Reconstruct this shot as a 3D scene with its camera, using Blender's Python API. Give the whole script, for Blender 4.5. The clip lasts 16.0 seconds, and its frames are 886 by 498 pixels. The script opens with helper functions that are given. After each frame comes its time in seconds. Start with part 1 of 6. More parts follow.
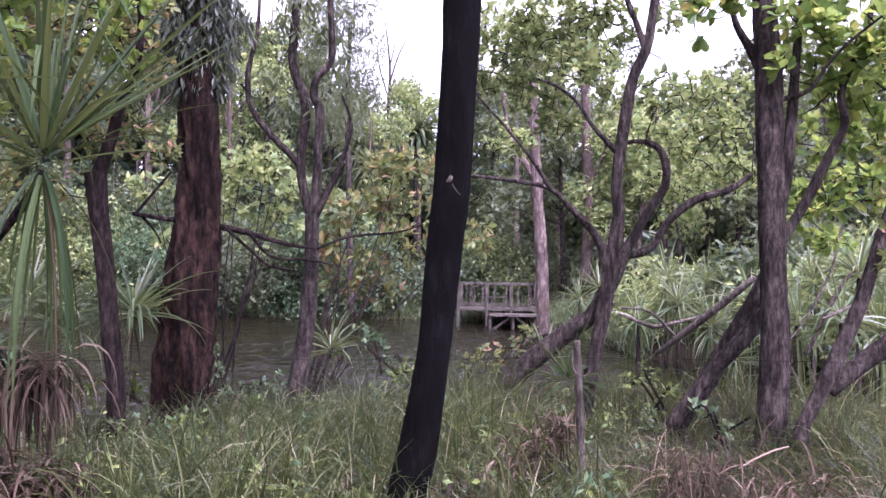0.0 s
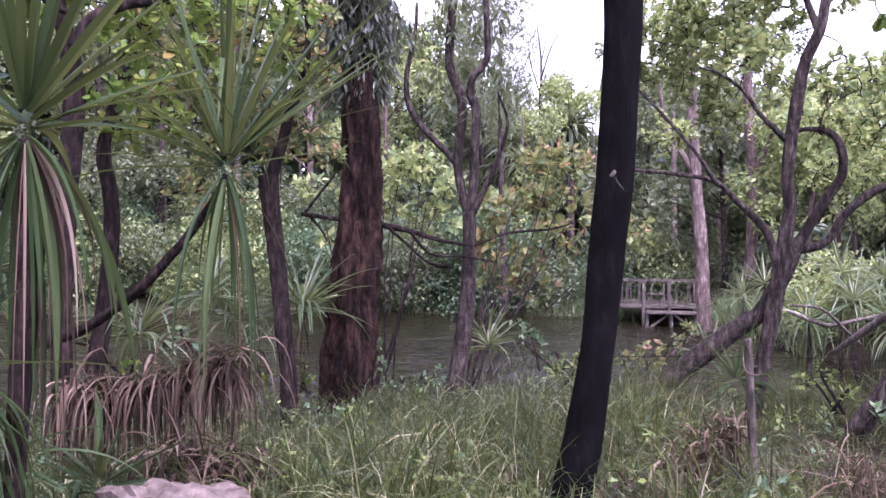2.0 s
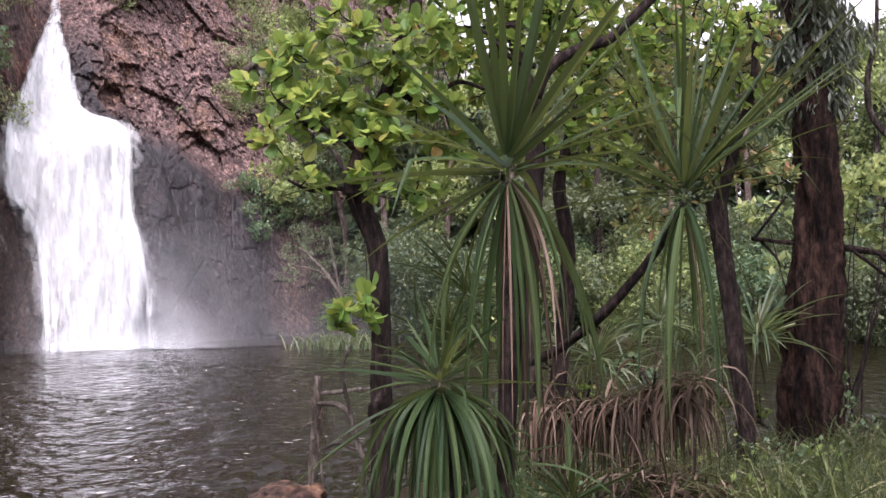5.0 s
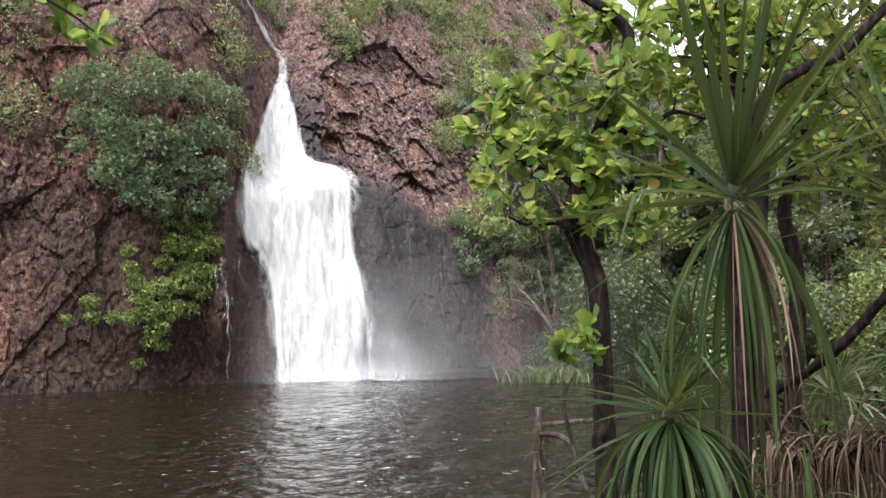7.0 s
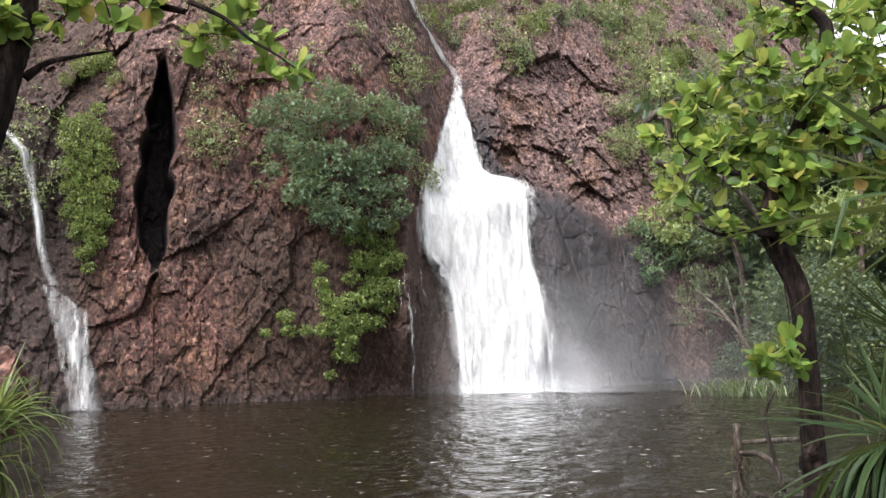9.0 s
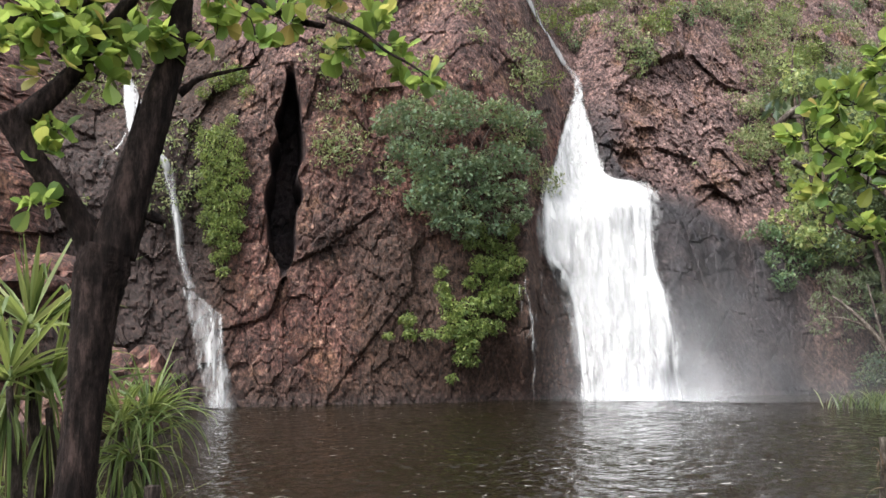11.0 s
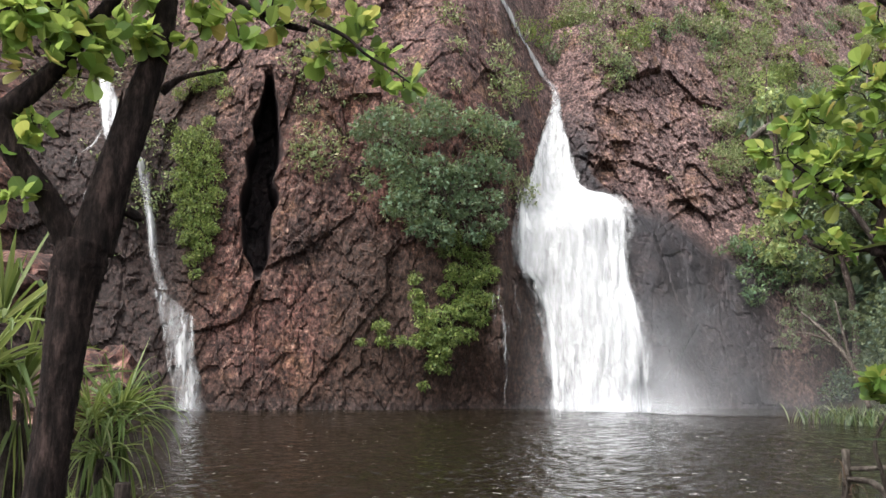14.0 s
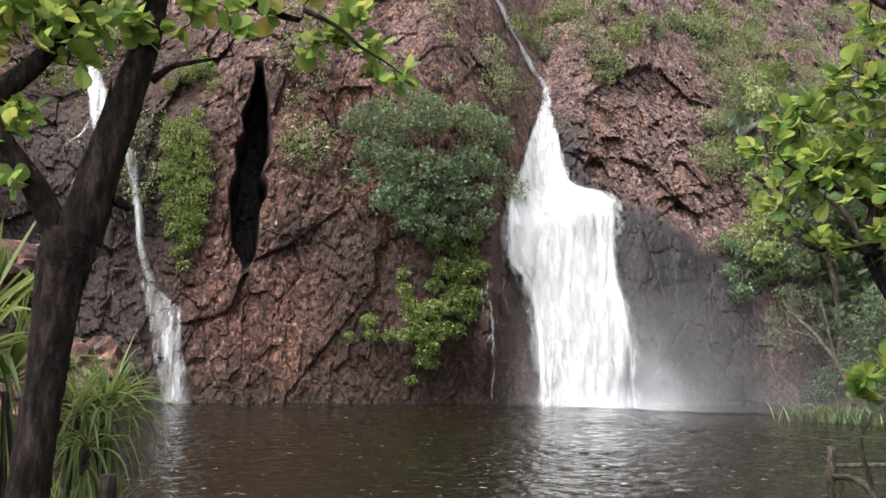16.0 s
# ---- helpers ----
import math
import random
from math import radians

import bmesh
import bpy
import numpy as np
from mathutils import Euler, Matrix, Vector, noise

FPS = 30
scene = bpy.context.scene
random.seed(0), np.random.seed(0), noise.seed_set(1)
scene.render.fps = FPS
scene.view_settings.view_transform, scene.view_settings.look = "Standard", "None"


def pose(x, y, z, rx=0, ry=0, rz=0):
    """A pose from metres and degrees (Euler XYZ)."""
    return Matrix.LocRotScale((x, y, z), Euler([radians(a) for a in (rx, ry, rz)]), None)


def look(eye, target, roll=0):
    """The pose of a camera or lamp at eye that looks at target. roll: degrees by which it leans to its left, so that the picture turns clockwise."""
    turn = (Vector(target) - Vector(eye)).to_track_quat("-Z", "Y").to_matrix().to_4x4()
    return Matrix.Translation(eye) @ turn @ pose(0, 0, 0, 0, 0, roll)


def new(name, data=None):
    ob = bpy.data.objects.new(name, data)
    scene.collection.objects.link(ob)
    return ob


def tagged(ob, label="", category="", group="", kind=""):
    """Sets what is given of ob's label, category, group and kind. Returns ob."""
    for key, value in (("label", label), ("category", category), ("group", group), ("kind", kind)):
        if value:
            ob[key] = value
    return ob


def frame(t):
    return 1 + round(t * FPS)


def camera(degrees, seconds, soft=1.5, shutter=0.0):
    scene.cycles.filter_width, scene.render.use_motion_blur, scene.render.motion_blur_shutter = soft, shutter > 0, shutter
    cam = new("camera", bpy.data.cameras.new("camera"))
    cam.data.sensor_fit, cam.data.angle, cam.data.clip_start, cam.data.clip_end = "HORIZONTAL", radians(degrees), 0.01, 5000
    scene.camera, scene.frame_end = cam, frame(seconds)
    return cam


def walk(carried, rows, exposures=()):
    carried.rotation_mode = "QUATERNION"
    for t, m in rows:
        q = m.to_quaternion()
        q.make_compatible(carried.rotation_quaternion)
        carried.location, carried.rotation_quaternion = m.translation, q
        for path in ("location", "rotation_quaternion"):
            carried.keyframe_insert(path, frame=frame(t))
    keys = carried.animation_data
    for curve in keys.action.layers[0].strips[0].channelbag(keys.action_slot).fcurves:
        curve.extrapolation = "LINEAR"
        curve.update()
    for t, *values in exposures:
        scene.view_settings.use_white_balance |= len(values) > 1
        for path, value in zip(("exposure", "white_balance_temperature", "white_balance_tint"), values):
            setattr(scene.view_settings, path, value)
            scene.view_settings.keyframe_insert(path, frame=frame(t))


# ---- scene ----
cam = camera(55.4, 16.0, soft=1.5)
walk(cam, [
    (0.0, pose(-0.208, 0.116, 2.406, 91.00, -0.73, -0.01)),
    (0.5, pose(-0.219, 0.108, 2.409, 90.98, -0.48, 2.38)),
    (1.0, pose(-0.234, 0.085, 2.408, 90.95, -0.66, 4.32)),
    (1.5, pose(-0.247, 0.089, 2.405, 90.84, -0.65, 6.92)),
    (2.0, pose(-0.263, 0.083, 2.402, 90.68, -0.41, 10.27)),
    (2.5, pose(-0.274, 0.083, 2.400, 90.62, -0.23, 13.78)),
    (3.0, pose(-0.280, 0.122, 2.401, 90.75, 0.01, 17.93)),
    (3.5, pose(-0.302, 0.089, 2.404, 91.24, 0.10, 23.50)),
    (4.0, pose(-0.336, 0.034, 2.397, 91.72, 0.04, 29.65)),
    (4.5, pose(-0.374, 0.009, 2.393, 92.02, -0.02, 34.62)),
    (4.7, pose(-0.379, 0.001, 2.396, 92.23, 0.15, 36.46)),
    (6.8, pose(-0.333, -0.188, 2.402, 94.85, 0.89, 51.63)),
    (7.0, pose(-0.326, -0.203, 2.393, 95.00, 0.93, 53.02)),
    (7.5, pose(-0.361, -0.181, 2.409, 95.43, 1.19, 56.69)),
    (8.0, pose(-0.352, -0.208, 2.411, 95.84, 1.37, 59.67)),
    (8.5, pose(-0.338, -0.241, 2.421, 95.98, 1.43, 62.41)),
    (9.0, pose(-0.347, -0.262, 2.421, 95.98, 1.34, 65.09)),
    (9.5, pose(-0.346, -0.266, 2.427, 96.08, 1.12, 67.56)),
    (10.0, pose(-0.313, -0.321, 2.438, 96.35, 1.11, 70.09)),
    (10.2, pose(-0.329, -0.329, 2.424, 96.48, 0.92, 71.00)),
    (10.7, pose(-0.321, -0.336, 2.414, 96.47, 0.71, 72.65)),
    (11.2, pose(-0.312, -0.343, 2.404, 96.46, 0.49, 73.20)),
    (11.8, pose(-0.303, -0.349, 2.393, 96.45, 0.26, 72.89)),
    (12.3, pose(-0.295, -0.359, 2.382, 96.44, 0.03, 72.21)),
    (12.5, pose(-0.286, -0.361, 2.390, 96.47, -0.07, 71.93)),
    (13.0, pose(-0.282, -0.368, 2.381, 96.67, -0.32, 71.67)),
    (13.5, pose(-0.273, -0.372, 2.384, 96.91, -0.51, 71.45)),
    (14.0, pose(-0.265, -0.369, 2.382, 97.00, -0.65, 71.24)),
    (14.5, pose(-0.267, -0.371, 2.382, 96.89, -0.68, 71.01)),
    (15.0, pose(-0.272, -0.372, 2.379, 96.81, -0.78, 70.80)),
    (15.5, pose(-0.280, -0.372, 2.379, 96.72, -0.98, 70.56)),
    (16.0, pose(-0.283, -0.375, 2.376, 96.65, -1.21, 70.40)),
], exposures=[(0.0, 2.36, 5550, 46), (3.5, 2.5, 5500, 49), (4.1, 2.38, 5600, 48), (4.5, 2.0, 6250, 40), (4.7, 1.92, 6200, 34), (6.8, 1.86, 6400, 14), (9.5, 1.92, 6400, 12), (12.5, 1.80, 6400, 11), (16.0, 1.79, 6400, 11)])

# ---- sky and sun ----
world = bpy.data.worlds.new("overcast_sky")
scene.world = world
world.use_nodes = True
wn = world.node_tree
sky = wn.nodes.new("ShaderNodeTexSky")
sky.sky_type, sky.sun_disc = "NISHITA", False
SUN_EL, SUN_AZ = radians(58), radians(150)
sky.sun_elevation, sky.sun_rotation = SUN_EL, SUN_AZ
sky.air_density, sky.dust_density = 1.0, 4.0
grey = wn.nodes.new("ShaderNodeHueSaturation")
grey.inputs["Saturation"].default_value = 0.12
wn.links.new(sky.outputs[0], grey.inputs["Color"])
wn.links.new(grey.outputs[0], wn.nodes["Background"].inputs["Color"])
wn.nodes["Background"].inputs["Strength"].default_value = 0.15
sun = new("sun", bpy.data.lights.new("sun", "SUN"))
sun.data.energy, sun.data.angle, sun.data.color = 1.2, radians(25), (1.0, 0.96, 0.9)
sun.matrix_world = look((0, 0, 60), (-60 * math.sin(SUN_AZ) / math.tan(SUN_EL), -60 * math.cos(SUN_AZ) / math.tan(SUN_EL), 0))

rng = np.random.default_rng(7)


# ---- materials ----
def node_mat(name, roughness=0.8, specular=0.3):
    m = bpy.data.materials.new(name)
    m.use_nodes = True
    n, k = m.node_tree.nodes, m.node_tree.links
    b = n["Principled BSDF"]
    b.inputs["Roughness"].default_value = roughness
    b.inputs["Specular IOR Level"].default_value = specular
    return m, n, k, b


def ramp(n, k, source, stops):
    r = n.new("ShaderNodeValToRGB")
    e = r.color_ramp.elements
    while len(e) < len(stops):
        e.new(0.5)
    for el, (p, c) in zip(e, stops):
        el.position, el.color = p, (*c, 1)
    k.new(source, r.inputs["Fac"])
    return r.outputs["Color"]


def noise_tex(n, k, scale, detail=6, rough=0.6, stretch=None, coords="Object"):
    tc = n.new("ShaderNodeTexCoord")
    src = tc.outputs[coords]
    if stretch:
        mp = n.new("ShaderNodeMapping")
        mp.inputs["Scale"].default_value = stretch
        k.new(src, mp.inputs["Vector"])
        src = mp.outputs[0]
    t = n.new("ShaderNodeTexNoise")
    t.inputs["Scale"].default_value, t.inputs["Detail"].default_value, t.inputs["Roughness"].default_value = scale, detail, rough
    k.new(src, t.inputs["Vector"])
    return t.outputs["Fac"]


def mixed(n, k, fac, a, b, kind="MIX"):
    m = n.new("ShaderNodeMix")
    m.data_type, m.blend_type = "RGBA", kind
    for v, s in ((fac, 0), (a, 6), (b, 7)):
        if isinstance(v, (int, float)):
            m.inputs[s].default_value = v
        elif isinstance(v, tuple):
            m.inputs[s].default_value = (*v, 1)
        else:
            k.new(v, m.inputs[s])
    return m.outputs[2]


def bumped(n, k, b, height, strength, distance):
    bp = n.new("ShaderNodeBump")
    bp.inputs["Strength"].default_value, bp.inputs["Distance"].default_value = strength, distance
    k.new(height, bp.inputs["Height"])
    k.new(bp.outputs[0], b.inputs["Normal"])


def bark(name, dark, light, scale=6, rough=0.95, lichen=None, gloss=0.12, grain=0.25, relief=0.05):
    m, n, k, b = node_mat(name, rough, gloss)
    fine = noise_tex(n, k, scale * 3, 8, 0.75, (1, 1, grain))
    big = noise_tex(n, k, scale * 0.4, 5, 0.65)
    c = ramp(n, k, fine, [(0.40, dark), (0.52, tuple(0.35 * y + 0.3 * x for x, y in zip(dark, light))), (0.64, light)])
    c = mixed(n, k, 0.75, c, ramp(n, k, big, [(0.38, (0.3, 0.28, 0.28)), (0.62, (1, 1, 1))]), "MULTIPLY")
    if lichen:
        spots = ramp(n, k, noise_tex(n, k, scale * 1.3, 6, 0.75), [(0.56, (0, 0, 0)), (0.7, (0.5, 0.5, 0.5))])
        c = mixed(n, k, spots, c, lichen)
    k.new(c, b.inputs["Base Color"])
    bumped(n, k, b, fine, 1.0, relief)
    return m


def leaf(name, stops, trans=0.5, rough=0.45, gloss=0.35, patchy=0.35):
    """Leaves: a colour of its own for every leaf, and light that shines through."""
    m, n, k, b = node_mat(name, rough, gloss)
    g = n.new("ShaderNodeNewGeometry")
    oi = n.new("ShaderNodeObjectInfo")
    both = n.new("ShaderNodeMath")
    k.new(g.outputs["Random Per Island"], both.inputs[0])
    k.new(oi.outputs["Random"], both.inputs[1])
    part_of = n.new("ShaderNodeMath")
    part_of.operation = "FRACT"
    k.new(both.outputs[0], part_of.inputs[0])
    c = ramp(n, k, part_of.outputs[0], stops)
    c = mixed(n, k, patchy, c, ramp(n, k, noise_tex(n, k, 0.9, 3), [(0.3, (0.25, 0.25, 0.25)), (0.7, (1, 1, 1))]), "MULTIPLY")
    k.new(c, b.inputs["Base Color"])
    tr = n.new("ShaderNodeBsdfTranslucent")
    k.new(mixed(n, k, 0.45, c, (0.36, 0.40, 0.11)), tr.inputs["Color"])
    mx = n.new("ShaderNodeMixShader")
    mx.inputs[0].default_value = trans
    k.new(b.outputs[0], mx.inputs[1])
    k.new(tr.outputs[0], mx.inputs[2])
    k.new(mx.outputs[0], n["Material Output"].inputs["Surface"])
    return m


BARK_BLACK = bark("charred_bark", (0.0022, 0.0018, 0.002), (0.0085, 0.007, 0.0075), 7, 0.95, gloss=0.06)
BARK_DARK = bark("dark_brown_bark", (0.008, 0.0055, 0.005), (0.07, 0.048, 0.042), 8)
BARK_GREY = bark("grey_brown_bark", (0.018, 0.0135, 0.012), (0.145, 0.115, 0.10), 8, lichen=(0.13, 0.12, 0.105))
BARK_PAPER = bark("red_brown_paperbark", (0.005, 0.003, 0.003), (0.125, 0.070, 0.052), 4.0, grain=0.35, relief=0.14)
BARK_PALE = bark("pale_pink_bark", (0.09, 0.064, 0.055), (0.30, 0.235, 0.21), 4)
BARK_WHITE = bark("weathered_grey_wood", (0.07, 0.055, 0.045), (0.26, 0.225, 0.19), 8)
PLANK = bark("weathered_planks", (0.08, 0.068, 0.06), (0.22, 0.19, 0.165), 5)
LEAF_ROUND = leaf("round_leaves", [(0.0, (0.065, 0.135, 0.032)), (0.45, (0.135, 0.243, 0.045)), (0.8, (0.232, 0.340, 0.065)), (0.955, (0.389, 0.400, 0.092)), (1.0, (0.524, 0.335, 0.123))], 0.58)
LEAF_OLIVE = leaf("olive_leaves", [(0.0, (0.062, 0.092, 0.044)), (0.5, (0.143, 0.185, 0.069)), (0.8, (0.287, 0.276, 0.100)), (0.95, (0.328, 0.165, 0.100))], 0.4)
LEAF_FOREST = leaf("forest_leaves", [(0.0, (0.023, 0.046, 0.036)), (0.5, (0.061, 0.098, 0.057)), (0.9, (0.138, 0.169, 0.082))], 0.3, 0.5)
LEAF_PALE = leaf("canopy_leaves", [(0.0, (0.112, 0.174, 0.072)), (0.5, (0.244, 0.333, 0.138)), (0.9, (0.443, 0.468, 0.203))], 0.5, 0.5)
LEAF_GREY = leaf("grey_green_foliage", [(0.0, (0.05, 0.07, 0.04)), (0.6, (0.10, 0.13, 0.075)), (1.0, (0.16, 0.18, 0.11))], 0.35, 0.6)
LEAF_SHRUB = leaf("cliff_shrub_leaves", [(0.0, (0.043, 0.090, 0.049)), (0.6, (0.086, 0.156, 0.082)), (1.0, (0.173, 0.228, 0.114))], 0.3, 0.5)
LEAF_BLUE = leaf("blue_green_shrub_leaves", [(0.0, (0.050, 0.090, 0.058)), (0.6, (0.100, 0.160, 0.098)), (1.0, (0.19, 0.235, 0.145))], 0.3, 0.6, 0.2)
LEAF_FERN = leaf("bright_creeper_leaves", [(0.0, (0.045, 0.080, 0.022)), (0.5, (0.105, 0.160, 0.038)), (0.85, (0.19, 0.245, 0.062)), (1.0, (0.27, 0.30, 0.10))], 0.35, 0.5)
SCRUB = leaf("slope_scrub_leaves", [(0.0, (0.080, 0.115, 0.050)), (0.5, (0.160, 0.205, 0.092)), (0.85, (0.25, 0.285, 0.14)), (1.0, (0.36, 0.33, 0.20))], 0.3, 0.6)
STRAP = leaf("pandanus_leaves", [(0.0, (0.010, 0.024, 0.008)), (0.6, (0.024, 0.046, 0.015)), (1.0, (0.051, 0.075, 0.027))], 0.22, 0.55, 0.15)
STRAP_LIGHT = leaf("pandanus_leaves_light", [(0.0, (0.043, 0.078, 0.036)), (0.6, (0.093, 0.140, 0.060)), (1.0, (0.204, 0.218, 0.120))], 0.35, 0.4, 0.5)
SEDGE = leaf("sedge_leaves", [(0.0, (0.035, 0.065, 0.016)), (0.6, (0.085, 0.135, 0.036)), (0.9, (0.17, 0.21, 0.075)), (1.0, (0.30, 0.31, 0.15))], 0.4, 0.5, 0.3)
DRY = leaf("dry_grass", [(0.0, (0.017, 0.014, 0.009)), (0.5, (0.041, 0.033, 0.020)), (1.0, (0.091, 0.071, 0.050))], 0.2, 0.7, 0.2)
STRAP_DEAD = leaf("dead_pandanus_leaves", [(0.0, (0.014, 0.009, 0.006)), (0.5, (0.047, 0.029, 0.020)), (0.85, (0.111, 0.075, 0.054)), (1.0, (0.221, 0.166, 0.128))], 0.12, 0.75, 0.15)
GRASS = leaf("long_grass", [(0.0, (0.005, 0.011, 0.003)), (0.35, (0.016, 0.031, 0.008)), (0.68, (0.052, 0.080, 0.022)), (0.88, (0.15, 0.165, 0.066)), (1.0, (0.36, 0.32, 0.20))], 0.3, 0.5, 0.25, 0.85)


def soil():
    m, n, k, b = node_mat("leaf_litter_soil", 0.95, 0.1)
    fine = noise_tex(n, k, 9, 8, 0.75)
    c = ramp(n, k, fine, [(0.3, (0.008, 0.006, 0.004)), (0.55, (0.028, 0.02, 0.013)), (0.75, (0.07, 0.05, 0.034))])
    c = mixed(n, k, ramp(n, k, noise_tex(n, k, 0.35, 4), [(0.4, (0, 0, 0)), (0.65, (1, 1, 1))]), c, (0.016, 0.022, 0.009))
    k.new(c, b.inputs["Base Color"])
    bumped(n, k, b, fine, 0.8, 0.05)
    return m


def rock(name):
    m, n, k, b = node_mat(name, 0.85, 0.3)
    fine = noise_tex(n, k, 4.2, 10, 0.74, (1, 1, 0.75))
    mid = noise_tex(n, k, 0.6, 7, 0.68, (1, 1, 0.6))
    big = noise_tex(n, k, 0.13, 4, 0.55)
    grit = noise_tex(n, k, 7.0, 8, 0.75, (1, 1, 0.8))
    red = ramp(n, k, fine, [(0.30, (0.033, 0.014, 0.011)), (0.45, (0.084, 0.038, 0.029)), (0.58, (0.137, 0.070, 0.055)), (0.76, (0.247, 0.168, 0.143))])
    brown = ramp(n, k, fine, [(0.3, (0.026, 0.017, 0.015)), (0.52, (0.088, 0.055, 0.043)), (0.75, (0.197, 0.146, 0.122))])
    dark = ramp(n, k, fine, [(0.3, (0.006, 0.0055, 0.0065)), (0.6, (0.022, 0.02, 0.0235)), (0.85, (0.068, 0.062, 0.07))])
    damp = ramp(n, k, fine, [(0.3, (0.011, 0.007, 0.005)), (0.52, (0.038, 0.022, 0.016)), (0.75, (0.105, 0.064, 0.047))])
    old = n.new("ShaderNodeAttribute")
    old.attribute_name = "weathered"
    c = mixed(n, k, ramp(n, k, big, [(0.48, (0, 0, 0)), (0.64, (0.8, 0.8, 0.8))]), red, brown)
    c = mixed(n, k, old.outputs["Fac"], c, ramp(n, k, fine, [(0.3, (0.050, 0.034, 0.032)), (0.48, (0.155, 0.103, 0.095)), (0.64, (0.26, 0.185, 0.17)), (0.8, (0.44, 0.34, 0.31))]))
    c = mixed(n, k, 0.8, c, ramp(n, k, mid, [(0.34, (0.26, 0.23, 0.24)), (0.5, (0.80, 0.76, 0.76)), (0.64, (1, 1, 1))]), "MULTIPLY")
    ochre = ramp(n, k, noise_tex(n, k, 0.36, 7, 0.72), [(0.52, (0, 0, 0)), (0.66, (0.8, 0.8, 0.8))])
    c = mixed(n, k, ochre, c, ramp(n, k, fine, [(0.32, (0.062, 0.031, 0.017)), (0.6, (0.19, 0.105, 0.058))]))
    stain = ramp(n, k, noise_tex(n, k, 0.75, 6, 0.65, (1.6, 1.6, 0.16)), [(0.40, (0.30, 0.28, 0.30)), (0.52, (1, 1, 1))])
    c = mixed(n, k, 0.5, c, stain, "MULTIPLY")
    pale = ramp(n, k, noise_tex(n, k, 3.4, 7, 0.7, (1, 1, 0.6)), [(0.57, (0, 0, 0)), (0.66, (0.55, 0.55, 0.55))])
    c = mixed(n, k, pale, c, (0.36, 0.235, 0.18))
    seam = ramp(n, k, noise_tex(n, k, 1.5, 7, 0.62, (1, 1, 0.7)), [(0.455, (1, 1, 1)), (0.492, (0.22, 0.2, 0.2)), (0.508, (0.22, 0.2, 0.2)), (0.545, (1, 1, 1))])
    c = mixed(n, k, 0.8, c, seam, "MULTIPLY")
    wash = n.new("ShaderNodeAttribute")
    wash.attribute_name = "damp"
    c = mixed(n, k, wash.outputs["Fac"], c, damp)
    # dark mask: wet rock, and shade painted into the cave slot
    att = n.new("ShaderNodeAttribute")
    att.attribute_name = "wet_slot_shade"
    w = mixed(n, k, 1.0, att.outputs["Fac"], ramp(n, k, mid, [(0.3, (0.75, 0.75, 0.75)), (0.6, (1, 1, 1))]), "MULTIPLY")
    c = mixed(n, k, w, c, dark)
    c = mixed(n, k, 0.9, c, ramp(n, k, grit, [(0.40, (0.16, 0.15, 0.15)), (0.49, (0.80, 0.78, 0.78)), (0.60, (1.75, 1.70, 1.68))]), "MULTIPLY")
    k.new(c, b.inputs["Base Color"])
    k.new(ramp(n, k, w, [(0.0, (0.85, 0.85, 0.85)), (1.0, (0.48, 0.48, 0.48))]), b.inputs["Roughness"])
    bumped(n, k, b, mixed(n, k, 0.45, fine, grit), 1.0, 0.13)
    return m


def pool_water():
    m, n, k, b = node_mat("dark_pool_water", 0.03, 0.5)
    b.inputs["IOR"].default_value = 1.33
    b.inputs["Base Color"].default_value = (0.008, 0.006, 0.003, 1)
    a = noise_tex(n, k, 2.3, 2, 0.45)
    c = noise_tex(n, k, 5.5, 2, 0.5)
    s = n.new("ShaderNodeMath")
    s.operation = "MULTIPLY_ADD"
    s.inputs[1].default_value = 0.4
    k.new(c, s.inputs[0])
    k.new(a, s.inputs[2])
    bumped(n, k, b, s.outputs[0], 1.0, 0.17)
    return m


def white_water():
    m, n, k, b = node_mat("white_water", 0.6, 0.2)
    b.inputs["Base Color"].default_value = (0.66, 0.68, 0.71, 1)
    att = n.new("ShaderNodeAttribute")
    att.attribute_name = "cover"
    st = mixed(n, k, 0.4, noise_tex(n, k, 1.1, 3, 0.55, (1.6, 1.6, 0.22)), noise_tex(n, k, 3.2, 6, 0.7, (1.8, 1.8, 0.35)))
    mr = n.new("ShaderNodeMath")
    mr.operation = "MULTIPLY_ADD"
    mr.inputs[1].default_value = 0.7
    k.new(st, mr.inputs[0])
    lift = n.new("ShaderNodeMath")
    lift.inputs[1].default_value = 0.15
    k.new(att.outputs["Fac"], lift.inputs[0])
    k.new(lift.outputs[0], mr.inputs[2])
    al = ramp(n, k, mr.outputs[0], [(0.44, (0, 0, 0)), (0.72, (0.5, 0.5, 0.5)), (0.96, (0.97, 0.97, 0.97))])
    k.new(al, b.inputs["Alpha"])
    k.new(ramp(n, k, st, [(0.34, (0.38, 0.385, 0.39)), (0.60, (0.50, 0.505, 0.505))]), b.inputs["Base Color"])
    bumped(n, k, b, st, 0.3, 0.3)
    return m


def slab_stone():
    m, n, k, b = node_mat("pale_weathered_stone", 0.9, 0.2)
    fine = noise_tex(n, k, 9, 9, 0.72)
    c = ramp(n, k, fine, [(0.32, (0.045, 0.034, 0.028)), (0.5, (0.115, 0.09, 0.076)), (0.68, (0.22, 0.18, 0.155))])
    c = mixed(n, k, 0.6, c, ramp(n, k, noise_tex(n, k, 2.2, 5), [(0.38, (0.45, 0.42, 0.40)), (0.62, (1, 1, 1))]), "MULTIPLY")
    k.new(c, b.inputs["Base Color"])
    bumped(n, k, b, fine, 0.8, 0.03)
    return m


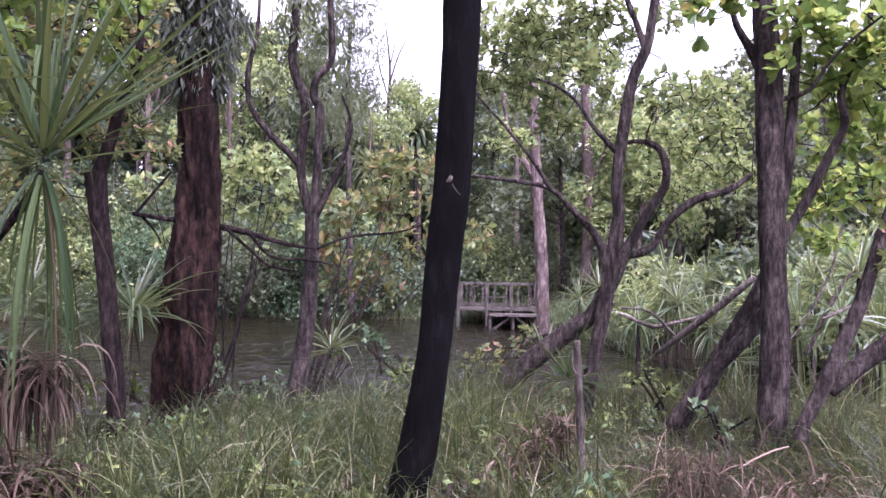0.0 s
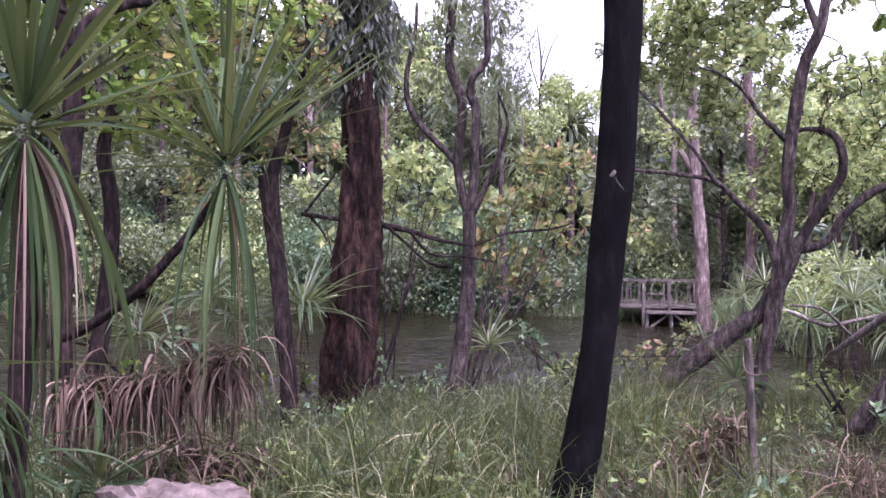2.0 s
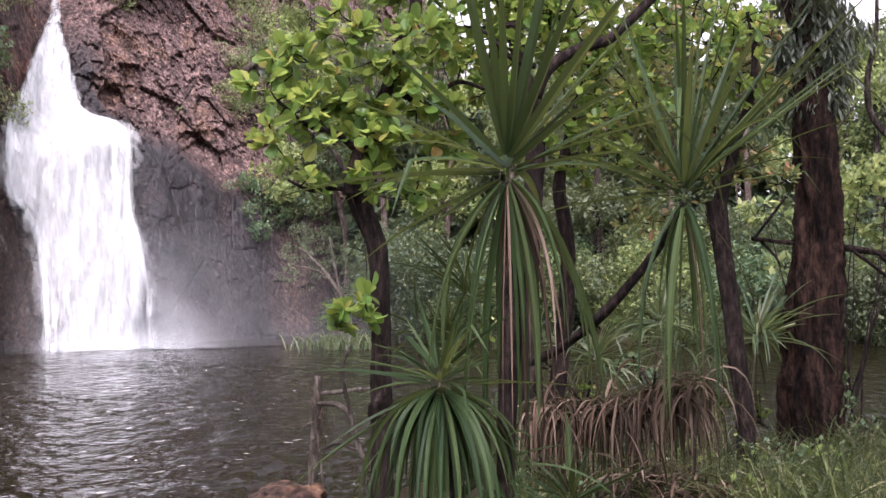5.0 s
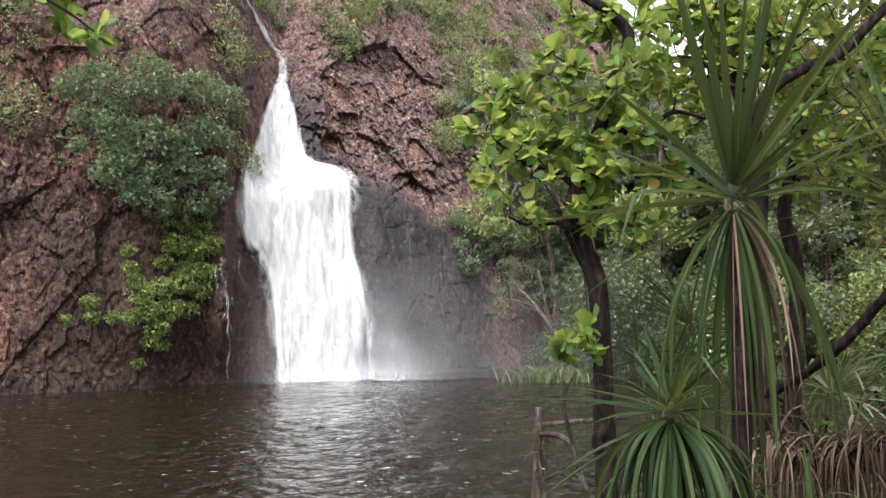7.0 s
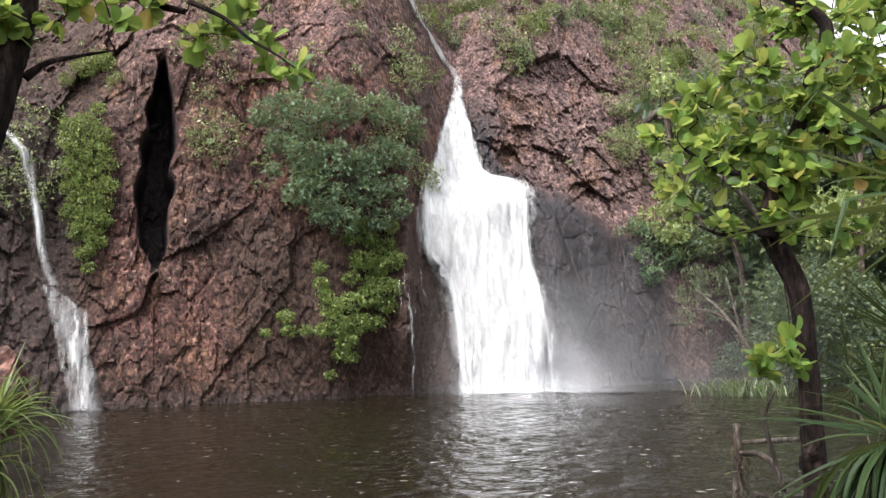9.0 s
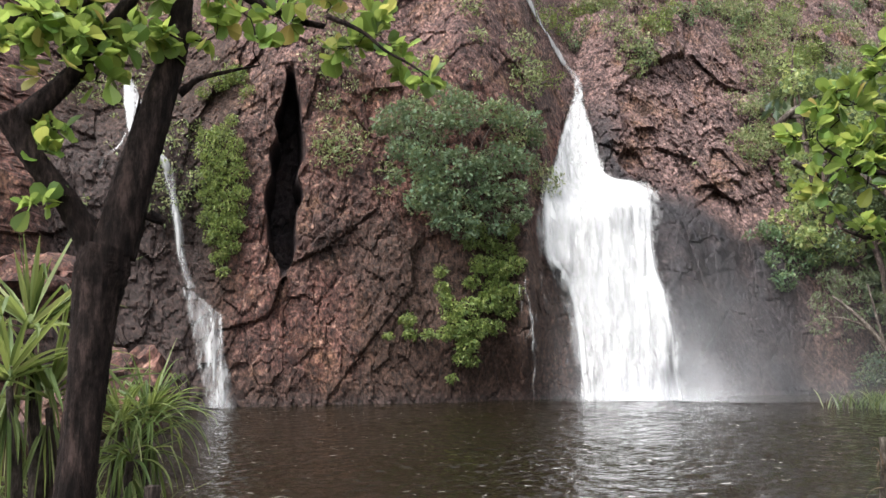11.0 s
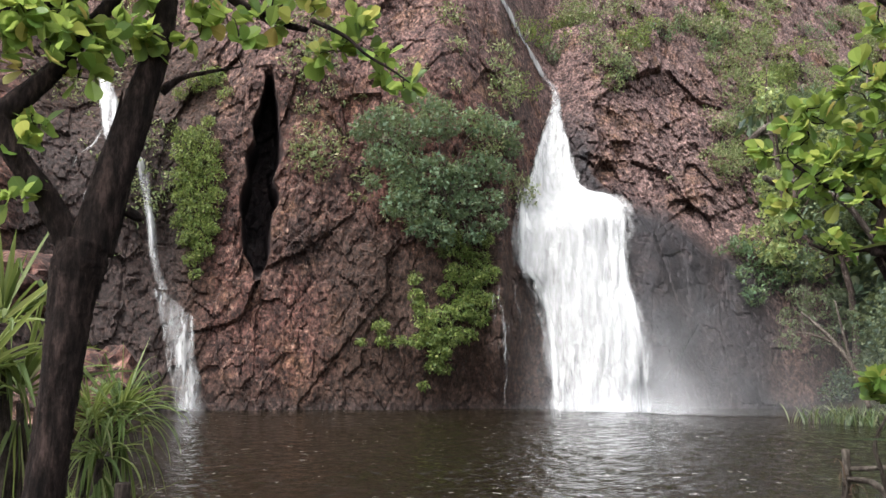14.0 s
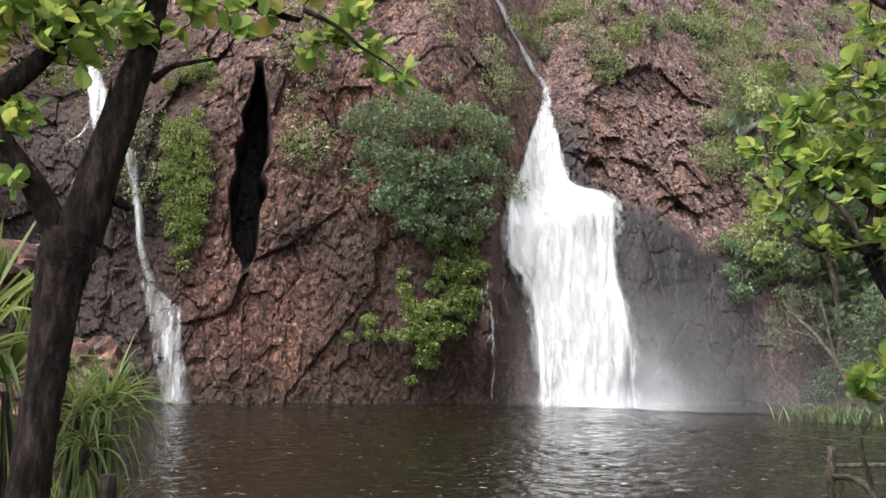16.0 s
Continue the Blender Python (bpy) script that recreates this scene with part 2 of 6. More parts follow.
SLAB = slab_stone()
SOIL, ROCK, POOL, FOAM = soil(), rock("red_sandstone"), pool_water(), white_water()


# ---- builders ----
def mesh_object(name, verts, faces, mat, parent=None, label="", smooth=True):
    me = bpy.data.meshes.new(name)
    me.from_pydata(np.asarray(verts, dtype=float).tolist(), [], [list(q) for q in faces] if isinstance(faces, list) else faces.tolist())
    me.materials.append(mat)
    me.polygons.foreach_set("use_smooth", np.full(len(me.polygons), smooth))
    ob = new(name, me)
    if parent is not None:
        ob.parent = parent
    if label:
        ob["label"] = label
    return ob


def thing(name, label, category, group="", kind=""):
    return tagged(new(name), label, category, group, kind)


def spline(points, per=6):
    p = np.array(points, float)
    q = np.vstack([2 * p[0] - p[1], p, 2 * p[-1] - p[-2]])
    out = []
    for i in range(1, len(q) - 2):
        for s in np.arange(per) / per:
            a, b, c, d = q[i - 1:i + 3]
            out.append(0.5 * (2 * b + (c - a) * s + (2 * a - 5 * b + 4 * c - d) * s * s + (3 * b - a - 3 * c + d) * s ** 3))
    out.append(p[-1])
    return np.array(out)


def tube(points, sides=12, per=6, lump=0.08, flute=0.0, cap=True, shag=0.0):
    """A tapered limb through (x, y, z, radius) points, with an uneven skin."""
    c = spline(points, per)
    n = len(c)
    d = np.gradient(c[:, :3], axis=0)
    d /= np.linalg.norm(d, axis=1)[:, None] + 1e-9
    ref = np.array([0.31, 0.95, 0.05]) if abs(d[0][0]) > 0.6 else np.array([1.0, 0.2, 0.05])
    u = np.cross(d, ref)
    u /= np.linalg.norm(u, axis=1)[:, None]
    v = np.cross(d, u)
    a = np.linspace(0, 2 * np.pi, sides, endpoint=False)
    ph = rng.uniform(0, 6.28, 4)
    s = np.arange(n)[:, None] / per
    r = np.maximum(c[:, 3:4], 0.002) * (1 + lump * np.sin(2 * a + ph[0] + 1.3 * s) + 0.6 * lump * np.sin(3 * a + ph[1] - 2.1 * s)
                                        + flute * np.abs(np.sin(2.5 * a + ph[2] + 0.35 * s)) + lump * 0.7 * rng.normal(size=(n, sides)))
    r = r / (1 + 1.3 * shag + 1.5 * lump)
    if shag:
        length = np.concatenate([[0], np.cumsum(np.linalg.norm(np.diff(c[:, :3], axis=0), axis=1))])[:, None]
        q = np.stack([2.6 * np.cos(a + 0.5 * length) + 0 * length, 2.6 * np.sin(a + 0.5 * length) + 0 * length, 1.1 * length + 0 * a], -1) + ph[:3]
        r = r * (1 + shag * (1 - 2.2 * np.abs(soft_noise(q, 2))) + 0.5 * shag * (1 - 2 * np.abs(soft_noise(q * np.array([2.3, 2.3, 3.0]), 3))))
    verts = c[:, None, :3] + u[:, None] * (np.cos(a) * r)[..., None] + v[:, None] * (np.sin(a) * r)[..., None]
    i = np.arange(n - 1)[:, None] * sides
    j = np.arange(sides)[None]
    k = (j + 1) % sides
    f = np.stack([i + j, i + k, i + sides + k, i + sides + j], -1).reshape(-1, 4).tolist()
    if cap:
        f.append(list(range(sides))[::-1])
        f.append(list(range((n - 1) * sides, n * sides)))
    return verts.reshape(-1, 3), f


def limb(name, points, mat, parent, sides=12, lump=0.08, flute=0.0, per=6, label="", shag=0.0):
    v, f = tube(points, sides, per, lump, flute, True, shag)
    return mesh_object(name, v, f, mat, parent, label)


def unit(v):
    return v / (np.linalg.norm(v, axis=-1, keepdims=True) + 1e-9)


def scatter(n):
    return unit(rng.normal(size=(n, 3)))


def leaves(base, way, length, width, detail=True):
    """Folded leaves, broad towards the tip, each at its own turn."""
    n = len(base)
    way = unit(way)
    side = unit(np.cross(way, scatter(n) + np.array([0, 0, 1.2])))
    up = np.cross(side, way)
    L, W = np.asarray(length).reshape(-1, 1) * np.ones((n, 1)), np.asarray(width).reshape(-1, 1) * np.ones((n, 1))
    if detail == 2:
        half = [(0.16, 0.20), (0.42, 0.40), (0.68, 0.5), (0.88, 0.38)]
        curl = rng.uniform(-0.12, 0.05, (n, 1)) * L
        left = [base + way * L * s + side * W * w + up * (W * 0.25 * w + curl * s * s) for s, w in half]
        right_side = [base + way * L * s - side * W * w + up * (W * 0.25 * w + curl * s * s) for s, w in half]
        v = np.stack([base, *left, base + way * L + up * curl, *right_side[::-1]], 1).reshape(-1, 3)
        o = np.arange(n)[:, None] * 10
        return v, np.concatenate([o + np.array([[0, 1, 2, 3, 4, 5]]), o + np.array([[0, 5, 6, 7, 8, 9]])])
    if detail:
        rows = [base, base + way * L * 0.35 + side * W * 0.36 + up * W * 0.12, base + way * L * 0.72 + side * W * 0.5 + up * W * 0.16,
                base + way * L - up * L * 0.06, base + way * L * 0.72 - side * W * 0.5 + up * W * 0.16, base + way * L * 0.35 - side * W * 0.36 + up * W * 0.12]
        v = np.stack(rows, 1).reshape(-1, 3)
        o = np.arange(n)[:, None] * 6
        return v, np.concatenate([o + np.array([[0, 1, 2, 3]]), o + np.array([[0, 3, 4, 5]])])
    v = np.stack([base, base + way * L * 0.55 + side * W * 0.5, base + way * L, base + way * L * 0.55 - side * W * 0.5 + up * W * 0.25], 1).reshape(-1, 3)
    return v, np.arange(n)[:, None] * 4 + np.array([[0, 1, 2, 3]])


def straps(base, way, length, width, droop, seg=6, vee=True, taper=1.2):
    """Long arching blades with a crease along the middle."""
    n = len(base)
    d, p = unit(way), np.array(base, float)
    length, width, droop = [np.asarray(x, float).reshape(-1, 1) * np.ones((n, 1)) for x in (length, width, droop)]
    side = unit(np.cross(d, np.array([0, 0, 1.0])) + rng.normal(0, 0.25, (n, 3)))
    fold = np.where(rng.random((n, 1)) < (0.3 if vee else 0.0), rng.integers(seg // 2, seg, (n, 1)), -1)
    rings = []
    for i in range(seg + 1):
        s = i / seg
        w = width * (0.55 + 0.45 * min(1, s * 5)) * (1 - s ** (taper * 2)) * 0.5 + 0.0006
        nrm = np.cross(side, d)
        rings += [p - side * w, p - nrm * w * 0.55, p + side * w] if vee else [p - side * w, p + side * w]
        d = unit(d + (droop * (0.25 + s) / seg + np.where(fold == i, 1.5, 0)) * np.array([0, 0, -1.0]))
        p = p + d * length / seg
    m = 3 if vee else 2
    v = np.stack(rings, 1).reshape(-1, 3)
    cells = [(i * m + j, i * m + j + 1, (i + 1) * m + j + 1, (i + 1) * m + j) for i in range(seg) for j in range(m - 1)]
    f = (np.arange(n)[:, None, None] * (seg + 1) * m + np.array(cells)[None]).reshape(-1, 4)
    return v, f


def join(chunks):
    vs, fs, o = [], [], 0
    for v, f in chunks:
        vs.append(v)
        fs.append(np.asarray(f) + o)
        o += len(v)
    return np.vstack(vs), np.vstack(fs)


def rosettes(clumps, density, per, length, spread=0.8, flat=0.75):
    """Leaf rosettes at twig ends inside uneven clumps; returns the leaves and the twig ends."""
    tips, out = [], []
    for x, y, z, r in clumps:
        n = max(3, int(density * r ** 2))
        q = scatter(n) * (rng.uniform(0.15, 1, (n, 1)) ** 0.5) * r * np.array([1, 1, flat]) * rng.uniform(0.75, 1.25, (n, 1))
        tips.append(q + np.array([x, y, z]))
        out.append(unit(q + np.array([0, 0, 0.35 * r])))
    tips, out = np.vstack(tips), np.vstack(out)
    base = np.repeat(tips, per, 0) + rng.normal(0, length * 0.12, (len(tips) * per, 3))
    way = np.repeat(out, per, 0) * 0.55 + scatter(len(base)) * spread
    L = length * rng.uniform(0.6, 1.2, len(base))
    return base, way, L, tips


def twigs(tips, anchors, radius=0.006):
    """Thin bent twigs that branch from the limbs, and from one another, out to each leaf rosette."""
    nodes = np.vstack([anchors, np.zeros((len(tips), 3))])
    count = len(anchors)
    chunks = []
    reach = np.array([((anchors - t) ** 2).sum(1).min() for t in tips])
    for t in tips[np.argsort(reach)]:
        a = nodes[np.argmin(((nodes[:count] - t) ** 2).sum(1))]
        nodes[count] = t
        count += 1
        mid = (a + t) / 2 + rng.normal(0, 0.14, 3) * np.linalg.norm(t - a)
        v, f = tube([(*a, radius * 1.3), (*mid, radius), (*t, radius * 0.6)], 3, 2, 0, cap=False)
        chunks.append((v, np.array(f)))
    return join(chunks)


def crown(tree, clumps, density, per, length, mat, ratio=0.55, limbs=None, bark_mat=None, detail=True, label="", twig=0.006):
    base, way, L, tips = rosettes(clumps, density, per, length)
    v, f = leaves(base, way, L, L * ratio, detail)
    tagged(mesh_object("crown", v, f, mat, tree, label, smooth=False), kind="stuff")
    if limbs is not None:
        anchors = np.vstack([spline(p, 4)[:, :3] for p in limbs])
        v, f = twigs(tips, anchors, twig)
        tagged(mesh_object("branchwork", v, f, bark_mat, tree), kind="stuff")


def blob_points(clumps, density, thr=0.45, scale=1.2, flat=0.8):
    """Points inside clumps with gaps cut by noise."""
    out = []
    for x, y, z, r in clumps:
        n = int(density * r ** 2) + 4
        q = scatter(n) * rng.uniform(0.3, 1.0, (n, 1)) ** 0.6 * r * np.array([1, 1, flat]) + np.array([x, y, z])
        keep = np.array([noise.noise(Vector(p * (scale / r) * 1.3)) for p in q]) > thr - 0.55
        out.append(q[keep])
    return np.vstack(out)


def foliage(name, clumps, density, length, mat, parent, ratio=0.5, droop=-0.15, thr=0.4, label="", flat=0.8):
    p = blob_points(clumps, density, thr, 1.6, flat)
    L = length * rng.uniform(0.6, 1.3, len(p))
    v, f = leaves(p, scatter(len(p)) + np.array([0, 0, droop]), L, L * ratio, False)
    return tagged(mesh_object(name, v, f, mat, parent, label, smooth=False), kind="stuff")


# ---- ground, pool and cliff ----
HERE = np.array([-0.3, -0.1])


def lattice(c, salt):
    """A random number from 0 to 1 for each whole-number cell."""
    i = c.astype(np.int64)
    h = (i[..., 0] * 374761393 + i[..., 1] * 668265263 + i[..., 2] * 1274126177 + salt * 974711) & 0xFFFFFFFF
    h = ((h ^ (h >> 13)) * 1274126177) & 0xFFFFFFFF
    h = ((h ^ (h >> 16)) * 2246822519) & 0xFFFFFFFF
    return ((h ^ (h >> 15)) & 0xFFFFFF) / float(0xFFFFFF)


def soft_noise(p, salt=0):
    """Smooth noise from -1 to 1."""
    b = np.floor(p)
    f = p - b
    f = f * f * (3 - 2 * f)
    out = 0
    for dx in (0, 1):
        for dy in (0, 1):
            for dz in (0, 1):
                w = (f[..., 0] if dx else 1 - f[..., 0]) * (f[..., 1] if dy else 1 - f[..., 1]) * (f[..., 2] if dz else 1 - f[..., 2])
                out = out + w * lattice(b + np.array([dx, dy, dz]), salt)
    return out * 2 - 1


def layered(p, octaves=4, gain=0.5, salt=0):
    return sum(gain ** o * soft_noise(p * 2.03 ** o, salt + o) for o in range(octaves))


def facets(p, tilt, salt=0):
    """Broken blocks: each cell has a height of its own and a tilted flat face; also the nearness of a crack."""
    b = np.floor(p)
    best, second = np.full(p.shape[:-1], 9.0), np.full(p.shape[:-1], 9.0)
    value = np.zeros(p.shape[:-1])
    for dx in (-1, 0, 1):
        for dy in (-1, 0, 1):
            for dz in (-1, 0, 1):
                c = b + np.array([dx, dy, dz])
                centre = c + np.stack([lattice(c, salt + q) for q in (1, 2, 3)], -1)
                e = p - centre
                d = (e * e).sum(-1)
                lean = sum((lattice(c, salt + 4 + q) - 0.5) * e[..., q] for q in range(3))
                near = d < best
                second = np.where(near, best, np.minimum(second, d))
                value = np.where(near, lattice(c, salt + 8) - 0.5 + tilt * lean, value)
                best = np.where(near, d, best)
    return value, np.sqrt(second) - np.sqrt(best)


def ring(az, table):
    return np.interp(az, [a for a, _ in table], [b for _, b in table])


BANK = [(-180, 60), (-90, 40), (-60, 14), (-40, 11.5), (-12, 11.5), (0, 11), (10, 11), (18, 10.5), (27, 9.5), (40, 8.3), (50, 6.5), (60, 5.5), (80, 5.5), (95, 7), (105, 14), (120, 40), (180, 60)]
FAR = [(-180, 61), (-90, 41), (-60, 16), (-30, 17), (-18, 19), (-13, 23), (-9, 29), (-4, 34), (5, 37), (20, 37), (35, 37), (42, 40), (46, 43), (60, 42), (88, 41), (98, 38), (106, 33), (120, 41), (180, 61)]


def smooth(x):
    x = np.clip(x, 0, 1)
    return x * x * (3 - 2 * x)


def ground_height(az, r):
    a, b = ring(az, BANK), ring(az, FAR)
    near = 1.02 - 0.035 * np.clip(r - 3, 0, 8)
    far = 0.12 + 0.9 * smooth((r - b) / 6) + 0.05 * np.clip(r - b, 0, 40)
    down = smooth((r - a + 1.6) / 3.2)
    up = smooth((r - b + 1.0) / 2.0)
    return near * (1 - down) + down * (1 - up) * -1.2 + up * far


def ground_at(az, r):
    return float(ground_height(np.array(az), np.array(r))) - 0.02


def polar(az, r, z=0.0):
    return np.array([HERE[0] - math.sin(radians(az)) * r, HERE[1] + math.cos(radians(az)) * r, z])


def grid_faces(n, m, wrap=False):
    i = np.arange(n - (0 if wrap else 1))[:, None]
    j = np.arange(m - 1)[None]
    k = (i + 1) % n
    return np.stack([i * m + j, k * m + j, k * m + j + 1, i * m + j + 1], -1).reshape(-1, 4)


azs = np.linspace(-180, 180, 360, endpoint=False)
rs = np.concatenate([np.linspace(0.05, 14, 60), np.linspace(14.5, 60, 70), np.geomspace(64, 900, 14)])
A, R = np.meshgrid(azs, rs, indexing="ij")
Z = ground_height(A, R)
X, Y = HERE[0] - np.sin(np.radians(A)) * R, HERE[1] + np.cos(np.radians(A)) * R
Z = Z + 0.07 * layered(np.stack([X * 0.6, Y * 0.6, 0 * X], -1))
tagged(mesh_object("ground", np.stack([X, Y, Z], -1).reshape(-1, 3), grid_faces(360, len(rs), True), SOIL), "dark leaf-littered soil of the pool's grassy banks", "ground", kind="structure")

wr = np.geomspace(5.5, 46, 360)
wa = np.linspace(-34, 106, 470)
A, R = np.meshgrid(wa, wr, indexing="ij")
WX, WY = HERE[0] - np.sin(np.radians(A)) * R, HERE[1] + np.cos(np.radians(A)) * R
flow = np.stack([WX, WY, 0 * WX], -1)
TURN = np.array([[0.8, 0.6, 0], [-0.6, 0.8, 0], [0, 0, 1]])
WZ = 0.010 * soft_noise(flow @ TURN * 0.9, 1) + 0.013 * soft_noise(flow * 2.1 + 4, 2) + 0.007 * soft_noise(flow @ TURN * 4.3 + 8, 3)
WZ = 1.4 * WZ * (0.3 + 1.1 * smooth(0.45 + 0.9 * soft_noise(flow @ TURN * 0.3, 7)))
tagged(mesh_object("water", np.stack([WX, WY, WZ], -1).reshape(-1, 3), grid_faces(470, 360), POOL), "dark brown rippled water of a plunge pool", "water", kind="structure")

SLOT = (84.1, 10.0, 1.2, 4.6)


def cliff_radius(az, z):
    """Distance of the rock face from the standpoint."""
    base = np.interp(az, [30, 40, 48, 55, 59, 61.5, 64, 68, 72, 80, 90, 97, 105, 125], [66, 50, 42.5, 39.0, 37.8, 37.5, 37.4, 36.2, 35.0, 34.6, 34.5, 33, 29, 27])
    back = np.interp(az, [44, 50, 58, 62, 64.5, 68, 71, 82, 90, 100], [0.5, 0.48, 0.36, 0.30, 0.28, 0.18, 0.13, 0.15, 0.3, 0.4])
    lip = np.interp(az, [44, 50, 60, 64, 67, 72, 85, 92, 100], [4, 6, 9, 9.5, 12, 15, 15, 11, 9])
    s = back * np.clip(z, 0, None) + np.interp(az, [60, 68, 74, 90], [0.42, 0.4, 0.4, 0.45]) * np.clip(z - lip, 0, None)
    gully = np.exp(-((az - 64.3) / 1.7) ** 2) * smooth((z - 8.0) / 3) * 1.8
    step = np.exp(-((az - 62.5) / 2.6) ** 2) * (1 - smooth((z - 8.8) / 0.7)) * 0.9
    knee = np.exp(-((az - 67.4) / 1.3) ** 2 - ((z - 3.2) / 3.6) ** 2) * 1.6
    bulge = np.exp(-((az - 58.0) / 2.2) ** 2 - ((z - 4.5) / 4.6) ** 2) * 1.0
    butt = smooth((az - 66.8) / 1.0) * smooth((78 - az) / 8) * smooth(z / 3) * 1.0
    return base + 0.9 + s + gully - step - knee - bulge - butt


def slot_depth(az, z):
    a0 = SLOT[0] - 0.1 + 0.15 * np.sin(z * 0.9) - 0.06 * (z - SLOT[1]) + 0.3 * soft_noise(np.stack([az * 1.3, z * 1.1, 0 * z], -1), 13)
    w = SLOT[2] * np.interp(z, [5.6, 6.6, 8.5, 12, 15.2], [0.25, 0.8, 1.0, 0.85, 0.3]) * (1 + 0.12 * soft_noise(np.stack([az * 0.2, z * 0.8, 0 * z], -1), 15))
    return smooth((1 - np.abs(az - a0) / w) * 2.4) * 4.0 * smooth((z - 5.2) / 1.0) * smooth((15.4 - z) / 1.2)


def cliff_point(az, el, out=0.0):
    """The point of the rock face in that direction from the standpoint."""
    az, el = np.asarray(az, float), np.asarray(el, float)
    z = 8.0 + 0 * az
    for _ in range(30):
        z = 0.5 * z + 0.5 * (2.4 + np.tan(np.radians(el)) * cliff_radius(az, z))
    r = cliff_radius(az, z) - out
    return np.stack([HERE[0] - np.sin(np.radians(az)) * r, HERE[1] + np.cos(np.radians(az)) * r, 2.4 + np.tan(np.radians(el)) * r], -1)


ca = np.concatenate([np.linspace(30, 41.9, 40), np.linspace(42, 99, 780), np.linspace(99.3, 125, 50)])
cz = np.concatenate([np.linspace(-1.5, 20, 230), np.linspace(20.2, 48, 90)])
A, Zc = np.meshgrid(ca, cz, indexing="ij")
R = cliff_radius(A, Zc) + slot_depth(A, Zc)
X, Y = HERE[0] - np.sin(np.radians(A)) * R, HERE[1] + np.cos(np.radians(A)) * R
P3 = np.stack([X, Y, Zc], -1)
LEAN = P3 @ np.array([[0.21, 0.06, 0.10], [0.07, 0.24, -0.08], [-0.09, 0.06, 0.17]])
big, crack = facets(LEAN, 1.5, 11)
mid, crack2 = facets(LEAN * 2.7 + 5, 1.5, 31)
small, crack3 = facets(LEAN * 6.6 + 9, 1.5, 51)
tiny, _ = facets(LEAN * 15.0 + 2, 1.5, 71)
crag = 0.33 + 0.65 * smooth((63.5 - A) / 3) * smooth((Zc - 8) / 3) + 0.2 * smooth((A - 72) / 6)
crag = crag * (1 - 0.55 * smooth((A - 49) / 4) * smooth((65 - A) / 3) * smooth((10 - Zc) / 3))
rough = (0.6 * soft_noise(P3 * 0.14) + 0.4 * soft_noise(P3 * np.array([0.5, 0.5, 0.16]), 7) + crag * (0.85 * big + 0.45 * mid + 0.26 * small + 0.15 * tiny) + 0.05 * layered(P3 * 2.2, 4, 0.6)
         - 0.05 * smooth(1 - crack / 0.05) - 0.03 * smooth(1 - crack2 / 0.06))
R = R - rough.reshape(A.shape) * np.interp(Zc, [-1, 0.5, 4], [0.5, 0.75, 1.0])
X, Y = HERE[0] - np.sin(np.radians(A)) * R, HERE[1] + np.cos(np.radians(A)) * R
Zc = Zc * np.where(Zc > 0, np.interp(A, [30, 36, 42, 48], [0.15, 0.45, 0.85, 1.0]), 1)
ROCK_R = R


def rock_point(az, el, out=0.0):
    """The point of the broken rock face itself in that direction."""
    az, el = np.asarray(az, float), np.asarray(el, float)
    tall = np.interp(az, [30, 36, 42, 48], [0.15, 0.45, 0.85, 1.0])
    i = np.clip(np.searchsorted(ca, az), 0, len(ca) - 1)
    z = 8.0 + 0 * az
    r = z
    for _ in range(30):
        r = ROCK_R[i, np.clip(np.searchsorted(cz, z / tall), 0, len(cz) - 1)]
        z = 0.6 * z + 0.4 * (2.4 + np.tan(np.radians(el)) * r)
    r = r - out
    return np.stack([HERE[0] - np.sin(np.radians(az)) * r, HERE[1] + np.cos(np.radians(az)) * r, 2.4 + np.tan(np.radians(el)) * r], -1)


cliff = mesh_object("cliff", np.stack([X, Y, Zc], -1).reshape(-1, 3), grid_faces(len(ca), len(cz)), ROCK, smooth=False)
tagged(cliff, "rugged red-brown sandstone cliff with a dark cave slot", "cliff", kind="structure")
band = lambda x, a, b, w: smooth((x - a) / w + 0.5) * smooth((b - x) / w + 0.5)
ragged = rough.reshape(A.shape)
# last term paints recess shade: slot depth darkens the rock colour
wet_slot_shade = np.clip(band(A, 50, 63.6, 2.6) * smooth((11.0 + 0.5 * (A - 58) - Zc + 0.8 * ragged) / 1.6) + band(A, 61.5, 64.6, 1.5) * smooth((17 - Zc) / 4)
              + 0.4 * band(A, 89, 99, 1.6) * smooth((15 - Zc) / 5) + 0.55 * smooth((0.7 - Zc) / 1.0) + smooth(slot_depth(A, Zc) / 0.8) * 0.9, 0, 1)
damp = np.clip(band(A, 64.5, 79.5, 5.0) * smooth((9.0 - Zc + 1.5 * ragged) / 4) + 0.6 * band(A, 76, 90, 4) * smooth((1.6 - Zc + ragged) / 2)
               + 0.95 * band(A, 87.5, 99, 1.6) * smooth((21 - Zc) / 5) + 0.7 * band(A, 44, 54, 4) * smooth((6 - Zc) / 4), 0, 0.92)
layer = cliff.data.attributes.new("wet_slot_shade", "FLOAT", "POINT")
layer.data.foreach_set("value", wet_slot_shade.ravel().astype(np.float32))
layer = cliff.data.attributes.new("damp", "FLOAT", "POINT")
layer.data.foreach_set("value", damp.ravel().astype(np.float32))
layer = cliff.data.attributes.new("weathered", "FLOAT", "POINT")
layer.data.foreach_set("value", np.clip(0.85 * smooth((65.5 - A) / 2.5 + 0.25 * rough.reshape(A.shape)) + 0.5 * smooth((Zc - 13) / 4), 0, 0.9).ravel().astype(np.float32))


